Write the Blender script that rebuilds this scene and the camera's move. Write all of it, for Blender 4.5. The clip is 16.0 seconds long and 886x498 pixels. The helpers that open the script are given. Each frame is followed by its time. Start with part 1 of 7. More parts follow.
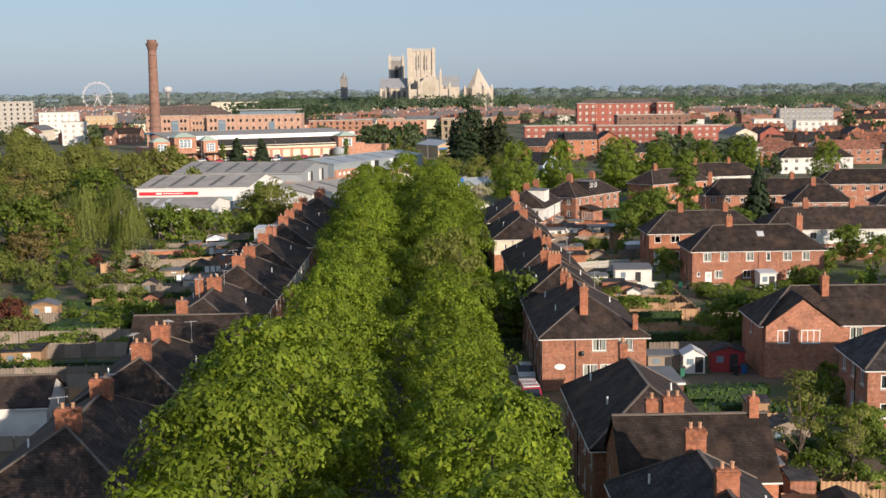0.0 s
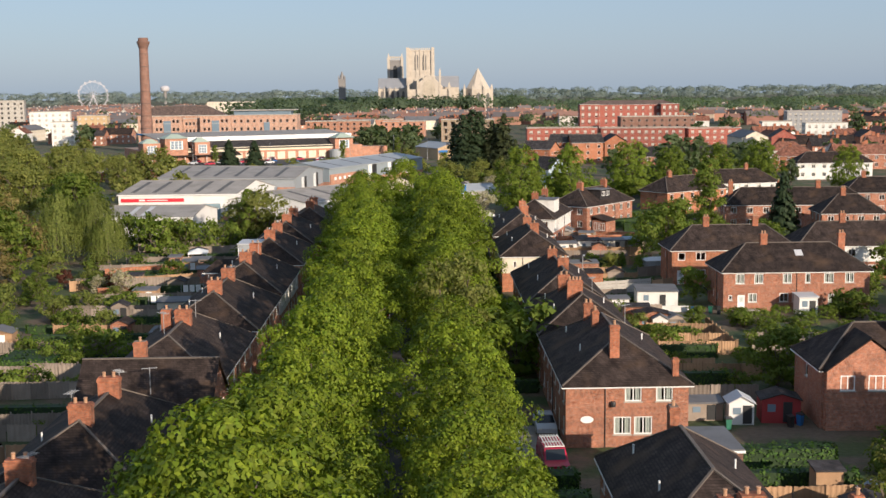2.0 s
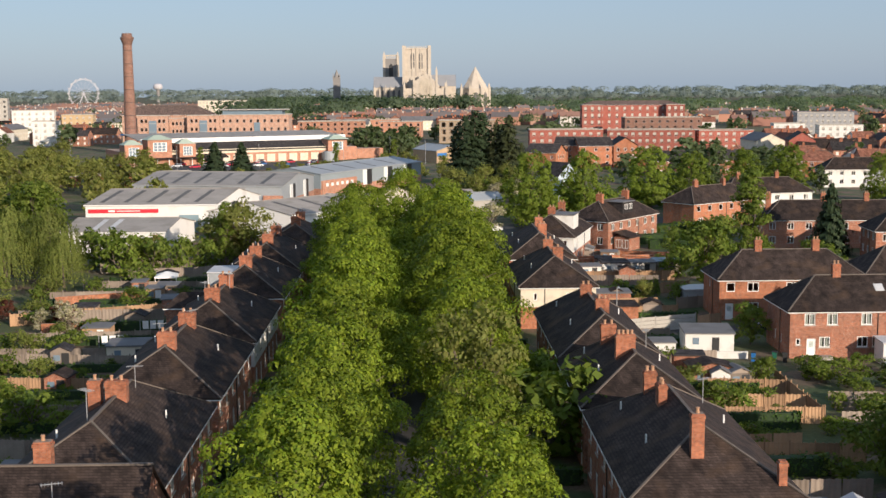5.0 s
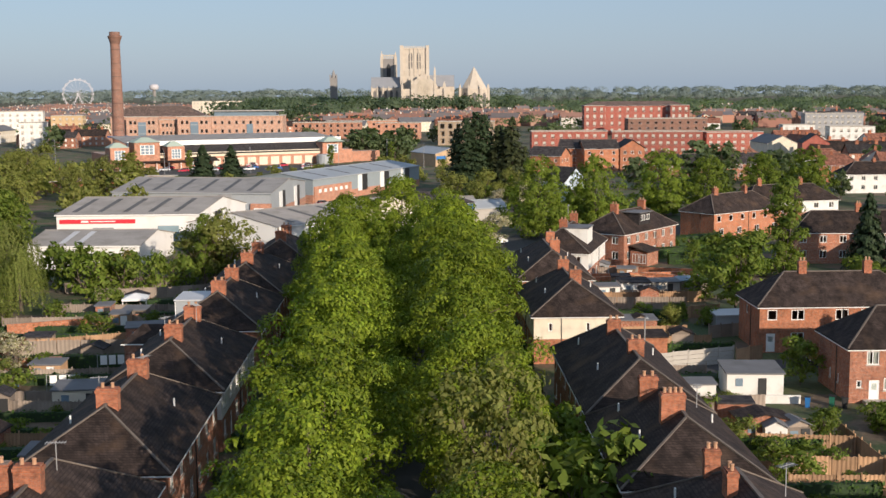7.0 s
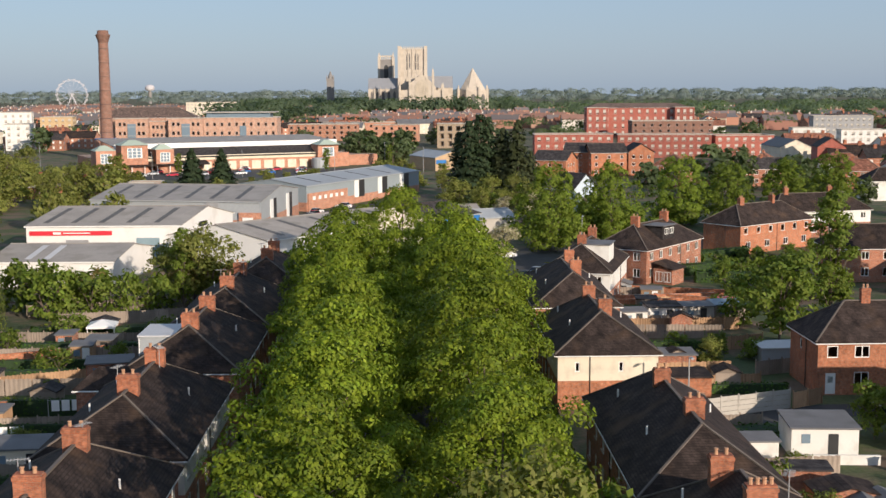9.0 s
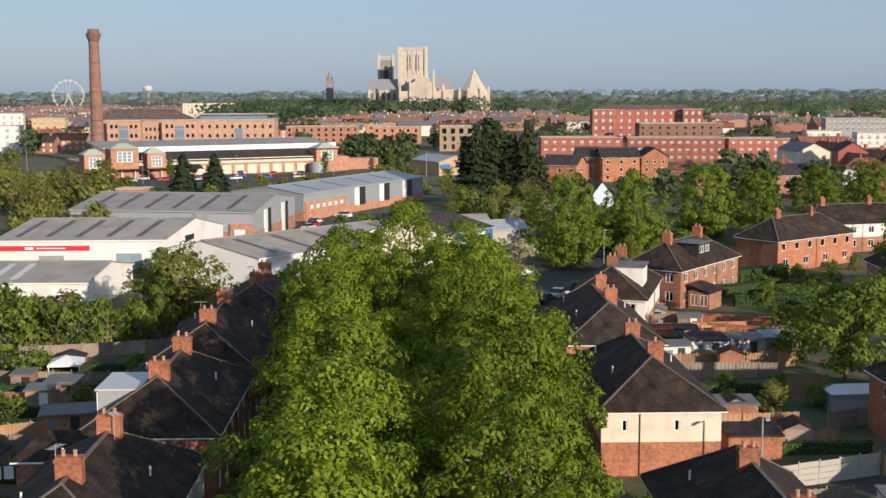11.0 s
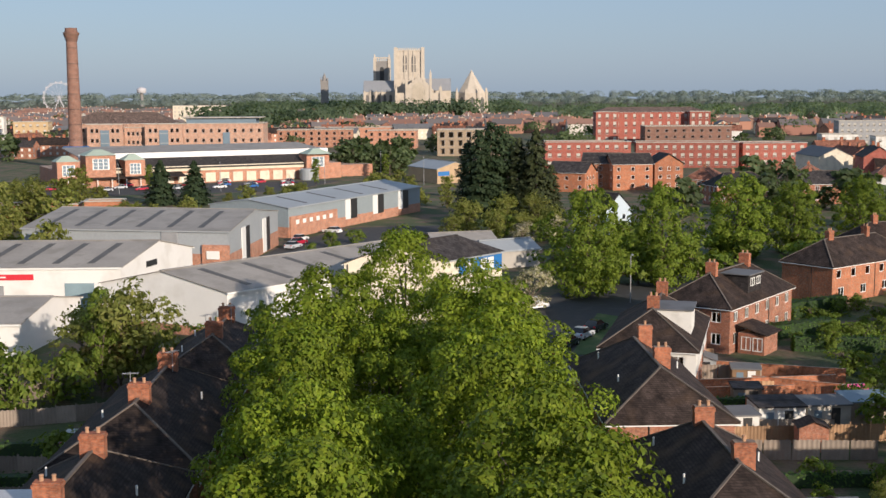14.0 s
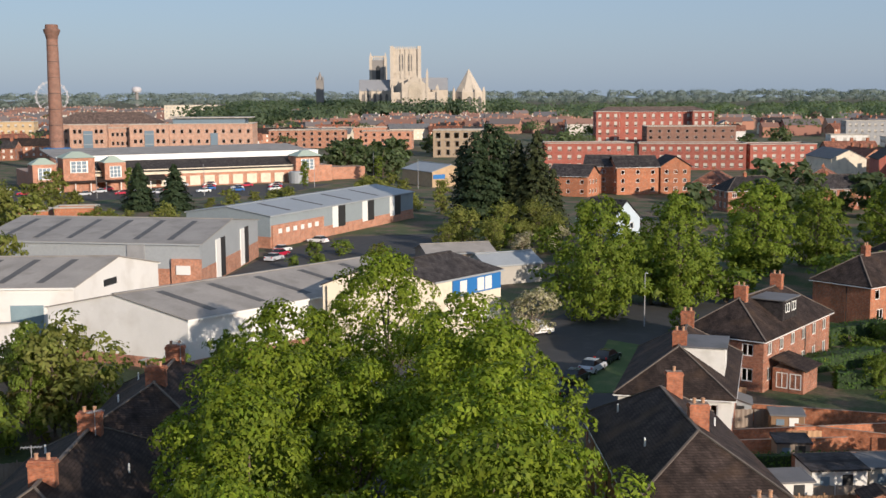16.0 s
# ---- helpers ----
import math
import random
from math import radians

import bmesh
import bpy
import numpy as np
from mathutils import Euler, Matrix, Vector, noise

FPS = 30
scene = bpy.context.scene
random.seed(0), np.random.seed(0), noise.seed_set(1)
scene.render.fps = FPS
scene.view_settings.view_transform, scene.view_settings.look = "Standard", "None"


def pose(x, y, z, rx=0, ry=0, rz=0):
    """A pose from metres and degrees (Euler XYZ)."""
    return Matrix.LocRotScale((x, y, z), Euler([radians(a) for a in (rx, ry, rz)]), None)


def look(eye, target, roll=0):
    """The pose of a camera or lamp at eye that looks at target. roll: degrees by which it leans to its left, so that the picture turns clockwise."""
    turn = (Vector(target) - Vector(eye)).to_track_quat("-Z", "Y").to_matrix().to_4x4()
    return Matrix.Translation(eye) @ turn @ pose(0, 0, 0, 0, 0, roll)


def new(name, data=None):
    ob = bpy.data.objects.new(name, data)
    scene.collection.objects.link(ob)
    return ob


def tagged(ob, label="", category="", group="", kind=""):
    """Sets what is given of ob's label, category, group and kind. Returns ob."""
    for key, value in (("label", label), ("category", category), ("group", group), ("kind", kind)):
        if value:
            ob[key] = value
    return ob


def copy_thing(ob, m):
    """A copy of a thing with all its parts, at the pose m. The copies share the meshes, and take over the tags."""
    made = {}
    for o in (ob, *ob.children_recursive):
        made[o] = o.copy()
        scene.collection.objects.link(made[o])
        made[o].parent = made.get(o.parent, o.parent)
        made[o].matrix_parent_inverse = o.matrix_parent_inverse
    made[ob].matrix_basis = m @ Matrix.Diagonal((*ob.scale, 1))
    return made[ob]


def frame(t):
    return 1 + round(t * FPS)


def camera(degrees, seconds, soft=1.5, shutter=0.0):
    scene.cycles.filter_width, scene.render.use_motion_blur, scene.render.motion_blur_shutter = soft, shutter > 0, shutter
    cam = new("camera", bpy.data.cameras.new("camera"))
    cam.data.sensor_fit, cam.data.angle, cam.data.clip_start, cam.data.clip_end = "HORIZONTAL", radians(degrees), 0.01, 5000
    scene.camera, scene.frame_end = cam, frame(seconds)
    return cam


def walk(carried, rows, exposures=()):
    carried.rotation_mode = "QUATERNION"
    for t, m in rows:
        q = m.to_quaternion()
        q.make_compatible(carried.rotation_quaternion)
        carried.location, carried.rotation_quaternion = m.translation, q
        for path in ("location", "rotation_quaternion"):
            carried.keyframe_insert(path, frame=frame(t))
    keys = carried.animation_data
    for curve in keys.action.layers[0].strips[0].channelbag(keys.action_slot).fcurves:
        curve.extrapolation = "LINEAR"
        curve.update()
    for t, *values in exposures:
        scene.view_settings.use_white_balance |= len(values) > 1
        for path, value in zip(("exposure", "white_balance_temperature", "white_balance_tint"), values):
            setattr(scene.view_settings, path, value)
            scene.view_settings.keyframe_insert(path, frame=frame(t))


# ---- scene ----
cam = camera(40.3, 16.0)
PATH = [
    (0, (2.148, -4.227, 29.517), (2.174, -2.244, 29.254), -0.8),
    (0.5, (2.101, 0.171, 29.554), (2.129, 2.153, 29.292), -0.8),
    (1, (1.953, 4.694, 29.641), (1.982, 6.676, 29.378), -0.7),
    (1.5, (1.813, 9.346, 29.715), (1.843, 11.329, 29.452), -0.6),
    (2, (1.731, 13.858, 29.754), (1.76, 15.841, 29.491), -0.6),
    (2.5, (1.468, 18.344, 29.797), (1.499, 20.326, 29.533), -0.5),
    (3, (1.167, 22.964, 29.785), (1.199, 24.946, 29.521), -0.4),
    (3.5, (0.881, 27.542, 29.819), (0.915, 29.524, 29.555), -0.4),
    (4, (0.703, 32.129, 29.864), (0.738, 34.111, 29.599), -0.4),
    (6.5, (0.516, 55.803, 29.94), (0.557, 57.785, 29.676), -0.4),
    (7, (0.521, 60.579, 29.912), (0.562, 62.561, 29.648), -0.4),
    (7.5, (0.447, 65.256, 29.83), (0.49, 67.238, 29.567), -0.4),
    (8, (0.311, 69.788, 29.831), (0.355, 71.77, 29.569), -0.4),
    (8.5, (0.057, 74.533, 29.793), (0.103, 76.515, 29.531), -0.4),
    (9, (-0.216, 79.327, 29.828), (-0.17, 81.31, 29.566), -0.3),
    (11.5, (-1.738, 102.851, 30.075), (-1.69, 104.833, 29.815), -0.2),
    (12, (-2.016, 107.285, 30.175), (-1.967, 109.268, 29.915), -0.2),
    (12.5, (-2.191, 111.934, 30.19), (-2.142, 113.916, 29.931), -0.3),
    (13, (-2.136, 116.478, 30.21), (-2.085, 118.461, 29.951), -0.3),
    (13.5, (-1.826, 121.314, 30.174), (-1.775, 123.296, 29.915), -0.3),
    (14, (-1.403, 125.888, 30.184), (-1.35, 127.871, 29.926), -0.3),
    (14.5, (-1.028, 130.441, 30.232), (-0.973, 132.424, 29.973), -0.3),
    (15, (-0.6, 135.059, 30.16), (-0.544, 137.042, 29.901), -0.3),
    (15.5, (-0.298, 139.633, 30.134), (-0.242, 141.615, 29.875), -0.3),
    (16, (-0.178, 144.266, 30.132), (-0.121, 146.248, 29.873), -0.3),
]
walk(cam, [(t, look(eye, target, roll)) for t, eye, target, roll in PATH], exposures=[(0, 0.12, 6050, 14), (7, 0.07, 6000, 14), (12, 0.01, 5950, 14), (16, -0.03, 5900, 14)])

# ---- world and sun ----
SUN_SIDE, SUN_HIGH = 33.5, 15.5   # degrees: to the right of straight behind the first view, above the horizon
sun_way = Vector((math.sin(radians(SUN_SIDE)) * math.cos(radians(SUN_HIGH)),
                  -math.cos(radians(SUN_SIDE)) * math.cos(radians(SUN_HIGH)), math.sin(radians(SUN_HIGH))))
sun = new("sun", bpy.data.lights.new("sun", "SUN"))
sun.data.energy, sun.data.angle, sun.data.color = 5.4, radians(0.6), (1.0, 0.83, 0.62)
sun.matrix_world = look(sun_way * 100, (0, 0, 0))
world = bpy.data.worlds.new("sky")
scene.world = world
world.use_nodes = True
wn = world.node_tree
sky = wn.nodes.new("ShaderNodeTexSky")
sky.sky_type, sky.sun_disc = "NISHITA", False
sky.sun_elevation, sky.sun_rotation = radians(SUN_HIGH), math.atan2(sun_way.x, sun_way.y)
sky.altitude, sky.air_density, sky.dust_density, sky.ozone_density = 20, 1.0, 0.9, 2.6
haze = wn.nodes.new("ShaderNodeMix")   # thin even morning haze over the clear sky
haze.data_type = "RGBA"
haze.inputs["Factor"].default_value = 0.62
haze.inputs[7].default_value = (3.75, 4.65, 5.65, 1)
wn.links.new(sky.outputs[0], haze.inputs[6])
wn.links.new(haze.outputs[2], wn.nodes["Background"].inputs["Color"])
wn.nodes["Background"].inputs["Strength"].default_value = 0.105


# ---- materials ----
def material(name, base, rough=0.85, metal=0.0, scale=3.0, vary=0.25, fine=0.12, bump=0.0, bump_scale=20.0, per="object", spread=0.0, stain=None, stain_amount=0.0, stain_scale=0.4):
    """A surface with broad and fine variation, relief and optional stains; per: what gets a shade of its own."""
    m = bpy.data.materials.new(name)
    m.use_nodes = True
    nt, n, l = m.node_tree, m.node_tree.nodes, m.node_tree.links
    b = n["Principled BSDF"]
    b.inputs["Roughness"].default_value, b.inputs["Metallic"].default_value = rough, metal
    co = n.new("ShaderNodeTexCoord")
    broad, grain = n.new("ShaderNodeTexNoise"), n.new("ShaderNodeTexNoise")
    broad.inputs["Scale"].default_value, broad.inputs["Detail"].default_value = scale * 0.2, 4
    grain.inputs["Scale"].default_value, grain.inputs["Detail"].default_value = scale * 2.5, 3
    for t in (broad, grain):
        l.new(co.outputs["Object"], t.inputs["Vector"])
    add = n.new("ShaderNodeMath"); add.operation = "MULTIPLY_ADD"
    l.new(broad.outputs["Fac"], add.inputs[0]); add.inputs[1].default_value = vary * 2; add.inputs[2].default_value = 1 - vary
    add2 = n.new("ShaderNodeMath"); add2.operation = "MULTIPLY_ADD"
    l.new(grain.outputs["Fac"], add2.inputs[0]); add2.inputs[1].default_value = fine * 2
    sub = n.new("ShaderNodeMath"); sub.operation = "SUBTRACT"; sub.inputs[1].default_value = fine
    l.new(add.outputs[0], sub.inputs[0]); l.new(sub.outputs[0], add2.inputs[2])
    value = add2.outputs[0]
    if spread:
        if per == "island":
            g = n.new("ShaderNodeNewGeometry"); rnd = g.outputs["Random Per Island"]
        else:
            g = n.new("ShaderNodeObjectInfo"); rnd = g.outputs["Random"]
        s1 = n.new("ShaderNodeMath"); s1.operation = "MULTIPLY_ADD"
        l.new(rnd, s1.inputs[0]); s1.inputs[1].default_value = spread * 2; s1.inputs[2].default_value = 1 - spread
        s2 = n.new("ShaderNodeMath"); s2.operation = "MULTIPLY"
        l.new(value, s2.inputs[0]); l.new(s1.outputs[0], s2.inputs[1])
        value = s2.outputs[0]
    mix = n.new("ShaderNodeVectorMath"); mix.operation = "SCALE"
    mix.inputs[0].default_value = base
    l.new(value, mix.inputs["Scale"])
    colour = mix.outputs[0]
    if stain:
        st = n.new("ShaderNodeTexNoise"); st.inputs["Scale"].default_value, st.inputs["Detail"].default_value = stain_scale, 6
        l.new(co.outputs["Object"], st.inputs["Vector"])
        ramp = n.new("ShaderNodeMapRange"); ramp.inputs[1].default_value, ramp.inputs[2].default_value = 0.52, 0.66
        ramp.inputs[4].default_value = stain_amount
        l.new(st.outputs["Fac"], ramp.inputs[0])
        mx = n.new("ShaderNodeMix"); mx.data_type = "RGBA"
        l.new(ramp.outputs[0], mx.inputs["Factor"]); l.new(colour, mx.inputs[6]); mx.inputs[7].default_value = (*stain, 1)
        colour = mx.outputs[2]
    l.new(colour, b.inputs["Base Color"])
    if bump:
        bt = n.new("ShaderNodeTexNoise"); bt.inputs["Scale"].default_value, bt.inputs["Detail"].default_value = bump_scale, 3
        l.new(co.outputs["Object"], bt.inputs["Vector"])
        bn = n.new("ShaderNodeBump"); bn.inputs["Strength"].default_value = bump; bn.inputs["Distance"].default_value = 0.05
        l.new(bt.outputs["Fac"], bn.inputs["Height"]); l.new(bn.outputs[0], b.inputs["Normal"])
    return m


def brickwork(name, one, two, mortar, size=1.0):
    """Brick courses 75 mm high, read along both wall directions, with sooty and rubbed patches."""
    m = bpy.data.materials.new(name)
    m.use_nodes = True
    n, l = m.node_tree.nodes, m.node_tree.links
    b = n["Principled BSDF"]; b.inputs["Roughness"].default_value = 0.9
    co = n.new("ShaderNodeTexCoord")
    sep, com, plus = n.new("ShaderNodeSeparateXYZ"), n.new("ShaderNodeCombineXYZ"), n.new("ShaderNodeMath")
    l.new(co.outputs["Object"], sep.inputs[0]); l.new(sep.outputs[0], plus.inputs[0]); l.new(sep.outputs[1], plus.inputs[1])
    l.new(plus.outputs[0], com.inputs[0]); l.new(sep.outputs[2], com.inputs[1])
    br = n.new("ShaderNodeTexBrick")
    br.inputs["Color1"].default_value, br.inputs["Color2"].default_value, br.inputs["Mortar"].default_value = (*one, 1), (*two, 1), (*mortar, 1)
    br.inputs["Scale"].default_value = 1.0 / size
    br.inputs["Brick Width"].default_value, br.inputs["Row Height"].default_value, br.inputs["Mortar Size"].default_value = 0.225, 0.075, 0.008
    br.inputs["Bias"].default_value = -0.1
    l.new(com.outputs[0], br.inputs["Vector"])
    broad = n.new("ShaderNodeTexNoise"); broad.inputs["Scale"].default_value, broad.inputs["Detail"].default_value = 0.7, 7
    l.new(co.outputs["Object"], broad.inputs["Vector"])
    rough = n.new("ShaderNodeTexNoise"); rough.inputs["Scale"].default_value, rough.inputs["Detail"].default_value = 3.5, 6
    l.new(co.outputs["Object"], rough.inputs["Vector"])
    info = n.new("ShaderNodeObjectInfo")
    a1 = n.new("ShaderNodeMath"); a1.operation = "MULTIPLY_ADD"; a1.inputs[1].default_value, a1.inputs[2].default_value = 1.0, -0.17
    l.new(broad.outputs["Fac"], a1.inputs[0])
    a2 = n.new("ShaderNodeMath"); a2.operation = "MULTIPLY_ADD"; a2.inputs[1].default_value = 1.5
    l.new(rough.outputs["Fac"], a2.inputs[0]); l.new(a1.outputs[0], a2.inputs[2])
    a3 = n.new("ShaderNodeMath"); a3.operation = "MULTIPLY_ADD"; a3.inputs[1].default_value, a3.inputs[2].default_value = 0.3, -0.25
    l.new(info.outputs["Random"], a3.inputs[0])
    a4 = n.new("ShaderNodeMath"); l.new(a2.outputs[0], a4.inputs[0]); l.new(a3.outputs[0], a4.inputs[1])
    sc = n.new("ShaderNodeVectorMath"); sc.operation = "SCALE"
    l.new(br.outputs["Color"], sc.inputs[0]); l.new(a4.outputs[0], sc.inputs["Scale"])
    l.new(sc.outputs[0], b.inputs["Base Color"])
    bn = n.new("ShaderNodeBump"); bn.inputs["Strength"].default_value, bn.inputs["Distance"].default_value = 0.5, 0.01
    l.new(br.outputs["Fac"], bn.inputs["Height"]); bn.invert = True
    l.new(bn.outputs[0], b.inputs["Normal"])
    return m


def tiled(name, base, lichen, row=0.12, moss=0.65):
    """Plain roof tiles: courses as relief, single tiles of other shades, lichen in patches and runs down the slope."""
    m = bpy.data.materials.new(name)
    m.use_nodes = True
    n, l = m.node_tree.nodes, m.node_tree.links
    b = n["Principled BSDF"]; b.inputs["Roughness"].default_value = 0.85; b.inputs["Specular IOR Level"].default_value = 0.2
    co = n.new("ShaderNodeTexCoord")
    sep, com, plus = n.new("ShaderNodeSeparateXYZ"), n.new("ShaderNodeCombineXYZ"), n.new("ShaderNodeMath")
    l.new(co.outputs["Object"], sep.inputs[0]); l.new(sep.outputs[0], plus.inputs[0]); l.new(sep.outputs[1], plus.inputs[1])
    l.new(plus.outputs[0], com.inputs[0]); l.new(sep.outputs[2], com.inputs[1])
    br = n.new("ShaderNodeTexBrick")
    br.inputs["Color1"].default_value, br.inputs["Color2"].default_value, br.inputs["Mortar"].default_value = (0.72, 0.72, 0.72, 1), (1.25, 1.25, 1.25, 1), (0.5, 0.5, 0.5, 1)
    br.inputs["Scale"].default_value = 1.0
    br.inputs["Brick Width"].default_value, br.inputs["Row Height"].default_value, br.inputs["Mortar Size"].default_value = 0.24, row, 0.012
    l.new(com.outputs[0], br.inputs["Vector"])
    mp = n.new("ShaderNodeMapping"); mp.inputs["Scale"].default_value = (1.3, 1.3, 0.35)
    l.new(co.outputs["Object"], mp.inputs[0])
    runs = n.new("ShaderNodeTexNoise"); runs.inputs["Scale"].default_value, runs.inputs["Detail"].default_value = 0.8, 7
    l.new(mp.outputs[0], runs.inputs["Vector"])
    patch = n.new("ShaderNodeTexNoise"); patch.inputs["Scale"].default_value, patch.inputs["Detail"].default_value = 0.35, 5
    l.new(co.outputs["Object"], patch.inputs["Vector"])
    a1 = n.new("ShaderNodeMath"); a1.operation = "MULTIPLY_ADD"; a1.inputs[1].default_value, a1.inputs[2].default_value = 2.6, -0.3
    l.new(runs.outputs["Fac"], a1.inputs[0])
    sc = n.new("ShaderNodeVectorMath"); sc.operation = "SCALE"; l.new(br.outputs["Color"], sc.inputs[0]); l.new(a1.outputs[0], sc.inputs["Scale"])
    info = n.new("ShaderNodeObjectInfo")
    a2 = n.new("ShaderNodeMath"); a2.operation = "MULTIPLY_ADD"; a2.inputs[1].default_value, a2.inputs[2].default_value = 0.5, 0.75
    l.new(info.outputs["Random"], a2.inputs[0])
    sc2 = n.new("ShaderNodeVectorMath"); sc2.operation = "SCALE"; l.new(sc.outputs[0], sc2.inputs[0]); l.new(a2.outputs[0], sc2.inputs["Scale"])
    mul = n.new("ShaderNodeVectorMath"); mul.operation = "MULTIPLY"; mul.inputs[1].default_value = base
    l.new(sc2.outputs[0], mul.inputs[0])
    rg = n.new("ShaderNodeMapRange"); rg.inputs[1].default_value, rg.inputs[2].default_value, rg.inputs[4].default_value = 0.52, 0.75, moss
    l.new(patch.outputs["Fac"], rg.inputs[0])
    mx = n.new("ShaderNodeMix"); mx.data_type = "RGBA"
    l.new(rg.outputs[0], mx.inputs["Factor"]); l.new(mul.outputs[0], mx.inputs[6]); mx.inputs[7].default_value = (*lichen, 1)
    l.new(mx.outputs[2], b.inputs["Base Color"])
    bn = n.new("ShaderNodeBump"); bn.inputs["Strength"].default_value, bn.inputs["Distance"].default_value = 0.6, 0.02; bn.invert = True
    l.new(br.outputs["Fac"], bn.inputs["Height"]); l.new(bn.outputs[0], b.inputs["Normal"])
    return m


def foliage(name, base, yellow, through_light=0.35, spread=0.26):
    """Leaves: each spray a shade of its own, some yellower, light passing through."""
    m = bpy.data.materials.new(name)
    m.use_nodes = True
    n, l = m.node_tree.nodes, m.node_tree.links
    out = n["Material Output"]; b = n["Principled BSDF"]
    b.inputs["Roughness"].default_value = 0.65
    b.inputs["Specular IOR Level"].default_value = 0.25
    g, info = n.new("ShaderNodeNewGeometry"), n.new("ShaderNodeObjectInfo")
    s1 = n.new("ShaderNodeMath"); s1.operation = "MULTIPLY_ADD"; s1.inputs[1].default_value, s1.inputs[2].default_value = spread * 2, 1 - spread
    l.new(g.outputs["Random Per Island"], s1.inputs[0])
    s2 = n.new("ShaderNodeMath"); s2.operation = "MULTIPLY_ADD"; s2.inputs[1].default_value, s2.inputs[2].default_value = 0.35, 0.82
    l.new(info.outputs["Random"], s2.inputs[0])
    s3 = n.new("ShaderNodeMath"); s3.operation = "MULTIPLY"; l.new(s1.outputs[0], s3.inputs[0]); l.new(s2.outputs[0], s3.inputs[1])
    fr = n.new("ShaderNodeMath"); fr.operation = "FRACT"
    f2 = n.new("ShaderNodeMath"); f2.operation = "MULTIPLY"; f2.inputs[1].default_value = 17.3
    l.new(g.outputs["Random Per Island"], f2.inputs[0]); l.new(f2.outputs[0], fr.inputs[0])
    mx = n.new("ShaderNodeMix"); mx.data_type = "RGBA"
    mx.inputs[6].default_value, mx.inputs[7].default_value = (*base, 1), (*yellow, 1)
    l.new(fr.outputs[0], mx.inputs["Factor"])
    sc = n.new("ShaderNodeVectorMath"); sc.operation = "SCALE"; l.new(mx.outputs[2], sc.inputs[0]); l.new(s3.outputs[0], sc.inputs["Scale"])
    l.new(sc.outputs[0], b.inputs["Base Color"])
    tr = n.new("ShaderNodeBsdfTranslucent")
    warm = n.new("ShaderNodeVectorMath"); warm.operation = "MULTIPLY"; warm.inputs[1].default_value = (1.15, 1.2, 0.5)
    l.new(sc.outputs[0], warm.inputs[0]); l.new(warm.outputs[0], tr.inputs["Color"])
    ms = n.new("ShaderNodeMixShader"); ms.inputs[0].default_value = through_light
    l.new(b.outputs[0], ms.inputs[1]); l.new(tr.outputs[0], ms.inputs[2]); l.new(ms.outputs[0], out.inputs["Surface"])
    return m


def glass_pane(name):
    m = bpy.data.materials.new(name)
    m.use_nodes = True
    n, l = m.node_tree.nodes, m.node_tree.links
    tr, gl, ms, fr = n.new("ShaderNodeBsdfTransparent"), n.new("ShaderNodeBsdfGlossy"), n.new("ShaderNodeMixShader"), n.new("ShaderNodeFresnel")
    tr.inputs["Color"].default_value = (0.75, 0.8, 0.8, 1)
    gl.inputs["Roughness"].default_value = 0.03
    fr.inputs["IOR"].default_value = 1.6
    l.new(fr.outputs[0], ms.inputs[0]); l.new(tr.outputs[0], ms.inputs[1]); l.new(gl.outputs[0], ms.inputs[2])
    l.new(ms.outputs[0], n["Material Output"].inputs["Surface"])
    return m


BRICK = brickwork("red_brick", (0.43, 0.155, 0.075), (0.25, 0.085, 0.05), (0.40, 0.31, 0.24))
BRICK_ORANGE = brickwork("orange_brick", (0.46, 0.165, 0.072), (0.36, 0.115, 0.052), (0.34, 0.24, 0.17))
BRICK_FAR = brickwork("warm_red_brick", (0.48, 0.22, 0.13), (0.40, 0.175, 0.105), (0.36, 0.25, 0.19))
BRICK_DEEP = brickwork("deep_red_brick", (0.36, 0.09, 0.06), (0.28, 0.07, 0.05), (0.32, 0.18, 0.14))
STACK = brickwork("chimney_brick", (0.42, 0.14, 0.062), (0.28, 0.085, 0.042), (0.25, 0.18, 0.13))
BRICK_OLD = brickwork("sooty_brown_brick", (0.25, 0.125, 0.085), (0.18, 0.09, 0.065), (0.22, 0.16, 0.13))
TILE = tiled("plain_tile_brown", (0.042, 0.030, 0.025), (0.108, 0.066, 0.039))
SLATE = tiled("dark_slate", (0.05, 0.044, 0.043), (0.085, 0.07, 0.058), 0.18, 0.35)
TILE_BROWN = tiled("brown_pantile", (0.15, 0.105, 0.085), (0.13, 0.10, 0.075), 0.2)
TILE_RED = tiled("red_pantile", (0.23, 0.10, 0.065), (0.16, 0.11, 0.07), 0.2)
RENDER_CREAM = material("cream_render", (0.70, 0.62, 0.48), scale=2, vary=0.12, fine=0.05, stain=(0.42, 0.36, 0.28), stain_amount=0.35, stain_scale=0.7)
RENDER_WHITE = material("white_render", (0.70, 0.68, 0.63), scale=2, vary=0.10, fine=0.05, stain=(0.45, 0.42, 0.36), stain_amount=0.35, stain_scale=0.6)
WHITE_PAINT = material("white_paint", (0.80, 0.79, 0.75), rough=0.5, vary=0.06, fine=0.04)
DARK_PAINT = material("black_painted_metal", (0.03, 0.03, 0.03), rough=0.45)
GREY_PAINT = material("grey_paint", (0.30, 0.30, 0.30), rough=0.6)
CURTAIN = material("white_curtain", (0.72, 0.70, 0.64), scale=14, vary=0.2)
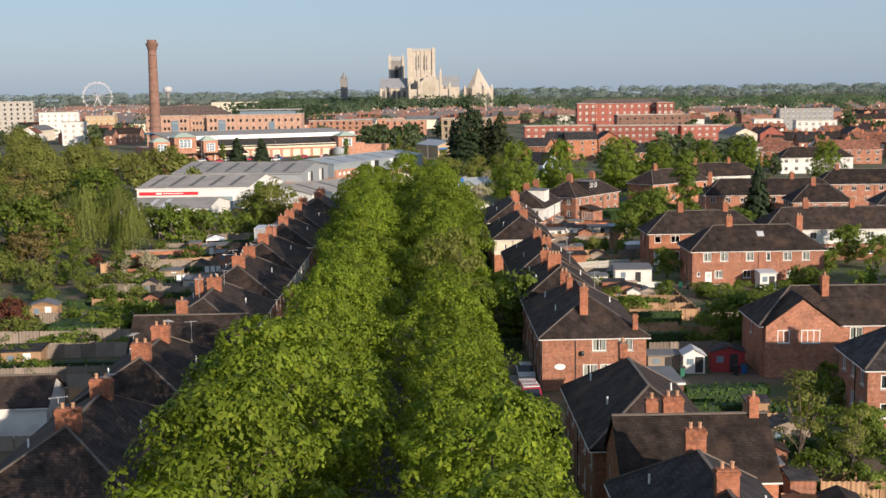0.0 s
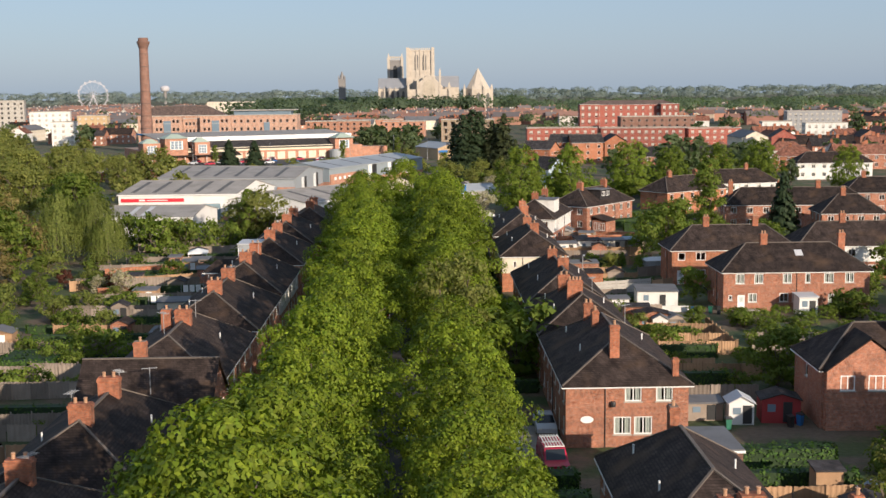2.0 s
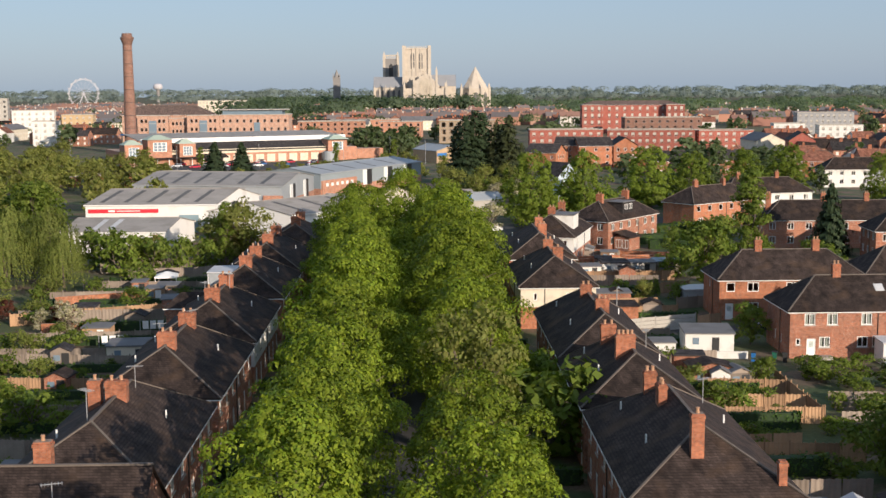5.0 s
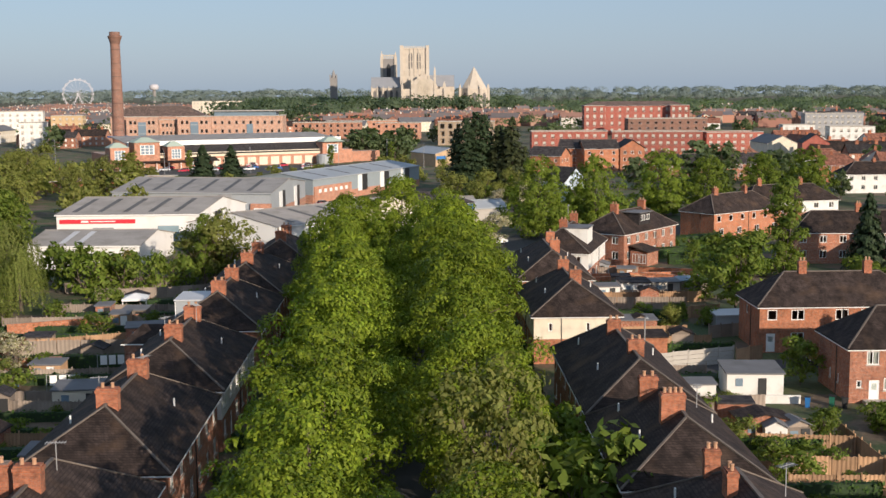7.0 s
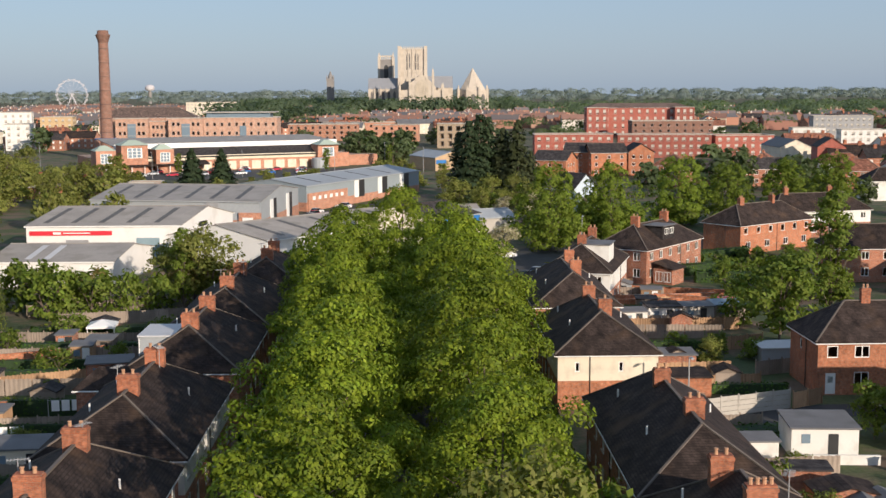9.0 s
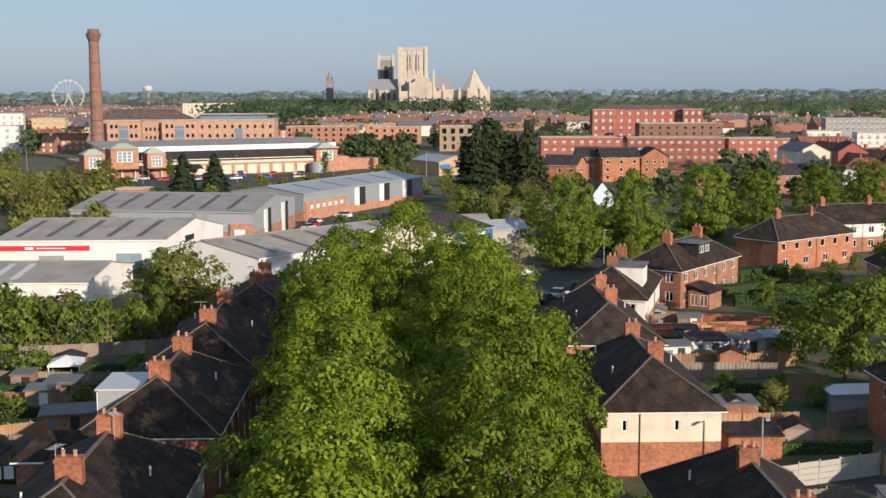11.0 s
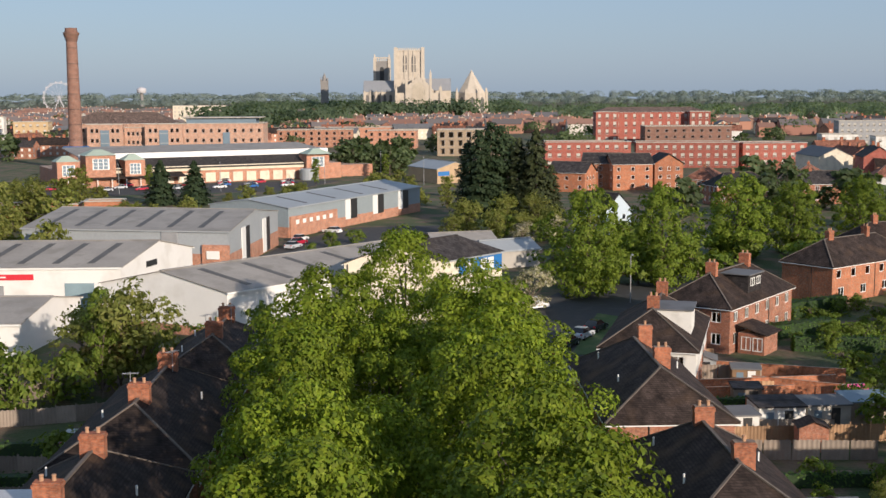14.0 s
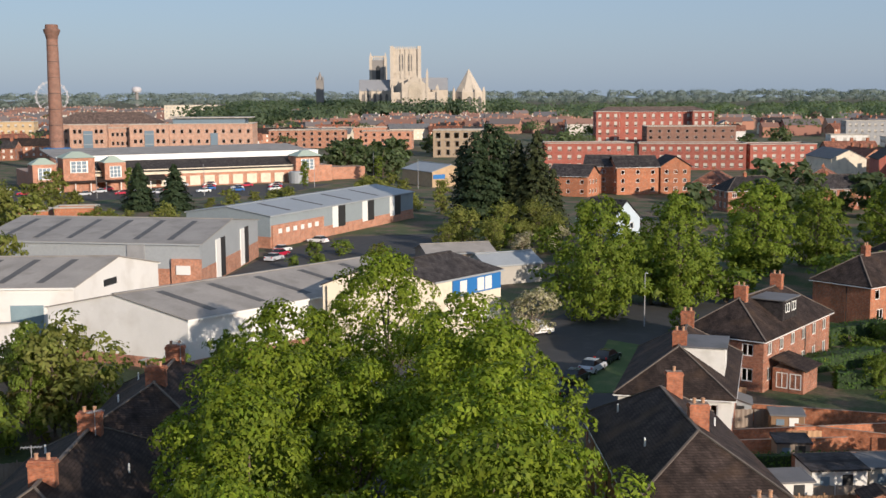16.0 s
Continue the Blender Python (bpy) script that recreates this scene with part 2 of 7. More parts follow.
RIDGE = material("ridge_tile_mortar", (0.135, 0.11, 0.09), scale=6, vary=0.35, fine=0.25)
LEAD = material("grey_felt", (0.15, 0.148, 0.15), scale=3, vary=0.25, stain=(0.09, 0.088, 0.08), stain_amount=0.5)
POT = material("terracotta_pot", (0.42, 0.24, 0.14), scale=8)
GLASS = glass_pane("window_glass")
METAL_WHITE = material("white_cladding", (0.74, 0.72, 0.68), rough=0.6, scale=1, vary=0.1, fine=0.03, stain=(0.5, 0.46, 0.4), stain_amount=0.35, stain_scale=0.25)
METAL_GREEN = material("grey_green_cladding", (0.27, 0.31, 0.325), rough=0.6, scale=1, vary=0.12)
METAL_GREY = material("grey_cladding", (0.33, 0.35, 0.36), rough=0.6, scale=1, vary=0.12)
METAL_BLUE = material("blue_grey_cladding", (0.16, 0.22, 0.27), rough=0.55, scale=1, vary=0.12)
SHEET = material("asbestos_sheet", (0.31, 0.285, 0.255), rough=0.9, scale=1.2, vary=0.3, fine=0.12, stain=(0.22, 0.20, 0.17), stain_amount=0.6, stain_scale=0.35, bump=0.3)
SHEET_DARK = material("old_rooflight", (0.10, 0.095, 0.09), rough=0.7, scale=2, vary=0.3)
SHEET_LIGHT = material("pale_rooflight", (0.52, 0.52, 0.52), rough=0.7, scale=2, vary=0.15)
RED_SIGN = material("red_sign", (0.62, 0.03, 0.045), rough=0.5, vary=0.06)
STONE = material("magnesian_limestone", (0.51, 0.445, 0.36), scale=0.6, vary=0.22, fine=0.14, stain=(0.34, 0.29, 0.23), stain_amount=0.5, stain_scale=0.12)
STONE_DARK = material("dark_window_stone", (0.16, 0.15, 0.14), scale=0.5, vary=0.2)
STONE_GREY = material("grey_stone", (0.24, 0.225, 0.21), scale=0.5, vary=0.25, fine=0.15)
WINDOW_CREAM = material("cream_window_frame", (0.52, 0.48, 0.42), rough=0.5, vary=0.1)
LEAD_PALE = material("pale_lead_roof", (0.27, 0.275, 0.285), rough=0.6, scale=0.6, vary=0.15)
GREEN_COPPER = material("pale_green_roof", (0.40, 0.47, 0.38), rough=0.7, scale=0.8, vary=0.15)
ASPHALT = material("asphalt", (0.042, 0.041, 0.041), rough=0.9, scale=2, vary=0.2, fine=0.15, stain=(0.065, 0.062, 0.058), stain_amount=0.6, stain_scale=0.5)
PAVING = material("concrete_paving", (0.24, 0.22, 0.20), rough=0.9, scale=3, vary=0.25, fine=0.1, stain=(0.14, 0.13, 0.11), stain_amount=0.5)
KERB = material("kerb_stone", (0.34, 0.32, 0.30), scale=5)
CONCRETE = material("concrete", (0.42, 0.39, 0.34), scale=3, vary=0.2, fine=0.1, stain=(0.24, 0.21, 0.17), stain_amount=0.5)
TIMBER = material("fence_timber", (0.36, 0.22, 0.12), scale=5, vary=0.3, fine=0.2, spread=0.35)
TIMBER_GREY = material("weathered_timber", (0.26, 0.21, 0.165), scale=5, vary=0.3, fine=0.2, spread=0.3)
BARK = material("bark", (0.13, 0.10, 0.075), scale=6, vary=0.35, fine=0.25, bump=0.6)
LEAF_MAPLE = foliage("avenue_leaf", (0.118, 0.178, 0.011), (0.190, 0.235, 0.015), 0.30, 0.34)
LEAF_LIME = foliage("crescent_leaf", (0.125, 0.19, 0.018), (0.19, 0.235, 0.025), 0.35)
LEAF_BRONZE = foliage("bronze_leaf", (0.20, 0.165, 0.055), (0.26, 0.20, 0.07), 0.35)
LEAF_GREEN = foliage("garden_leaf", (0.115, 0.175, 0.022), (0.18, 0.22, 0.035), 0.4)
LEAF_OLIVE = foliage("olive_leaf", (0.175, 0.205, 0.042), (0.25, 0.25, 0.065), 0.42)
LEAF_WILLOW = foliage("willow_leaf", (0.13, 0.17, 0.03), (0.20, 0.22, 0.05))
LEAF_DARK = foliage("conifer_needle", (0.022, 0.042, 0.018), (0.040, 0.058, 0.022), 0.12)
LEAF_SPRUCE = foliage("spruce_needle", (0.045, 0.060, 0.022), (0.070, 0.080, 0.030), 0.15)
LEAF_COPPER = foliage("copper_leaf", (0.10, 0.035, 0.025), (0.15, 0.055, 0.03))
# Greyed and lightened leaf: the haze over the town is in its colour.
LEAF_FAR = foliage("far_leaf", (0.105, 0.150, 0.066), (0.145, 0.18, 0.085), 0.5)
BLOSSOM = foliage("pale_blossom", (0.50, 0.44, 0.34), (0.24, 0.24, 0.09), 0.25)
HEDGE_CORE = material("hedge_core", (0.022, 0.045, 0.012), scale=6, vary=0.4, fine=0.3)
LEAF_HEDGE = foliage("hedge_leaf", (0.035, 0.085, 0.012), (0.06, 0.11, 0.015), 0.15)


# ---- mesh kit ----
class Geo:
    """Corners and faces of one mesh."""

    def __init__(self):
        self.v, self.f = [], []

    def face(self, *points):
        k = len(self.v)
        self.v += [tuple(p) for p in points]
        self.f.append(tuple(range(k, k + len(points))))
        return self

    def box(self, x0, x1, y0, y1, z0, z1):
        k = len(self.v)
        self.v += [(x0, y0, z0), (x1, y0, z0), (x1, y1, z0), (x0, y1, z0), (x0, y0, z1), (x1, y0, z1), (x1, y1, z1), (x0, y1, z1)]
        self.f += [tuple(k + i for i in q) for q in ((0, 3, 2, 1), (4, 5, 6, 7), (0, 1, 5, 4), (1, 2, 6, 5), (2, 3, 7, 6), (3, 0, 4, 7))]
        return self

    def slab(self, points, thick):
        """A flat piece with its top on the given corners, thick downwards."""
        k, n = len(self.v), len(points)
        self.v += [tuple(p) for p in points] + [(p[0], p[1], p[2] - thick) for p in points]
        self.f += [tuple(range(k, k + n)), tuple(range(k + 2 * n - 1, k + n - 1, -1))]
        self.f += [(k + i, k + n + i, k + n + (i + 1) % n, k + (i + 1) % n) for i in range(n)]
        return self

    def beam(self, p, q, w, h):
        p, q = Vector(p), Vector(q)
        d = (q - p).normalized()
        side = d.cross(Vector((0, 0, 1)))
        side = side.normalized() if side.length > 0.01 else Vector((1, 0, 0))
        up = side.cross(d)
        k = len(self.v)
        for o in (p, q):
            for a, b in ((-1, -1), (1, -1), (1, 1), (-1, 1)):
                self.v.append(tuple(o + side * (a * w / 2) + up * (b * h / 2)))
        self.f += [tuple(k + i for i in q4) for q4 in ((0, 1, 2, 3), (7, 6, 5, 4), (0, 4, 5, 1), (1, 5, 6, 2), (2, 6, 7, 3), (3, 7, 4, 0))]
        return self

    def tube(self, x, y, rings, n=10, turn=0.0):
        """A round or many-sided upright form; rings: (radius, z) from the bottom."""
        k = len(self.v)
        for r, z in rings:
            self.v += [(x + r * math.cos(turn + 2 * math.pi * i / n), y + r * math.sin(turn + 2 * math.pi * i / n), z) for i in range(n)]
        for j in range(len(rings) - 1):
            a = k + j * n
            self.f += [(a + i, a + (i + 1) % n, a + n + (i + 1) % n, a + n + i) for i in range(n)]
        self.f += [tuple(range(k + n - 1, k - 1, -1)), tuple(range(k + (len(rings) - 1) * n, k + len(rings) * n))]
        return self

    def mesh(self, name, mat):
        spot, order, faces = {}, [], []
        index = []
        for p in self.v:
            k = (round(p[0], 4), round(p[1], 4), round(p[2], 4))
            if k not in spot:
                spot[k] = len(order)
                order.append(k)
            index.append(spot[k])
        for f in self.f:
            q = tuple(dict.fromkeys(index[i] for i in f))
            if len(q) > 2:
                faces.append(q)
        me = bpy.data.meshes.new(name)
        me.from_pydata(order, [], faces)
        me.materials.append(mat)
        return me


def part(name, geo, mat, parent=None, label="", m=None):
    """One mesh object under a thing (or on its own); geo: a Geo or a ready mesh."""
    ob = new(name, geo if isinstance(geo, bpy.types.Mesh) else geo.mesh(name, mat))
    if parent is not None:
        ob.parent = parent
    if m is not None:
        ob.matrix_local = m
    return tagged(ob, label) if label else ob


def thing(name, m, label, category, group="", kind=""):
    ob = new(name)
    ob.empty_display_size = 0.3
    ob.matrix_world = m
    return tagged(ob, label, category, group, kind)


# ---- openings ----
made = {}


def window_meshes(w, h, style):
    key = (round(w, 2), round(h, 2), style)
    if key in made:
        return made[key]
    g = Geo()
    b = 0.095 if style == "" else 0.1
    bars = 1 if style == "bare" else max(1, round(w / 0.75))
    rows = [(b, h - b)]
    lights_ = []
    for i in range(bars):
        u0, u1 = (b if i == 0 else w * i / bars + 0.045), (w - b if i == bars - 1 else w * (i + 1) / bars - 0.045)
        lights_ += [(u0, z0, u1 - u0, z1 - z0) for z0, z1 in rows]
    wall_run(g, (0, 0.05), (1, 0), (0, -1), w, 0.0, h, lights_, 0.08)
    pane = Geo().face((b, 0.1, b), (w - b, 0.1, b), (w - b, 0.1, h - b), (b, 0.1, h - b))
    if style == "big":
        g.box(b, w - b, 0.16, 0.2, h * (0.35 if w > 1.45 else 0.6), h - b)
    sill = Geo().box(-0.08, w + 0.08, -0.08, 0.05, -0.1, -0.002)
    cur = Geo()
    for s, e in ((0.06, 0.36), (0.64, 0.94)):
        k = 4
        for i in range(k):
            u0, u1 = w * (s + (e - s) * i / k), w * (s + (e - s) * (i + 1) / k)
            y = 0.2 + 0.05 * (i % 2)
            cur.box(u0, u1, y, y + 0.03, 0.02, h - 0.02)
    made[key] = (g.mesh("window_frame", GREY_PAINT if style == "bare" else WINDOW_CREAM if style == "big" else WHITE_PAINT), pane.mesh("pane", GLASS), sill.mesh("sill", CONCRETE), cur.mesh("curtain", CURTAIN))
    return made[key]


def door_meshes(w, h):
    key = ("door", round(w, 2), round(h, 2))
    if key in made:
        return made[key]
    g = Geo().box(0, w, 0.06, 0.12, 0, h).box(0, 0.08, 0.03, 0.06, 0, h).box(w - 0.08, w, 0.03, 0.06, 0, h).box(0.08, w - 0.08, 0.03, 0.06, h - 0.08, h)
    g.box(0.18, w - 0.18, 0.045, 0.06, 0.2, h * 0.42)
    pane = Geo().box(0.25, w - 0.25, 0.05, 0.065, h * 0.55, h * 0.85)
    made[key] = (g.mesh("door", WHITE_PAINT), pane.mesh("pane", GLASS))
    return made[key]


def wall_run(g, o, u, n, length, z0, z1, holes, deep=0.16):
    """One wall face from o along u, with openings (u, z, w, h) through it and their reveals going in against n."""
    us = sorted({0.0, length, *[a for q in holes for a in (q[0], q[0] + q[2])]})
    zs = sorted({z0, z1, *[a for q in holes for a in (q[1], q[1] + q[3])]})
    at = lambda a, z, d=0.0: (o[0] + u[0] * a - n[0] * d, o[1] + u[1] * a - n[1] * d, z)
    for a, b in zip(us, us[1:]):
        for c, e in zip(zs, zs[1:]):
            mu, mz = (a + b) / 2, (c + e) / 2
            if not any(q[0] < mu < q[0] + q[2] and q[1] < mz < q[1] + q[3] for q in holes):
                g.face(at(a, c), at(b, c), at(b, e), at(a, e))
    for a, c, w, h in holes:
        b, e = a + w, c + h
        g.face(at(a, c), at(b, c), at(b, c, deep), at(a, c, deep)).face(at(a, e), at(a, e, deep), at(b, e, deep), at(b, e))
        g.face(at(a, c), at(a, c, deep), at(a, e, deep), at(a, e)).face(at(b, c), at(b, e), at(b, e, deep), at(b, c, deep))


def sides_of(w, d):
    return {"S": ((0, 0), (1, 0), (0, -1), w, 0), "E": ((w, 0), (0, 1), (1, 0), d, 90), "N": ((w, d), (-1, 0), (0, 1), w, 180), "W": ((0, d), (0, -1), (-1, 0), d, 270)}


dice = random.Random(7)


def walls(house, w, d, z1, mat, openings, z0=0.0, upper=None, split=2.75, style="", curtains=0.85, name="wall"):
    """Four walls of a house with windows and doors in them; upper: another facing above the split."""
    bands = [(z0, z1, mat, name)] if upper is None else [(z0, split, mat, name), (split, z1, upper, "upper_wall")]
    for a, b, mt, nm in bands:
        g = Geo()
        for key, (o, u, n, length, ang) in sides_of(w, d).items():
            holes = [q[:4] for q in openings.get(key, ()) if a <= q[1] + 0.01 < b]
            wall_run(g, o, u, n, length, a, b, holes)
        part(nm, g, mt, house)
    for key, (o, u, n, length, ang) in sides_of(w, d).items():
        for q in openings.get(key, ()):
            m = Matrix.Translation((o[0] + u[0] * q[0], o[1] + u[1] * q[0], q[1])) @ pose(0, 0, 0, 0, 0, ang)
            kind = q[4] if len(q) > 4 else "w"
            if kind == "d":
                a, b = door_meshes(q[2], q[3])
                part("pane", b, None, part("door", a, None, house, "", m))
            else:
                f, p, s, c = window_meshes(q[2], q[3], style)
                win = part("window", f, None, house, "", m)
                if style in ("big", "bare"):
                    continue
                if house.matrix_world.translation.y > 280:
                    continue
                part("pane", p, None, win)
                if house.matrix_world.translation.y > 180:
                    continue
                part("sill", s, None, win)
                if dice.random() < curtains:
                    part("curtain", c, None, win)


def chimney(house, x, y, w, d, z0, z1, pots=2, mat=None):
    g = Geo().box(x - w / 2, x + w / 2, y - d / 2, y + d / 2, z0, z1 - 0.32)
    g.box(x - w / 2 - 0.05, x + w / 2 + 0.05, y - d / 2 - 0.05, y + d / 2 + 0.05, z1 - 0.318, z1 - 0.12)
    g.box(x - w / 2 + 0.02, x + w / 2 - 0.02, y - d / 2 + 0.02, y + d / 2 - 0.02, z1 - 0.118, z1)
    ch = part("chimney", g, mat or STACK, house)
    for i in range(pots):
        along = w >= d
        t = ((i + 0.5) / pots - 0.5) * (w if along else d) * 0.9
        px, py = (x + t, y) if along else (x, y + t)
        part("chimney_pot", Geo().tube(px, py, [(0.13, z1 - 0.02), (0.11, z1 + 0.25), (0.14, z1 + 0.3), (0.12, z1 + 0.36)], 8), POT, ch)
    return ch


def hip_roof(house, x0, x1, y0, y1, z, rise, mat, along=None, over=0.35, south=True, north=True, ridges=True, name="roof", gutters=True):
    """A roof hipped (or gabled, where south/north is False) at its ends; along: the ridge's axis."""
    a0, a1, b0, b1 = x0 - over, x1 + over, y0 - over, y1 + over
    along = along or ("y" if (y1 - y0) >= (x1 - x0) else "x")
    zr, ze = z + rise, z - 0.05
    g, t = Geo(), Geo()
    if along == "y":
        c, k = (x0 + x1) / 2, (a1 - a0) / 2
        r0, r1 = (c, b0 + k * 0.92 if south else b0, zr), (c, b1 - k * 0.92 if north else b1, zr)
        e = [(a0, b0, ze), (a1, b0, ze), (a1, b1, ze), (a0, b1, ze)]
        planes = [[e[1], e[2], r1, r0], [e[3], e[0], r0, r1]] + ([[e[0], e[1], r0]] if south else []) + ([[e[2], e[3], r1]] if north else [])
    else:
        c, k = (y0 + y1) / 2, (b1 - b0) / 2
        r0, r1 = (a0 + k * 0.92 if south else a0, c, zr), (a1 - k * 0.92 if north else a1, c, zr)
        e = [(a0, b0, ze), (a1, b0, ze), (a1, b1, ze), (a0, b1, ze)]
        planes = [[e[0], e[1], r1, r0], [e[2], e[3], r0, r1]] + ([[e[3], e[0], r0]] if south else []) + ([[e[1], e[2], r1]] if north else [])
    for p in planes:
        g.slab(p, 0.14)
    part(name, g, mat, house)
    if ridges:
        lift = Vector((0, 0, 0.03))
        t.beam(Vector(r0) + lift, Vector(r1) + lift, 0.22, 0.12)
        for end, r in ((south, r0), (north, r1)):
            if end:
                for q in ((e[0], e[1]) if (r is r0 and along == "y") else (e[2], e[3]) if along == "y" else (e[3], e[0]) if r is r0 else (e[1], e[2])):
                    t.beam(Vector(q) + lift, Vector(r) + lift, 0.16, 0.09)
        part("ridge_tiles", t, RIDGE, house)
    if not gutters:
        return planes
    gut = Geo()
    for p, q in zip(e, e[1:] + e[:1]):
        flat_end = (along == "y" and abs(p[1] - q[1]) < 0.01 and not (south if p[1] == b0 else north)) or (along == "x" and abs(p[0] - q[0]) < 0.01 and not (south if p[0] == a0 else north))
        if not flat_end:
            gut.beam((p[0], p[1], ze - 0.19), (q[0], q[1], ze - 0.18), 0.09, 0.09)
    part("gutter", gut, WHITE_PAINT, house)
    return planes


def gable_walls(house, x0, x1, y0, y1, z, rise, mat, along):
    zr = z + rise - 0.16
    c = (x0 + x1) / 2 if along == "y" else (y0 + y1) / 2
    for e in ((y0, y1) if along == "y" else (x0, x1)):
        part("gable", Geo().face((x0, e, z), (x1, e, z), (c, e, zr)) if along == "y" else Geo().face((e, y0, z), (e, y1, z), (e, c, zr)), mat, house)


def spaced(length, n, w, z, h, margin=0.9, kind="w"):
    gap = (length - 2 * margin - w) / max(1, n - 1)
    return [(margin + gap * i, z, w, h, kind) for i in range(n)]


def downpipes(house, spots, z1):
    for x, y in spots:
        part("downpipe", Geo().tube(x, y, [(0.045, 0.0), (0.045, z1)], 6), DARK_PAINT, house)


def aerial(house, x, y, z, h=2.0, turn=0.0):
    g = Geo().beam((x, y, z), (x, y, z + h), 0.05, 0.05)
    dx, dy = math.cos(turn), math.sin(turn)
    g.beam((x - dx * 0.6, y - dy * 0.6, z + h - 0.1), (x + dx * 0.6, y + dy * 0.6, z + h - 0.1), 0.04, 0.04)
    for i in range(-3, 4):
        cx, cy = x + dx * 0.18 * i, y + dy * 0.18 * i
        g.beam((cx - dy * 0.3, cy + dx * 0.3, z + h - 0.1), (cx + dy * 0.3, cy - dx * 0.3, z + h - 0.1), 0.025, 0.025)
    tagged(part("aerial", g, GREY_PAINT, house), kind="stuff")


# ---- plants ----
def leaf_mesh(name, centres, outward, size, mat, rng, flat=0.5):
    """Leaf sprays: one uneven four-cornered blade at each centre, facing mostly outwards and up."""
    n = len(centres)
    nor = outward + rng.normal(0, flat, (n, 3)) + np.array((0, 0, 0.35))
    nor /= np.linalg.norm(nor, axis=1)[:, None] + 1e-6
    a = np.cross(nor, rng.normal(0, 1, (n, 3)))
    a /= np.linalg.norm(a, axis=1)[:, None] + 1e-6
    b = np.cross(nor, a)
    s = size * rng.uniform(0.55, 1.35, n)[:, None]
    k = rng.uniform(0.45, 1.0, (n, 4, 1))
    droop = np.array((0, 0, -0.25)) * s
    pts = np.stack([centres + a * s * k[:, 0] + droop, centres + b * s * 0.6 * k[:, 1], centres - a * s * k[:, 2], centres - b * s * 0.6 * k[:, 3] + droop * 0.4], 1).reshape(-1, 3)
    me = bpy.data.meshes.new(name)
    me.vertices.add(4 * n); me.loops.add(4 * n); me.polygons.add(n)
    me.vertices.foreach_set("co", pts.astype(np.float32).ravel())
    me.loops.foreach_set("vertex_index", np.arange(4 * n, dtype=np.int32))
    me.polygons.foreach_set("loop_start", np.arange(0, 4 * n, 4, dtype=np.int32))
    me.update(calc_edges=True)
    soft = outward / (np.linalg.norm(outward, axis=1)[:, None] + 1e-6) * 0.6 + nor * 0.7 + np.array((0, 0, 0.1))
    soft /= np.linalg.norm(soft, axis=1)[:, None] + 1e-6
    me.normals_split_custom_set_from_vertices(np.repeat(soft, 4, axis=0).tolist())
    me.materials.append(mat)
    return me


def limb(g, path, r0, r1, n=7):
    """A tapered bent branch."""
    k, rows = len(g.v), len(path)
    for j, p in enumerate(path):
        r = r0 + (r1 - r0) * j / (rows - 1)
        d = (Vector(path[min(j + 1, rows - 1)]) - Vector(path[max(j - 1, 0)])).normalized()
        s = d.orthogonal().normalized()
        t = d.cross(s)
        g.v += [tuple(Vector(p) + (s * math.cos(2 * math.pi * i / n) + t * math.sin(2 * math.pi * i / n)) * r) for i in range(n)]
    for j in range(rows - 1):
        a = k + j * n
        g.f += [(a + i, a + (i + 1) % n, a + n + (i + 1) % n, a + n + i) for i in range(n)]
    g.f.append(tuple(range(k + (rows - 1) * n, k + rows * n)))


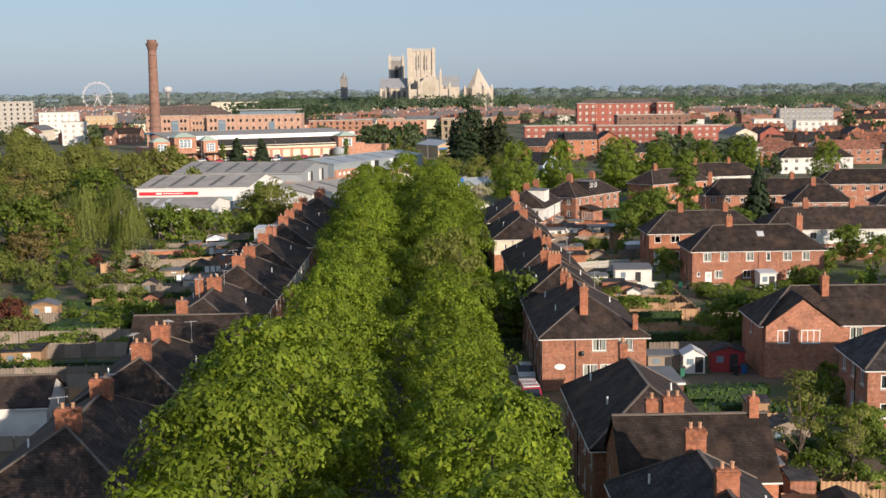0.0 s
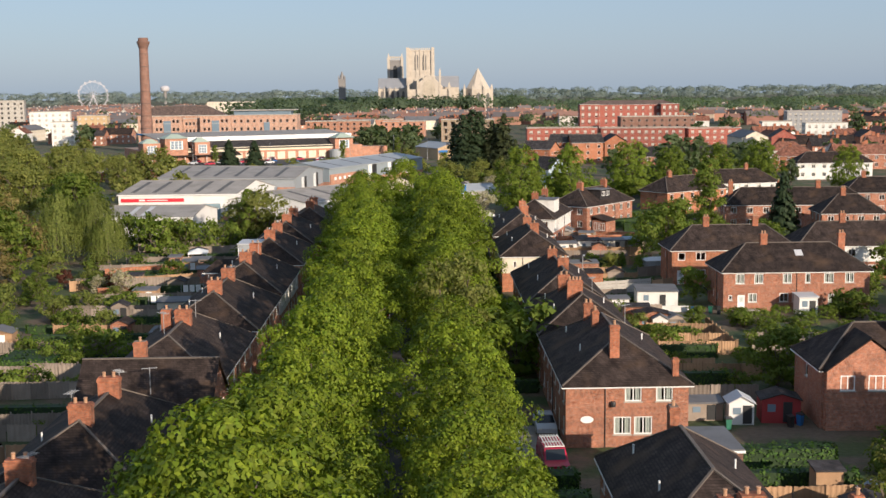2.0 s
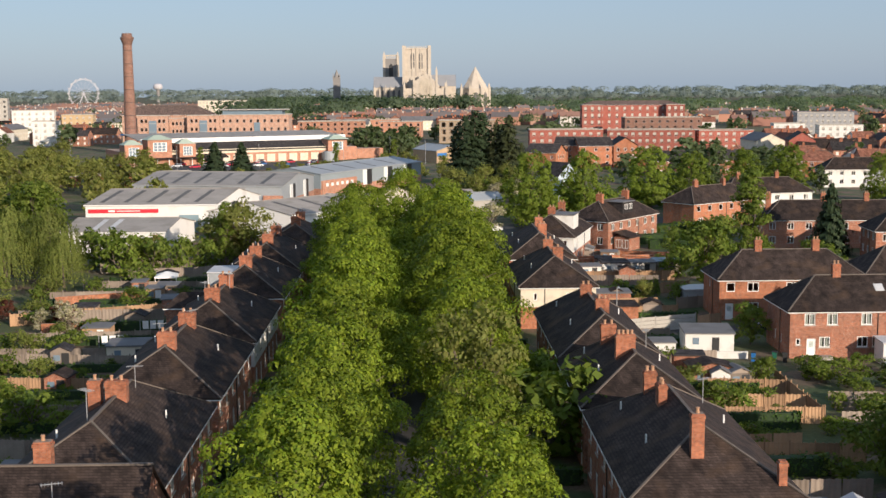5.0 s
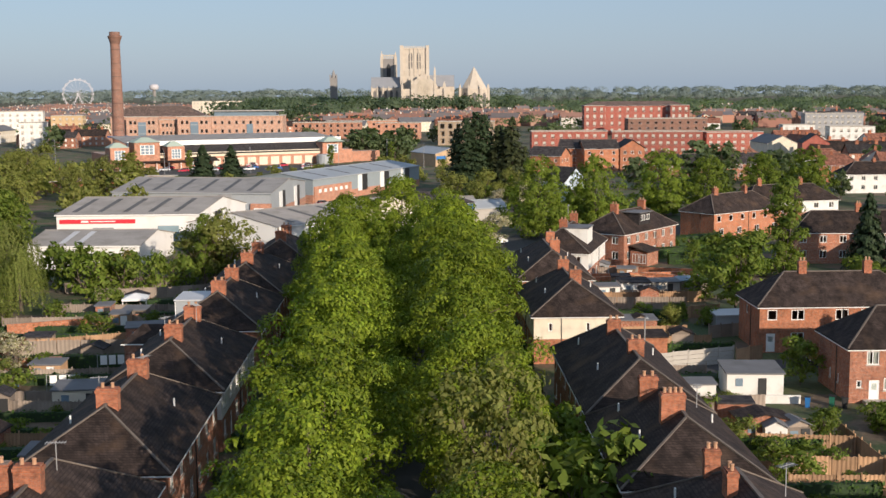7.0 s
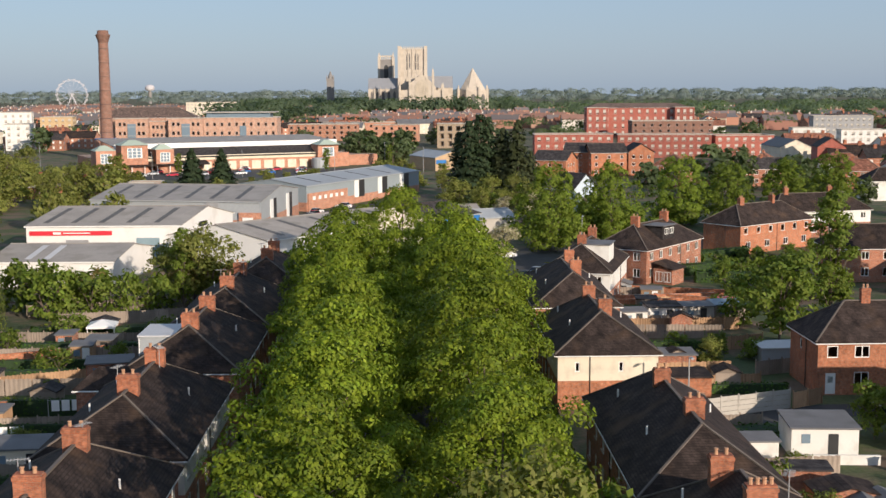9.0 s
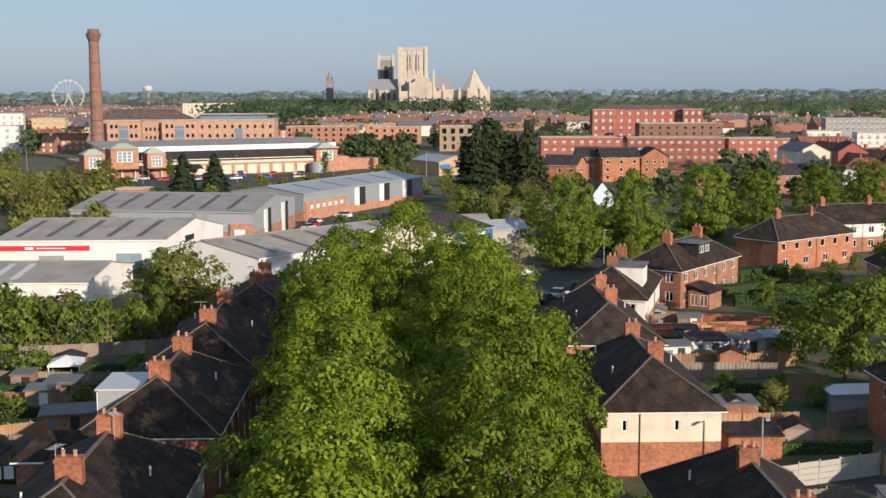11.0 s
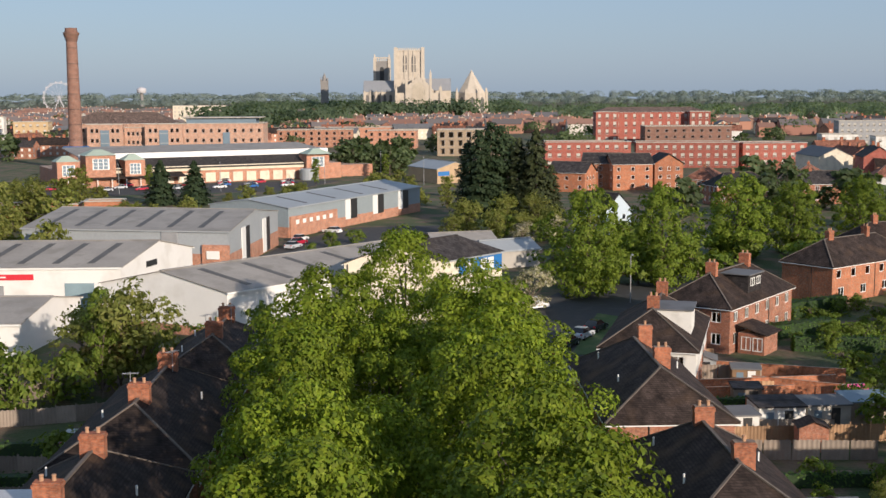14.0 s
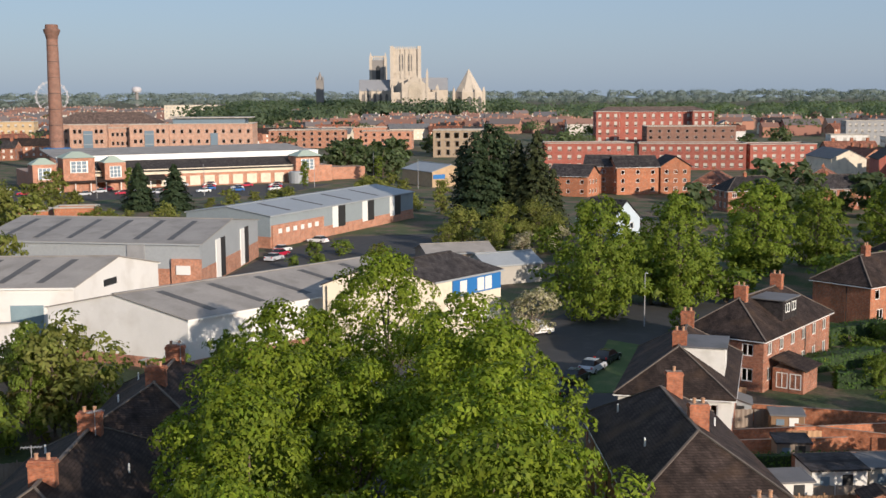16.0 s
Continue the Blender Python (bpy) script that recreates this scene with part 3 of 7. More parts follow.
def broadleaf(name, seed, high, wide, foot, clumps, leaves, leaf, mat, label, category="tree", clump=1.0, lobes=7, squash=0.75, inner=0.55, trunk=0.22, flat=0.5, low=1.0):
    """A tree of trunk, limbs and a crown of leaf clumps set on several lobes, so that its outline is uneven and gapped."""
    rng = np.random.default_rng(seed)
    tree = thing(name, Matrix.Identity(4), label, category)
    mid, half = (high + foot) / 2, (high - foot) / 2
    g = Geo()
    top = high * 0.72
    limb(g, [(0, 0, -0.3), (0.1, 0.05, foot * 0.6), (0.0, 0.1, foot + 1), (0.15, 0, top)], trunk, trunk * 0.25, 9)
    lobe = []
    for i in range(lobes):
        an = 2 * math.pi * (i * 0.618 + rng.uniform(-0.1, 0.1))
        z = foot + (high - foot) * (((i + 0.5) / lobes) ** low * 0.78 + 0.1)
        rel = (z - mid) / half
        reach = wide * math.sqrt(max(0.05, 1 - rel * rel * 0.85)) * rng.uniform(0.42, 0.62)
        c = np.array((math.cos(an) * reach, math.sin(an) * reach, z + rng.uniform(-0.4, 0.4)))
        lobe.append((c, wide * rng.uniform(0.42, 0.58)))
        h0 = foot * 0.7 + (top - foot) * 0.35 * i / lobes
        limb(g, [(0, 0, h0), (c[0] * 0.4, c[1] * 0.4, h0 + (c[2] - h0) * 0.55), tuple(c)], trunk * 0.45, 0.03, 6)
        for _ in range(3):
            e = c + rng.normal(0, 1, 3) * wide * 0.16
            limb(g, [tuple(c * 0.7 + np.array((0, 0, h0 * 0.3))), tuple((c + e) / 2), tuple(e)], 0.045, 0.012, 5)
    lobe.append((np.array((0, 0, high - wide * 0.5)), wide * 0.5))
    part("trunk", g, BARK, tree)
    cs, ns = [], []
    for i in range(clumps):
        c, r = lobe[rng.integers(len(lobe))]
        d = rng.normal(0, 1, 3); d /= np.linalg.norm(d)
        if d[2] < -0.5:
            d[2] *= -0.5
        p = c + d * r * (inner + (1 - inner) * rng.uniform(0.3, 1.0)) * np.array((1, 1, squash + 0.15))
        k = int(leaves * rng.uniform(0.6, 1.4))
        q = rng.normal(0, 1, (k, 3))
        q /= np.linalg.norm(q, axis=1)[:, None]
        rr = clump * rng.uniform(0.5, 1.15) * rng.uniform(0.35, 1, (k, 1)) ** 0.5
        pts = p + q * rr * np.array((1, 1, 0.6))
        cs.append(pts)
        ns.append(q * 0.8 + d * 0.7)
    part("crown", leaf_mesh("crown", np.concatenate(cs), np.concatenate(ns), leaf, mat, rng, flat), None, tree)
    return tree


def tiered_tree(name, seed, high, wide, foot, clumps, leaves, leaf, mat, label, trunk=0.3, belly=0.68):
    """A tall street tree: trunk, rising limbs, and a domed crown, widest below its middle, of separate drooping sprays with dark hollows between them."""
    rng = np.random.default_rng(seed)
    tree = thing(name, Matrix.Identity(4), label, "tree")
    g = Geo()
    limb(g, [(0, 0, -0.3), (0.1, 0.05, foot * 0.6), (0.0, 0.1, foot + 1.5), (0.15, 0, high * 0.8)], trunk, trunk * 0.2, 9)
    ph = rng.uniform(0, 2 * math.pi, 4)

    def reach(t, a):
        """Crown radius at the share t of its height, in the direction a: broad lobes and hollows."""
        lobes = 0.98 + 0.19 * np.sin(3 * a + ph[0] + 5 * t) + 0.15 * np.sin(5 * a + ph[1] - 8 * t) + 0.13 * np.sin(2 * a + ph[2] + 15 * t)
        return wide * np.sin(math.pi * np.clip(t, 0.03, 0.985) ** belly) ** 0.5 * lobes

    for i in range(12):
        t, a = 0.12 + 0.72 * i / 12, i * 2.4 + ph[3]
        r = reach(t, a) * 0.85
        z = foot + (high - foot) * t
        h0 = foot * 0.8 + (z - foot) * 0.55
        limb(g, [(0, 0, h0), (math.cos(a) * r * 0.45, math.sin(a) * r * 0.45, h0 + (z - h0) * 0.7), (math.cos(a) * r, math.sin(a) * r, z)], trunk * 0.4, 0.03, 6)
    part("trunk", g, BARK, tree)
    cs, ns = [], []
    for i in range(clumps):
        t = 1 - rng.uniform(0, 1) ** 0.8
        a = rng.uniform(0, 2 * math.pi)
        out = np.array((math.cos(a), math.sin(a), 0.9 * (t - 0.35)))
        out /= np.linalg.norm(out)
        r = reach(t, a) * (1.02 - 0.34 * rng.uniform(0, 1) ** 2)
        p = np.array((math.cos(a) * r, math.sin(a) * r, foot + (high - foot) * t))
        size = 0.55 + 1.0 * rng.uniform(0, 1) ** 1.6
        k = int(leaves * size * rng.uniform(0.8, 1.2))
        q = rng.normal(0, 1, (k, 3)) + out * 0.55 + np.array((0, 0, 0.35))
        q /= np.linalg.norm(q, axis=1)[:, None]
        rr = size * rng.uniform(0.4, 1.0, (k, 1)) ** 0.4
        pts = p + q * rr * np.array((1, 1, 0.75))
        along = ((pts - p) @ out)[:, None]
        pts[:, 2] -= 0.22 * np.maximum(along[:, 0], 0)
        cs.append(pts)
        ns.append(q * 1.2 + out * 0.25)
    k = clumps * 9
    t, a = rng.uniform(0.04, 0.94, k), rng.uniform(0, 2 * math.pi, k)
    r = reach(t, a) * rng.uniform(0.3, 0.62, k)
    cs.append(np.stack([np.cos(a) * r, np.sin(a) * r, foot + (high - foot) * t], 1))
    ns.append(np.stack([np.cos(a), np.sin(a), 0.2 + 0 * a], 1))
    part("crown", leaf_mesh("crown", np.concatenate(cs), np.concatenate(ns), leaf, mat, rng, 0.5), None, tree)
    return tree


def conifer(name, seed, high, wide, mat, label, layers=26, per=70, leaf=0.35, taper=0.75):
    rng = np.random.default_rng(seed)
    tree = thing(name, Matrix.Identity(4), label, "tree")
    g = Geo()
    limb(g, [(0, 0, -0.3), (0, 0, high * 0.5), (0, 0, high * 0.97)], high * 0.016 + 0.06, 0.03, 8)
    part("trunk", g, BARK, tree)
    cs, ns = [], []
    for i in range(layers):
        t = (i + 0.5) / layers
        z = high * (0.05 + 0.94 * t)
        r = wide * (1 - t) ** taper * rng.uniform(0.8, 1.1) + 0.15
        boughs = 7 + int(6 * (1 - t))
        for j in range(boughs):
            an = rng.uniform(0, 2 * math.pi)
            k = max(6, int(per * (1 - t * 0.7) / 5))
            u = rng.uniform(0.15, 1, k) ** 0.7
            rb = r * rng.uniform(0.7, 1.1)
            x = np.cos(an) * u * rb + rng.normal(0, 0.16, k) * rb * 0.6
            y = np.sin(an) * u * rb + rng.normal(0, 0.16, k) * rb * 0.6
            zz = z - u * rb * 0.28 + rng.normal(0, 0.12, k)
            cs.append(np.stack([x, y, zz], 1))
            ns.append(np.stack([np.cos(an) * np.ones(k), np.sin(an) * np.ones(k), 0.5 * np.ones(k)], 1))
    part("crown", leaf_mesh("crown", np.concatenate(cs), np.concatenate(ns), leaf, mat, rng, 0.4), None, tree)
    return tree


def willow(name, seed, high, wide, label):
    rng = np.random.default_rng(seed)
    tree = thing(name, Matrix.Identity(4), label, "tree")
    g = Geo()
    limb(g, [(0, 0, -0.3), (0.2, 0, high * 0.4), (0.1, 0.2, high * 0.8)], 0.4, 0.1, 8)
    part("trunk", g, BARK, tree)
    cs, ns = [], []
    for i in range(330):
        an, u = rng.uniform(0, 2 * math.pi), rng.uniform(0, 1) ** 0.5
        r = wide * u
        z1 = high * (1 - 0.38 * u * u) + rng.normal(0, 0.35)
        drop = (high * 0.3 + high * 0.45 * u) * rng.uniform(0.5, 1.0)
        k = 26
        t = np.linspace(0, 1, k)
        cs.append(np.stack([math.cos(an) * r * (1 + 0.12 * t) + rng.normal(0, 0.12, k), math.sin(an) * r * (1 + 0.12 * t) + rng.normal(0, 0.12, k), z1 - drop * t], 1))
        ns.append(np.stack([np.full(k, math.cos(an)), np.full(k, math.sin(an)), np.full(k, 0.1)], 1))
    part("crown", leaf_mesh("crown", np.concatenate(cs), np.concatenate(ns), 0.24, LEAF_WILLOW, rng, 0.35), None, tree)
    return tree


def set_out(proto, spots, group="", rng=random.Random(3), lo=0.85, hi=1.15):
    """Puts the prototype on the first spot and copies of it on the rest, each turned and sized anew. A spot: x, y, size."""
    if group:
        tagged(proto, group=group)
    base = proto
    for i, (x, y, s) in enumerate(spots):
        k = s * rng.uniform(lo, hi)
        m = pose(x, y, 0, 0, 0, rng.uniform(0, 360))
        ob = base if i == 0 else copy_thing(base, m)
        ob.matrix_basis = m @ Matrix.Diagonal((k, k, s, 1))


def hedge(x0, x1, y0, y1, z, label, mat=None, seed=1, n=None, rot=0.0):
    """A clipped hedge: a box of small leaves with a ragged skin."""
    rng = np.random.default_rng(seed)
    n = n or int(220 * ((x1 - x0) * z * 2 + (y1 - y0) * z * 2 + (x1 - x0) * (y1 - y0)) ** 0.9 / 4)
    p = rng.uniform(0, 1, (n, 3)) * np.array((x1 - x0, y1 - y0, z))
    side = rng.integers(0, 5, n)
    p[side == 0, 0] = 0; p[side == 1, 0] = x1 - x0; p[side == 2, 1] = 0; p[side == 3, 1] = y1 - y0; p[side == 4, 2] = z
    out = np.zeros((n, 3)); out[side == 0, 0] = -1; out[side == 1, 0] = 1; out[side == 2, 1] = -1; out[side == 3, 1] = 1; out[side == 4, 2] = 1
    p += rng.normal(0, 0.09, (n, 3))
    ob = thing("hedge", pose(x0, y0, 0, 0, 0, rot), label, "hedge")
    part("foliage", leaf_mesh("foliage", p, out, 0.2, mat or LEAF_HEDGE, rng), None, ob)
    w, d = x1 - x0, y1 - y0
    # Solid dark green box that fills the hedge behind its leaves; no stems.
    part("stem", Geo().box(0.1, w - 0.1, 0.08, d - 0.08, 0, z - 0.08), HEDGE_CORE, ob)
    return ob


# ---- ground, road, pavements ----
def meadow(name):
    """Garden ground: grass of several greens, bare earth and worn patches."""
    m = bpy.data.materials.new(name)
    m.use_nodes = True
    n, l = m.node_tree.nodes, m.node_tree.links
    b = n["Principled BSDF"]; b.inputs["Roughness"].default_value = 0.95
    co = n.new("ShaderNodeTexCoord")
    big, mid, fine = (n.new("ShaderNodeTexNoise") for _ in range(3))
    for t, s in ((big, 0.03), (mid, 0.16), (fine, 2.2)):
        t.inputs["Scale"].default_value, t.inputs["Detail"].default_value = s, 6
        l.new(co.outputs["Object"], t.inputs["Vector"])
    r1 = n.new("ShaderNodeMapRange"); r1.inputs[1].default_value, r1.inputs[2].default_value = 0.46, 0.58
    l.new(mid.outputs["Fac"], r1.inputs[0])
    r2 = n.new("ShaderNodeMapRange"); r2.inputs[1].default_value, r2.inputs[2].default_value = 0.4, 0.62
    l.new(big.outputs["Fac"], r2.inputs[0])
    g1 = n.new("ShaderNodeMix"); g1.data_type = "RGBA"; g1.inputs[6].default_value, g1.inputs[7].default_value = (0.040, 0.064, 0.018, 1), (0.075, 0.090, 0.028, 1)
    l.new(r2.outputs[0], g1.inputs["Factor"])
    g2 = n.new("ShaderNodeMix"); g2.data_type = "RGBA"; g2.inputs[7].default_value = (0.135, 0.095, 0.060, 1)
    l.new(r1.outputs[0], g2.inputs["Factor"]); l.new(g1.outputs[2], g2.inputs[6])
    a = n.new("ShaderNodeMath"); a.operation = "MULTIPLY_ADD"; a.inputs[1].default_value, a.inputs[2].default_value = 1.0, 0.5
    l.new(fine.outputs["Fac"], a.inputs[0])
    sc = n.new("ShaderNodeVectorMath"); sc.operation = "SCALE"; l.new(g2.outputs[2], sc.inputs[0]); l.new(a.outputs[0], sc.inputs["Scale"])
    l.new(sc.outputs[0], b.inputs["Base Color"])
    bn = n.new("ShaderNodeBump"); bn.inputs["Strength"].default_value, bn.inputs["Distance"].default_value = 0.6, 0.15
    l.new(fine.outputs["Fac"], bn.inputs["Height"]); l.new(bn.outputs[0], b.inputs["Normal"])
    return m


GROUND = meadow("garden_ground")
GRASS = material("lawn_grass", (0.05, 0.095, 0.018), scale=3, vary=0.25, fine=0.2, stain=(0.13, 0.14, 0.05), stain_amount=0.5, bump=0.5)
EARTH = material("bare_earth", (0.17, 0.12, 0.08), scale=3, vary=0.3, fine=0.2)


def flat(name, points, z, mat, label, thick=0.12, category="ground"):
    ob = part(name, Geo().slab([(*p, z) for p in points], thick), mat)
    return tagged(ob, label, category, kind="structure")


part("ground", Geo().face((-4800, -600, 0), (4800, -600, 0), (4800, 4850, 0), (-4800, 4850, 0)), GROUND)
tagged(bpy.data.objects["ground"], "garden earth and rough grass reaching to the horizon", "ground", kind="structure")
flat("road", [(-4.6, -60), (1.6, -60), (1.6, 252), (-4.6, 252)], 0.02, ASPHALT, "dark asphalt street between rows of trees", 0.1, "road")
flat("road_crescent", [(-4.6, 252.01), (1.6, 252.01), (12, 246), (20, 250), (34, 284), (60, 304), (78, 312), (74, 322), (50, 316), (24, 312), (17, 298), (5, 281), (-4.6, 274)], 0.024, ASPHALT, "asphalt junction with parked cars in shade", 0.1, "road")
flat("yard", [(-33, 322), (-6, 326), (4, 352), (14, 372), (6, 400), (-14, 396), (-26, 372)], 0.022, ASPHALT, "grey asphalt yard between industrial units", 0.1, "road")
flat("car_park", [(-175, 470), (-40, 500), (-25, 545), (-110, 530), (-175, 520)], 0.02, ASPHALT, "wide asphalt supermarket car park", 0.1, "road")
for side, x0, x1 in (("left", -9.6, -4.75), ("right", 1.75, 7.0)):
    flat("verge_" + side, [(x0 + (2.2 if side == "left" else 0), -60), (x1 - (2.2 if side == "right" else 0), -60), (x1 - (2.2 if side == "right" else 0), 250), (x0 + (2.2 if side == "left" else 0), 250)], 0.1, EARTH, "worn earth and grass verge under street trees", 0.1)
    a = x0 if side == "left" else x1 - 2.19
    flat("pavement_" + side, [(a, -60), (a + 2.19, -60), (a + 2.19, 250), (a, 250)], 0.11, PAVING, "concrete flag pavement", 0.1, "pavement")
    k = x1 + 0.0 if side == "left" else x0 - 0.14
    flat("kerb_" + side, [(k, -60), (k + 0.14, -60), (k + 0.14, 250), (k, 250)], 0.13, KERB, "pale kerb stones along the street", 0.13, "kerb")


# ---- terrace and semi-detached houses ----
UP, LOW = 3.55, 0.95


def street_block(x0, x1, y0, y1, front, label, chims, wall=None, upper=None, roof=None, rot=0.0, south_open=None, rise=3.2, eave=5.4, back=True, group="brick houses along the avenue", end_door=False):
    """A hipped block of two or four houses; front: W or E, the side with doors and bays. chims: (x, y, w, d, top, pots) inside it."""
    h = thing("house", pose(x0, y0, 0, 0, 0, rot), label, "house", group)
    w, d = x1 - x0, y1 - y0
    n = max(2, round(d / 3.2))
    long_f = spaced(d, n, 1.15, UP, 1.3) + spaced(d, n, 1.3, LOW, 1.4)
    doors = [q for q in long_f if q[1] == LOW][1::3]
    long_f = [q for q in long_f if q not in doors] + [(q[0] + 0.1, 0.1, 0.95, 2.1, "d") for q in doors]
    long_b = spaced(d, n, 1.05, UP, 1.2) + spaced(d, n, 1.2, LOW + 0.1, 1.2)
    op = {front: long_f, ("E" if front == "W" else "W"): long_b if back else []}
    op["S"] = south_open if south_open is not None else [(w * 0.6, UP + 0.2, 0.7, 1.0)]
    op["N"] = [(w * 0.3, UP + 0.2, 0.7, 1.0)]
    walls(h, w, d, eave, wall or BRICK, op, upper=upper)
    hip_roof(h, 0, w, 0, d, eave, rise, roof or TILE, "y")
    for cx, cy, cw, cd, top, pots in chims:
        chimney(h, cx - x0, cy - y0, cw, cd, 5.0, top, pots)
    downpipes(h, [(w * 0.32, -0.06), (-0.06, d * 0.5), (w + 0.06, d * 0.5)], eave - 0.3)
    for vx, vy in ((w * 0.2, d * 0.35), (w * 0.82, d * 0.6), (w * 0.18, d * 0.8)):
        zz = eave + rise * (1 - abs(vx - w / 2) / (w / 2 + 0.35))
        part("vent_pipe", Geo().tube(vx, vy, [(0.07, zz - 0.1), (0.07, zz + 0.55)], 6), WHITE_PAINT, h)
    return h


# right-hand side of the avenue
house_a = street_block(13.2, 23.4, 111.2, 130.6, "W", "red brick semi-detached house with hipped brown tile roof and tall chimney",
             [(17.6, 113.8, 0.8, 0.6, 9.9, 1), (17.3, 123.4, 0.6, 1.1, 9.4, 2), (17.2, 127.2, 0.9, 0.6, 9.4, 2), (22.4, 111.9, 0.5, 0.5, 7.4, 0)],
             south_open=[(4.9, 3.9, 1.4, 1.4), (7.5, 3.9, 1.4, 1.4), (4.0, 1.1, 1.45, 1.5), (5.7, 1.1, 1.5, 1.5)])
part("wall_plaque", Geo().tube(0, 0, [(0.55, 0), (0.55, 0.05)], 16), WHITE_PAINT, house_a, "white oval wall plaque", Matrix.Translation((1.75, -0.0, 2.4)) @ pose(0, 0, 0, 90, 0, 0) @ Matrix.Diagonal((1, 0.55, 1, 1)))
part("flue", Geo().tube(3.9, -0.14, [(0.22, 3.5), (0.25, 3.75), (0.2, 3.95)], 8), DARK_PAINT, house_a)
house_c = street_block(13.2, 22.6, 132.4, 148.6, "W", "brick house pair with dark hipped roof and broad four-pot chimney",
             [(17.3, 138.4, 1.6, 0.75, 9.8, 4), (16.9, 144.8, 1.3, 0.7, 9.4, 2)], roof=TILE)
street_block(13.4, 22.6, 149.6, 173.0, "W", "brick house row with slate roof weathered in patches and two chimneys",
             [(18.2, 157.0, 1.3, 0.8, 9.5, 2), (17.8, 165.6, 1.2, 0.7, 9.5, 2)], roof=TILE)
street_block(13.0, 22.4, 189.3, 207.5, "W", "house with cream rendered upper floor over red brick",
             [(18.2, 194.8, 1.3, 0.7, 9.6, 1), (17.8, 203.0, 1.3, 0.7, 9.6, 2)], wall=BRICK_ORANGE, upper=RENDER_CREAM,
             south_open=[(1.6, 3.6, 0.45, 0.95), (5.7, 3.6, 0.45, 0.95)])
street_block(13.4, 23.0, 214.2, 234.6, "W", "brick house pair with weathered hipped tile roof",
             [(18.9, 221.6, 1.3, 0.8, 9.6, 2), (19.3, 230.8, 1.2, 0.7, 9.6, 1)])
near_r = street_block(13.2, 22.0, 74.6, 91.4, "W", "brick house with dark hipped roof and white verge boards",
             [(17.4, 88.6, 0.6, 1.0, 9.6, 1)], roof=TILE)
street_block(13.2, 22.0, 47.0, 67.2, "W", "brick terrace end with dark slate roof and chimneys",
             [(17.6, 64.0, 1.2, 0.7, 9.7, 2), (17.6, 56.5, 1.2, 0.7, 9.7, 2)], roof=SLATE)
street_block(13.2, 22.0, 22.0, 44.5, "W", "brick terrace with dark slate roof", [(17.6, 40.0, 1.2, 0.7, 9.7, 2)], roof=SLATE)
wing = thing("house", pose(14.0, 67.4, 0), "brick cross-wing house with tiled gable roof", "house", "brick houses along the avenue")
walls(wing, 9.6, 7.2, 5.4, BRICK_ORANGE, {"S": [(7.0, UP, 1.0, 1.2)], "E": spaced(7.2, 2, 1.1, UP, 1.2, 1.2) + spaced(7.2, 2, 1.1, LOW, 1.3, 1.2), "W": spaced(7.2, 2, 1.1, UP, 1.2, 1.2)})
gable_walls(wing, 0, 9.6, 0, 7.2, 5.4, 3.2, BRICK_ORANGE, "x")
hip_roof(wing, 0, 9.6, 0, 7.2, 5.4, 3.2, TILE, "x", 0.2, False, False)
chimney(wing, 3.8, 4.0, 1.3, 0.8, 6, 9.7, 2)
chimney(wing, 2.5, 4.3, 0.8, 0.6, 6, 9.5, 1)
chimney(wing, 8.9, 3.6, 0.6, 0.6, 6, 9.7, 1)
flat_ext = thing("house_extension", pose(20.4, 93.6, 0), "brown flat-roofed rear extension with white fascia", "house extension")
walls(flat_ext, 2.9, 5.6, 4.9, BRICK_OLD, {"E": [(2.0, 1.2, 1.0, 1.2)]})
part("roof", Geo().slab([(-0.1, -0.1, 5.12), (3.0, -0.1, 5.12), (3.0, 5.7, 5.12), (-0.1, 5.7, 5.12)], 0.1), LEAD, flat_ext)
part("fascia", Geo().box(-0.14, 3.04, -0.14, -0.02, 4.86, 5.02), WHITE_PAINT, flat_ext)
aerial(house_a, 6.6, 10.5, 8.4, 1.8, 0.6)
aerial(house_c, 6.2, 8.0, 8.2, 1.6, 1.2)

# the crescent on the right


def turned_block(x, y, rot, w, d, label, chims, wall=None, upper=None, roof=None, openings=None, along=None, rise=3.2, eave=5.4, group="brick houses along side streets"):
    """A hipped house set at an angle; its near left corner at x, y; chims in its own metres."""
    h = thing("house", pose(x, y, 0, 0, 0, rot), label, "house", group)
    if openings is None:
        openings = {}
        for k, length in (("S", w), ("E", d), ("W", d)):
            n = max(1, round(length / 3.4))
            openings[k] = spaced(length, n, 1.2, UP, 1.25, 1.1) + spaced(length, n, 1.2, LOW, 1.35, 1.1)
    walls(h, w, d, eave, wall or BRICK, openings, upper=upper)
    hip_roof(h, 0, w, 0, d, eave, rise, roof or TILE, along)
    for cx, cy, cw, cd, top, pots in chims:
        chimney(h, cx, cy, cw, cd, 5.2, top, pots)
    downpipes(h, [(-0.06, d * 0.4), (w + 0.06, d * 0.6), (w * 0.5, -0.06)], eave - 0.3)
    return h


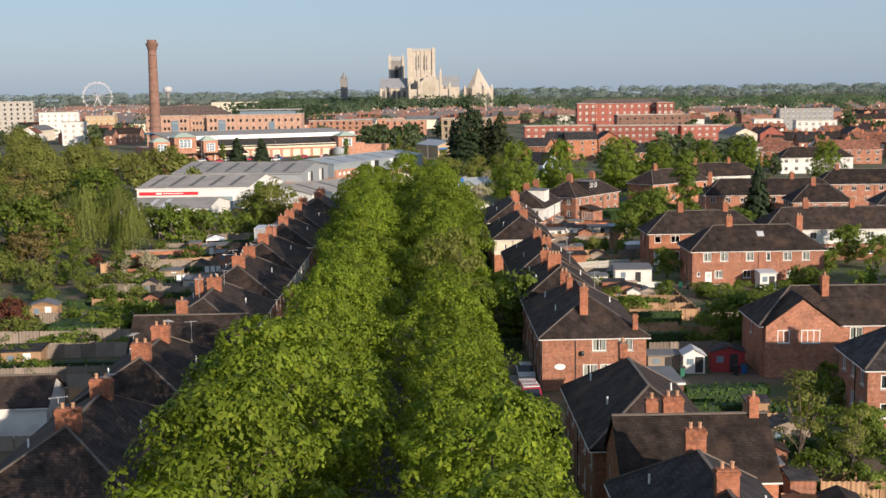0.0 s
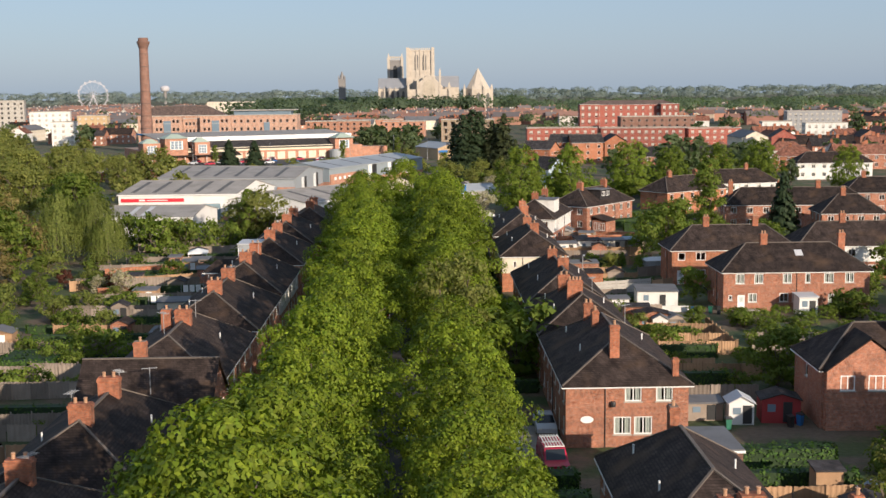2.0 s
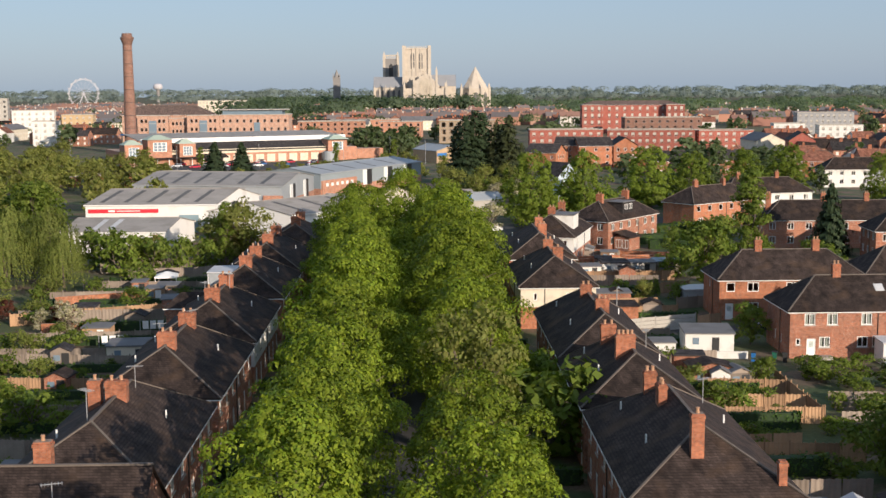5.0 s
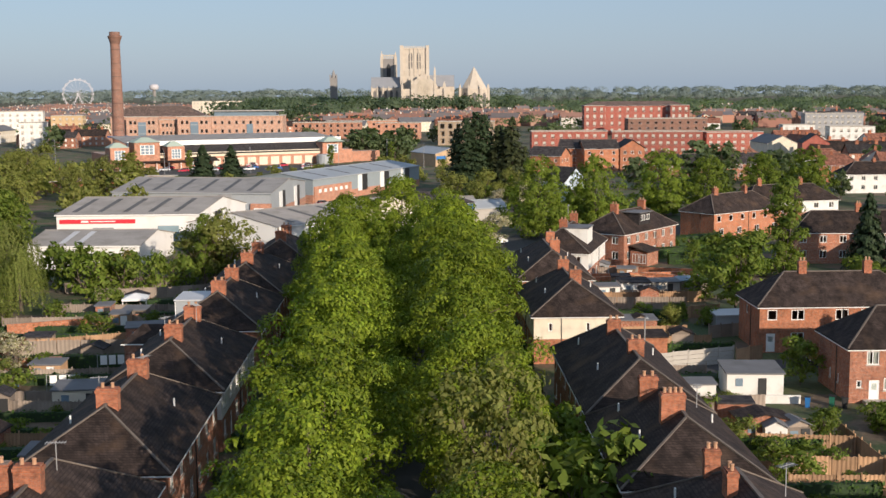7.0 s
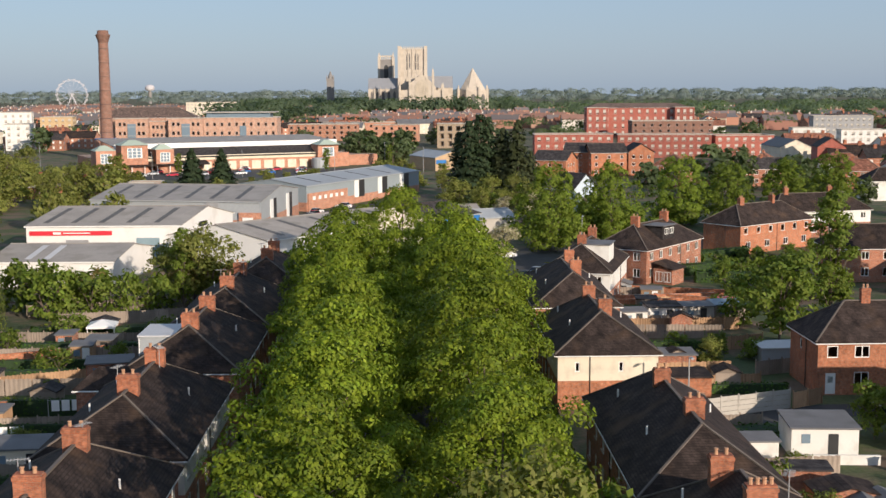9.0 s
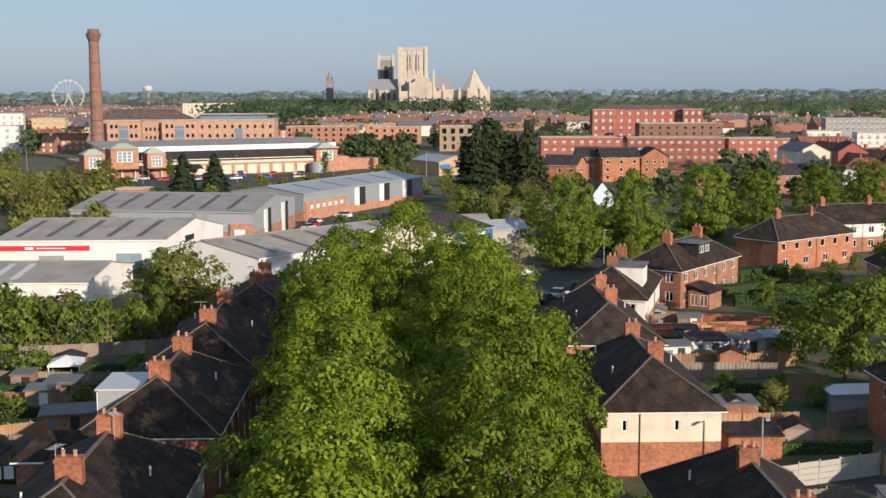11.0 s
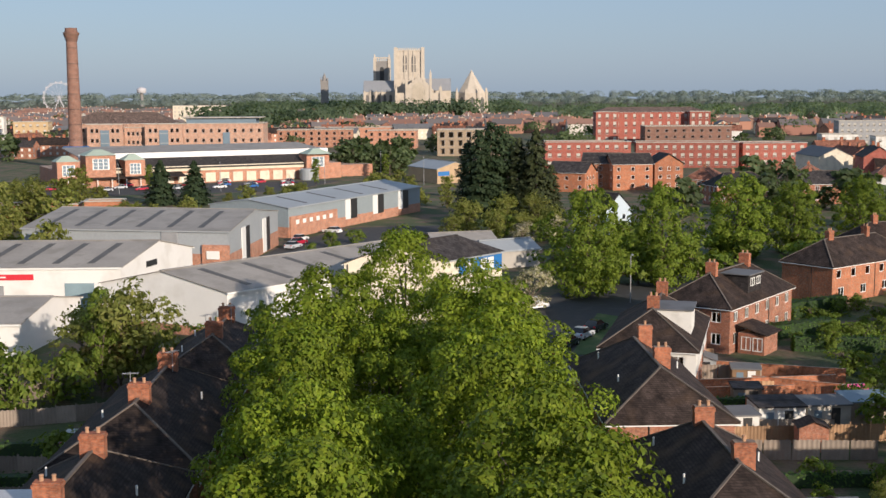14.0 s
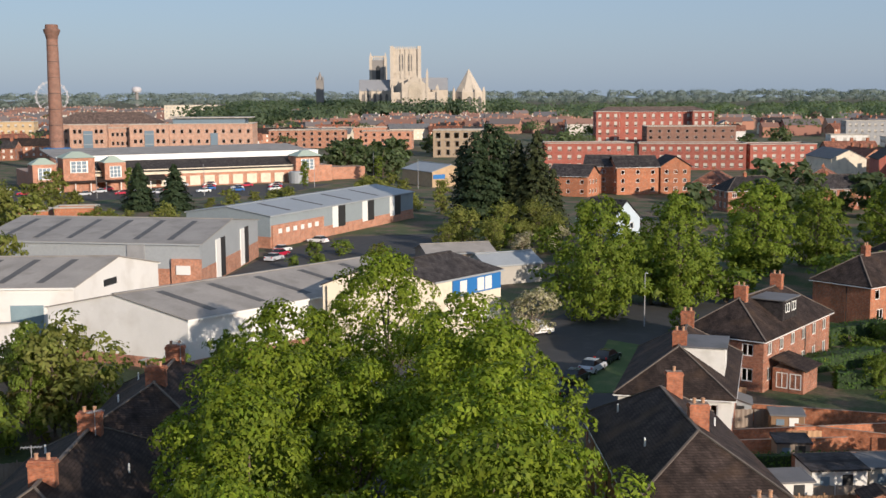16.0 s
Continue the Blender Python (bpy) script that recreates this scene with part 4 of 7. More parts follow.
e_house = turned_block(17.07, 241.5, -17, 9.2, 18, "house with white rendered walls and a white box dormer", [(4.6, 4.9, 1.2, 0.7, 9.8, 2), (4.6, 14.4, 1.2, 0.7, 9.8, 2)],
                       wall=BRICK, upper=RENDER_WHITE)
dormer = part("dormer", Geo().box(4.9, 8.4, 4.5, 9.4, 5.9, 8.45), RENDER_WHITE, e_house, "white box dormer")
part("roof", Geo().slab([(4.6, 4.3, 8.58), (8.6, 4.3, 8.58), (8.6, 9.6, 8.58), (4.6, 9.6, 8.58)], 0.12), LEAD, dormer)
f_house = turned_block(28.2, 266.8, -38, 8.8, 19.5, "red brick semi with grey flat-topped dormer in its hipped roof", [(4.4, 4.6, 1.3, 0.7, 9.9, 2), (4.4, 14.6, 1.3, 0.7, 9.9, 2)], wall=BRICK)
dormer = part("dormer", Geo().box(4.9, 8.2, 6.6, 10.6, 6.2, 8.3), SLATE, f_house, "grey tile-hung dormer")
part("roof", Geo().slab([(4.4, 6.3, 8.42), (8.5, 6.3, 8.42), (8.5, 10.9, 8.42), (4.4, 10.9, 8.42)], 0.12), LEAD, dormer)
fm, pm, sm, cm = window_meshes(1.3, 1.0, "")
for yy in (7.1, 8.9):
    wdw = part("window", fm, None, dormer, "", Matrix.Translation((8.32, yy, 6.95)) @ pose(0, 0, 0, 0, 0, 90))
    part("pane", pm, None, wdw)
annex = part("bay_annex", Geo().box(9.22, 12.4, 1.5, 5.5, 0, 2.4), BRICK, f_house)
part("roof", Geo().slab([(9.22, 1.2, 3.4), (12.8, 1.2, 2.45), (12.8, 5.8, 2.45), (9.22, 5.8, 3.4)], 0.12), TILE, annex)
fm, pm, sm, cm = window_meshes(1.2, 1.6, "")
for u in (9.6, 11.0):
    wdw = part("window", fm, None, annex, "", Matrix.Translation((u, 1.42, 0.4)))
    part("pane", pm, None, wdw)
g_house = turned_block(58.2, 293.3, 36, 20.8, 8.6, "red brick semi with brown hipped roof beyond a hedge", [(5.2, 4.3, 1.2, 0.7, 9.8, 2), (14.2, 4.3, 0.7, 1.0, 9.8, 2)], wall=BRICK_ORANGE,
                       openings={"S": spaced(20.8, 6, 1.1, UP, 1.25, 1.0) + spaced(20.8, 4, 1.4, LOW, 1.3, 1.5)})
# second rows on the right
gable_h = thing("house", pose(36.0, 115.8, 0, 0, 0, -2), "red brick house with front gable and dark tiled roof", "house", "brick houses along side streets")
walls(gable_h, 24, 8.6, 5.4, BRICK, {"S": [(1.4, 3.55, 1.25, 1.35), (3.8, 3.55, 1.9, 1.35), (8.9, 3.75, 1.3, 1.25), (12.4, 3.7, 1.3, 1.25), (16, 3.7, 1.3, 1.25), (2.0, 1.0, 1.9, 1.4), (8.0, 1.0, 1.3, 1.4)], "W": [(3.5, 3.6, 0.8, 1.1)]})
hip_roof(gable_h, 0, 24, 0, 8.6, 5.4, 3.2, TILE, "x", 0.35, True, True)
gb = Geo().face((0.3, -0.7, 5.3), (7.6, -0.7, 5.3), (3.95, -0.7, 8.0)).box(0.25, 7.65, -0.7, 0.05, 0, 5.3)
front_gable = part("front_gable", gb, BRICK, gable_h)
rg = Geo().slab([(3.95, -0.95, 8.25), (3.95, 4.6, 8.25), (0.0, 4.3, 5.3), (0.0, -0.95, 5.3)], 0.12).slab([(3.95, 4.6, 8.25), (3.95, -0.95, 8.25), (7.9, -0.95, 5.3), (7.9, 4.3, 5.3)], 0.12)
part("roof", rg, TILE, front_gable)
for u, ww in ((1.4, 1.25), (3.8, 1.9)):
    fm, pm, sm, cm = window_meshes(ww, 1.35, "")
    wdw = part("window", fm, None, front_gable, "", Matrix.Translation((u, -0.78, 3.55)))
    part("pane", pm, None, wdw); part("sill", sm, None, wdw)
chimney(gable_h, 7.2, 3.4, 0.7, 0.9, 6, 9.8, 1)
h2 = turned_block(41.2, 171.4, 0, 19.5, 8.8, "long red brick house row with hipped brown tile roof", [(6.4, 4.4, 0.9, 0.7, 9.9, 2), (17.0, 4.4, 0.9, 0.7, 9.9, 2)], wall=BRICK,
             openings={"S": [(1.6, 3.7, 1.2, 1.3), (4.1, 3.7, 1.2, 1.3), (7.9, 3.7, 1.2, 1.3), (10.9, 3.7, 0.7, 1.3), (13.4, 3.7, 1.3, 1.3), (16.2, 3.7, 1.2, 1.3), (0.7, 1.5, 0.5, 0.7), (1.9, 0.1, 1.0, 2.1, "d"), (3.3, 1.2, 1.2, 1.2), (7.5, 1.2, 1.2, 1.2), (9.2, 1.2, 1.2, 1.2), (14, 0.9, 1.6, 1.3)], "W": [(3.2, 1.3, 0.5, 1.0), (5.5, 1.3, 0.4, 0.9)], "E": [(3, 3.7, 1, 1.2)]})
part("skylight", Geo().slab([(10.2, 2.2, 7.16), (11.2, 2.2, 7.16), (11.2, 3.1, 7.78), (10.2, 3.1, 7.78)], 0.08), SHEET_LIGHT, h2)
part("doorstep", Geo().box(1.3, 4.6, -1.1, -0.01, 0, 0.35), CONCRETE, h2)
h3 = turned_block(38.9, 193.6, 0, 19.0, 8.6, "red brick house row with white windows and hipped roof", [(6.0, 4.3, 0.9, 0.7, 9.9, 2), (13.6, 4.3, 0.9, 0.7, 9.9, 2)], wall=BRICK_ORANGE,
             openings={"S": [(0.9, 3.7, 1.1, 1.2), (3.6, 3.7, 1.5, 1.2), (8.6, 3.7, 1.5, 1.2), (11.5, 3.7, 1.1, 1.2), (15.5, 3.7, 1.2, 1.2), (0.8, 0.1, 1.0, 2.1, "d"), (3.6, 0.9, 1.5, 1.4), (8.6, 0.9, 1.5, 1.4), (12.0, 0.1, 1.0, 2.1, "d")], "W": [(3, 3.6, .7, 1)]})
turned_block(59.0, 196.5, 0, 26, 8.6, "white rendered house row with brown tile roof", [(8.0, 4.3, 0.9, 0.7, 9.9, 2), (16, 4.3, 0.9, 0.7, 9.9, 2)], wall=BRICK, upper=RENDER_WHITE)
turned_block(64.0, 262.0, -3, 30, 8.8, "brick house row with plain brown tile roof", [(1.8, 4.4, 0.9, 0.7, 9.9, 2), (12.0, 4.4, 0.9, 0.7, 9.9, 2), (20, 4.4, 0.9, 0.7, 9.9, 2)])
turned_block(78.0, 243.5, -4, 12, 9, "dark brick house with box dormer and tiled roof", [(5.0, 4.4, 0.9, 0.7, 9.9, 2)], wall=BRICK)
turned_block(93.0, 236.0, -8, 18, 9, "brick house with slate roof and roof windows", [(5.0, 4.4, 0.9, 0.7, 9.9, 2), (14, 4.4, 0.9, 0.7, 9.9, 2)], wall=BRICK_ORANGE, roof=SLATE)
turned_block(39.6, 96.0, -4, 18, 9, "brick house with white dormer window and slate roof", [(9.0, 4.4, 0.9, 0.7, 9.9, 2)], wall=BRICK, roof=SLATE)
turned_block(71.0, 316.0, 14, 22, 8.6, "brick house row with dark roof behind trees", [(5.0, 4.3, 0.9, 0.7, 9.8, 2), (15.0, 4.3, 0.9, 0.7, 9.8, 2)], upper=RENDER_WHITE)
turned_block(98.0, 288.0, -6, 26, 8.8, "brick house row with tiled roof and skylights", [(5.0, 4.4, 0.9, 0.7, 9.9, 2), (18, 4.4, 0.9, 0.7, 9.9, 2)])
turned_block(66.0, 150.0, 0, 20, 8.6, "red brick house row with hipped roof", [(6.0, 4.3, 0.9, 0.7, 9.9, 2)])

# left-hand terrace
LEFT = [(66.0, 84.0, (71.0, 79.0)), (86.0, 104.2, (91.0, 98.2)), (113.6, 134.0, (124.9,)), (136.6, 156.2, (142.0, 151.0)), (158.4, 178.4, (164.6, 173.6)),
        (183.6, 203.0, (188.8, 198.0)), (204.6, 226.4, (210.8, 221.0)), (228.6, 246.0, (234.0, 241.6))]
for i, (y0, y1, ys) in enumerate(LEFT):
    bend = 0.0 if y0 < 220 else 1.6
    lb = street_block(-26.0 + bend, -15.9 + bend, y0, y1, "E", "brick terrace block with dark lichened tile roof in tree shade", [(-20.9 + bend, y, 1.5, 0.75, 9.7, 2) for y in ys] + ([(-22.6, 125.6, 0.9, 0.8, 9.6, 1)] if len(ys) == 1 else []),
                 upper=RENDER_WHITE if i in (4,) else None, roof=TILE, group="brick terrace opposite")
    if i != 5:
        aerial(lb, 4.4, (y1 - y0) * 0.3, 8.2, 2.2, 0.4 + i)
        aerial(lb, 5.6, (y1 - y0) * 0.72, 8.2, 1.8, 1.2 + i)
cross = thing("house", pose(-25.6, 104.9, 0), "brick terrace cross-wing with wide brown tile gable roof", "house", "brick terrace opposite")
walls(cross, 10.5, 8.0, 5.2, BRICK, {"E": spaced(8, 2, 1.1, UP, 1.2, 1.2) + spaced(8, 2, 1.4, LOW, 1.3, 1.0), "S": [(7.5, UP, 0.9, 1.1)]})
gable_walls(cross, 0, 10.5, 0, 8.0, 5.2, 3.4, BRICK, "x")
hip_roof(cross, 0, 10.5, 0, 8.0, 5.2, 3.4, TILE, "x", 0.2, False, False)
chimney(cross, 4.3, 4.6, 1.0, 0.7, 6, 9.9, 1)
aerial(cross, 5.8, 1.0, 6.4, 2.2, 0.3)
box_ext = thing("house_extension", pose(-25.3, 187.6, 0), "tall grey flat-roofed rear extension behind terrace", "house extension")
walls(box_ext, 3.9, 5.2, 7.7, METAL_GREY, {"S": [], "W": [(1.5, 3.6, 1.0, 1.1)]})
part("roof", Geo().slab([(-0.2, -0.2, 7.85), (4.0, -0.2, 7.85), (4.0, 5.4, 7.85), (-0.2, 5.4, 7.85)], 0.14), SHEET_LIGHT, box_ext)
part("downpipe", Geo().tube(-0.06, -0.06, [(0.05, 0.1), (0.05, 7.6)], 8), WHITE_PAINT, box_ext)
rear = thing("house_extension", pose(-28.8, 179.0, 0), "red brick rear extension with dark lean-to roof", "house extension")
walls(rear, 6.4, 4.3, 4.9, BRICK, {"S": [], "W": [(1.8, 1.0, 1.0, 1.2)]})
part("roof", Geo().slab([(-0.25, -0.25, 5.05), (6.4, -0.25, 5.05), (6.4, 2.15, 6.5), (1.4, 2.15, 6.5)], 0.14).slab([(1.4, 2.15, 6.5), (6.4, 2.15, 6.5), (6.4, 4.5, 5.05), (-0.25, 4.5, 5.05)], 0.14).slab([(-0.25, 4.5, 5.05), (-0.25, -0.25, 5.05), (1.4, 2.15, 6.5)], 0.14), TILE, rear)
part("gutter", Geo().beam((-0.3, -0.32, 4.9), (6.4, -0.32, 4.9), 0.1, 0.1), WHITE_PAINT, rear)
cottage = thing("house", pose(-37.5, 97.5, 0, 0, 0, 4), "low white outbuilding with brown tile roof", "outbuilding")
walls(cottage, 6.5, 7.0, 2.9, RENDER_WHITE, {"E": [(2.0, 0.9, 1.0, 1.0)]})
gable_walls(cottage, 0, 6.5, 0, 7.0, 2.9, 1.9, RENDER_WHITE, "x")
hip_roof(cottage, 0, 6.5, 0, 7.0, 2.9, 1.9, TILE, "x", 0.25, False, False)


# ---- avenue trees ----
protos = [tiered_tree("street_tree", 11 + i, 15.6, 5.5, 2.2, 235, 96, 0.215, LEAF_MAPLE, "tall leafy street tree with bright green summer crown") for i in range(4)]
left_row = [(-7, 36, 1), (-7.2, 50, 1.02), (-7.2, 63, 1.06), (-6.9, 76, 0.92), (-6.2, 88, 0.9), (-6, 101, 0.9), (-5.9, 114, 0.85), (-5.9, 127, 0.86), (-6, 140, 0.9), (-6, 153, 0.93), (-5.8, 165.5, 0.95), (-6.1, 178, 0.95), (-7.3, 191, 0.931), (-8.5, 204, 0.95), (-9.1, 216, 0.988), (-8.3, 227, 0.988), (-3.1, 214, 0.902), (-3.5, 196, 0.76)]
right_row = [(5.2, 40, 0.95), (5.2, 54, 0.92), (4.8, 68, 0.82), (4.2, 80, 0.75), (4.3, 92, 0.74), (4.1, 104, 0.77), (4.1, 116, 0.76), (4.5, 145, 0.86), (4.2, 158, 0.93), (4.1, 170, 1), (4.6, 182, 1.02), (3.7, 194, 0.997), (4.3, 206, 0.997), (4.3, 217, 1.01), (3.9, 228, 1.01), (-2.1, 247.5, 1.03)]
for i, pr in enumerate(protos):
    set_out(pr, (left_row + right_row)[i::4], "street trees along the avenue", lo=0.94, hi=1.06)
bpy.context.view_layer.update()
thin = broadleaf("street_tree", 31, 13.5, 4.6, 3.0, 190, 30, 0.28, LEAF_OLIVE, "thin olive-leaved street tree with bare twigs showing", clump=1.1, lobes=8, trunk=0.26)
set_out(thin, [(4.6, 131.0, 1.0)])


# ---- industrial units ----
def unit(label, o, a, b, eave, ridge, wall, roof=None, along="a", lights=(), light_mat=None, over=0.25, base=None, base_h=1.2):
    """A shed on the corner o and the ground vectors a and b, with a ridge along a or b; lights: shares of the ridge's length where rooflight strips lie."""
    u = thing("warehouse", pose(*o, 0), label, "warehouse", "industrial units")
    A, B = Vector((*a, 0)), Vector((*b, 0))
    if along == "b":
        ends, run = A, B
    else:
        ends, run = B, A
    Z = Vector((0, 0, 1))
    P = lambda r, e, z: run * r + ends * e + Z * z
    g = Geo()
    z0 = 0.0
    for e in (0, 1):
        g.face(P(0, e, z0), P(1, e, z0), P(1, e, eave), P(0, e, eave))
    for r in (0, 1):
        g.face(P(r, 0, z0), P(r, 1, z0), P(r, 1, eave), P(r, 0.5, ridge - 0.1), P(r, 0, eave))
    part("wall", g, wall, u)
    if base:
        k = Geo()
        for p, q in ((P(0, 0, 0), P(1, 0, 0)), (P(0, 1, 0), P(1, 1, 0)), (P(0, 0, 0), P(0, 1, 0)), (P(1, 0, 0), P(1, 1, 0))):
            k.beam(p + Z * base_h / 2, q + Z * base_h / 2, 0.12, base_h)
        part("plinth", k, base, u)
    eo, ro = over / ends.length, over / run.length
    drop = (ridge - eave) * 2 * eo
    t = Geo()
    t.slab([P(-ro, -eo, eave - drop), P(1 + ro, -eo, eave - drop), P(1 + ro, 0.5, ridge), P(-ro, 0.5, ridge)], 0.12)
    t.slab([P(1 + ro, 1 + eo, eave - drop), P(-ro, 1 + eo, eave - drop), P(-ro, 0.5, ridge), P(1 + ro, 0.5, ridge)], 0.12)
    part("roof", t, roof or SHEET, u)
    part("ridge_cap", Geo().beam(P(-ro, 0.5, ridge + 0.03), P(1 + ro, 0.5, ridge + 0.03), 0.5, 0.1), roof or SHEET, u)
    for e in (-eo, 1 + eo):
        part("gutter", Geo().beam(P(-ro, e, eave - drop - 0.15), P(1 + ro, e, eave - drop - 0.15), 0.2, 0.2), WHITE_PAINT if wall is METAL_WHITE else METAL_GREY, u)
    for r in lights:
        w = 0.5 / run.length
        for s0, s1 in ((0.06, 0.44), (0.94, 0.56)):
            zz = lambda s: eave + (ridge - eave) * (1 - abs(s - 0.5) * 2) + 0.03
            part("rooflight", Geo().slab([P(r - w, s0, zz(s0)), P(r + w, s0, zz(s0)), P(r + w, s1, zz(s1)), P(r - w, s1, zz(s1))], 0.02), light_mat or SHEET_DARK, u)
    return u


def on_wall(u, name, p, q, z0, z1, mat, proud=0.08, label=""):
    """A flat piece on a wall of the unit from p to q (ground points in the unit's own metres)."""
    P, Q = Vector((*p, 0)), Vector((*q, 0))
    return part(name, Geo().beam(P + Vector((0, 0, (z0 + z1) / 2)), Q + Vector((0, 0, (z0 + z1) / 2)), proud * 2, z1 - z0), mat, u, label)


ROLLER = material("blue_grey_roller_door", (0.22, 0.30, 0.33), rough=0.5, scale=2)
w1 = unit("low white shed with grey corrugated roof and pale rooflights", (-66.0, 264.4), (19.4, -0.4), (2.0, 18.6), 4.0, 5.6, METAL_WHITE, along="a", lights=(0.3, 0.45), light_mat=SHEET_LIGHT)
w2 = unit("white warehouse with a red sign band and grey roof", (-69.4, 294.4), (27.4, -0.2), (6.0, 22.0), 6.2, 8.6, METAL_WHITE, lights=(0.1, 0.28, 0.46, 0.64, 0.82), base=BRICK_FAR, base_h=0.9)
on_wall(w2, "sign", (0.6, -0.1), (15.2, -0.15), 4.4, 5.2, RED_SIGN, label="long red sign band")
on_wall(w2, "sign_lettering", (4.8, -0.2), (6.2, -0.21), 4.6, 5.0, WHITE_PAINT, 0.06)
on_wall(w2, "sign_lettering", (6.6, -0.2), (11.4, -0.21), 4.72, 4.9, WHITE_PAINT, 0.06)
on_wall(w2, "roller_door", (7.0, -0.12), (11.0, -0.13), 0.1, 3.6, GREY_PAINT)
on_wall(w2, "roller_door", (19.5, -0.15), (23.6, -0.18), 0.1, 3.9, ROLLER)
on_wall(w2, "gable_window", (29.3, 7.0), (30.2, 10.2), 5.0, 5.9, DARK_PAINT, 0.1)
w3 = unit("long white warehouse with weathered sheet roof and rooflights", (-24.1, 273.4), (27.0, 29.0), (-17.6, 8.8), 5.9, 8.0, METAL_WHITE, lights=(0.12, 0.3, 0.48, 0.66, 0.84), base=BRICK_FAR)
g1 = unit("grey clad industrial unit with shallow pitched roof and rooflights", (-69.5, 338.0), (37.2, -8.0), (4.4, 36.0), 7.0, 9.0, METAL_GREY, lights=(0.1, 0.25, 0.4, 0.55, 0.7, 0.85), light_mat=SHEET_DARK, base=BRICK_FAR, base_h=3.0)
on_wall(g1, "shutter_panel", (25.4, -5.55), (28.2, -6.15), 4.2, 6.8, GREY_PAINT, 0.12)
on_wall(g1, "office_front", (32.6, -7.2), (37.3, -8.2), 0.0, 4.6, BRICK_FAR, 0.3)
on_wall(g1, "company_sign", (33.4, -7.8), (35.6, -8.25), 2.2, 3.6, WHITE_PAINT, 0.12)
for k in (0.30, 0.72):
    on_wall(g1, "tall_door", (37.2 + 4.4 * k, -8.0 + 36 * k), (37.2 + 4.4 * (k + 0.08), -8.0 + 36 * (k + 0.08)), 0.2, 6.6, DARK_PAINT, 0.14)
    on_wall(g1, "white_door_leaf", (37.2 + 4.4 * (k - 0.07), -8.0 + 36 * (k - 0.07)), (37.2 + 4.4 * k, -8.0 + 36 * k), 0.2, 6.6, WHITE_PAINT, 0.16)
g2 = unit("long grey industrial unit with red brick base and tall dark doors", (-27.0, 378.0), (28.0, 55.0), (-18.0, 10.5), 6.4, 7.8, METAL_GREEN, roof=METAL_GREY, lights=(0.15, 0.35, 0.55, 0.75), base=BRICK_FAR, base_h=2.2)
on_wall(g2, "office_front", (0.3, 0.2), (9.0, 17.5), 0.0, 4.4, BRICK_FAR, 0.25)
for k in range(6):
    on_wall(g2, "office_window", (1.2 + 1.25 * k, 1.9 + 2.46 * k), (1.75 + 1.25 * k, 2.98 + 2.46 * k), 2.7, 3.6, WHITE_PAINT, 0.3)
for k in (0.42, 0.63, 0.84):
    on_wall(g2, "tall_door", (28 * k, 55 * k), (28 * (k + 0.05), 55 * (k + 0.05)), 1.6, 6.2, DARK_PAINT, 0.16)
    on_wall(g2, "white_door_leaf", (28 * (k - 0.035), 55 * (k - 0.035)), (28 * k, 55 * k), 1.6, 6.2, WHITE_PAINT, 0.18)
BLUE_PANEL = material("bright_blue_panel", (0.03, 0.16, 0.42), rough=0.5, vary=0.08)
bb = unit("cream community building with blue panels and grey roof", (2.8, 284.5), (8.6, 9.9), (-13.0, -1.2), 8.0, 10.3, RENDER_CREAM, roof=SLATE)
on_wall(bb, "blue_panel", (2.2, 2.53), (8.5, 9.78), 5.6, 7.6, BLUE_PANEL, 0.12)
for k in (0.36, 0.62, 0.74):
    on_wall(bb, "window", (8.6 * k, 9.9 * k), (8.6 * (k + 0.1), 9.9 * (k + 0.1)), 5.8, 7.4, CURTAIN, 0.16)
    on_wall(bb, "window", (8.6 * k, 9.9 * k), (8.6 * (k + 0.1), 9.9 * (k + 0.1)), 2.2, 3.8, CURTAIN, 0.1)
on_wall(bb, "downpipe", (-12.6, -1.35), (-12.48, -1.34), 0.2, 7.8, DARK_PAINT, 0.06)
canopy = unit("low grey roofed store behind a wall", (3.0, 352.0), (12.0, 3.0), (-2.0, 8.0), 2.2, 3.4, TIMBER_GREY)
back_wall = unit("low cream lean-to building beside a road", (12.0, 330.0), (9.0, 4.0), (-3.0, 7.0), 3.2, 4.6, CONCRETE, roof=METAL_GREY)
depot = unit("small yellow brick depot with grey gable roof", (-2.0, 545.0), (9.5, -20.0), (12.0, 8.0), 5.0, 7.0, material("buff_brick", (0.45, 0.32, 0.19), scale=4), roof=METAL_GREY, along="a")
on_wall(depot, "blue_sign", (9.7, -19.8), (13.5, -17.3), 2.6, 4.0, BLUE_PANEL, 0.2)


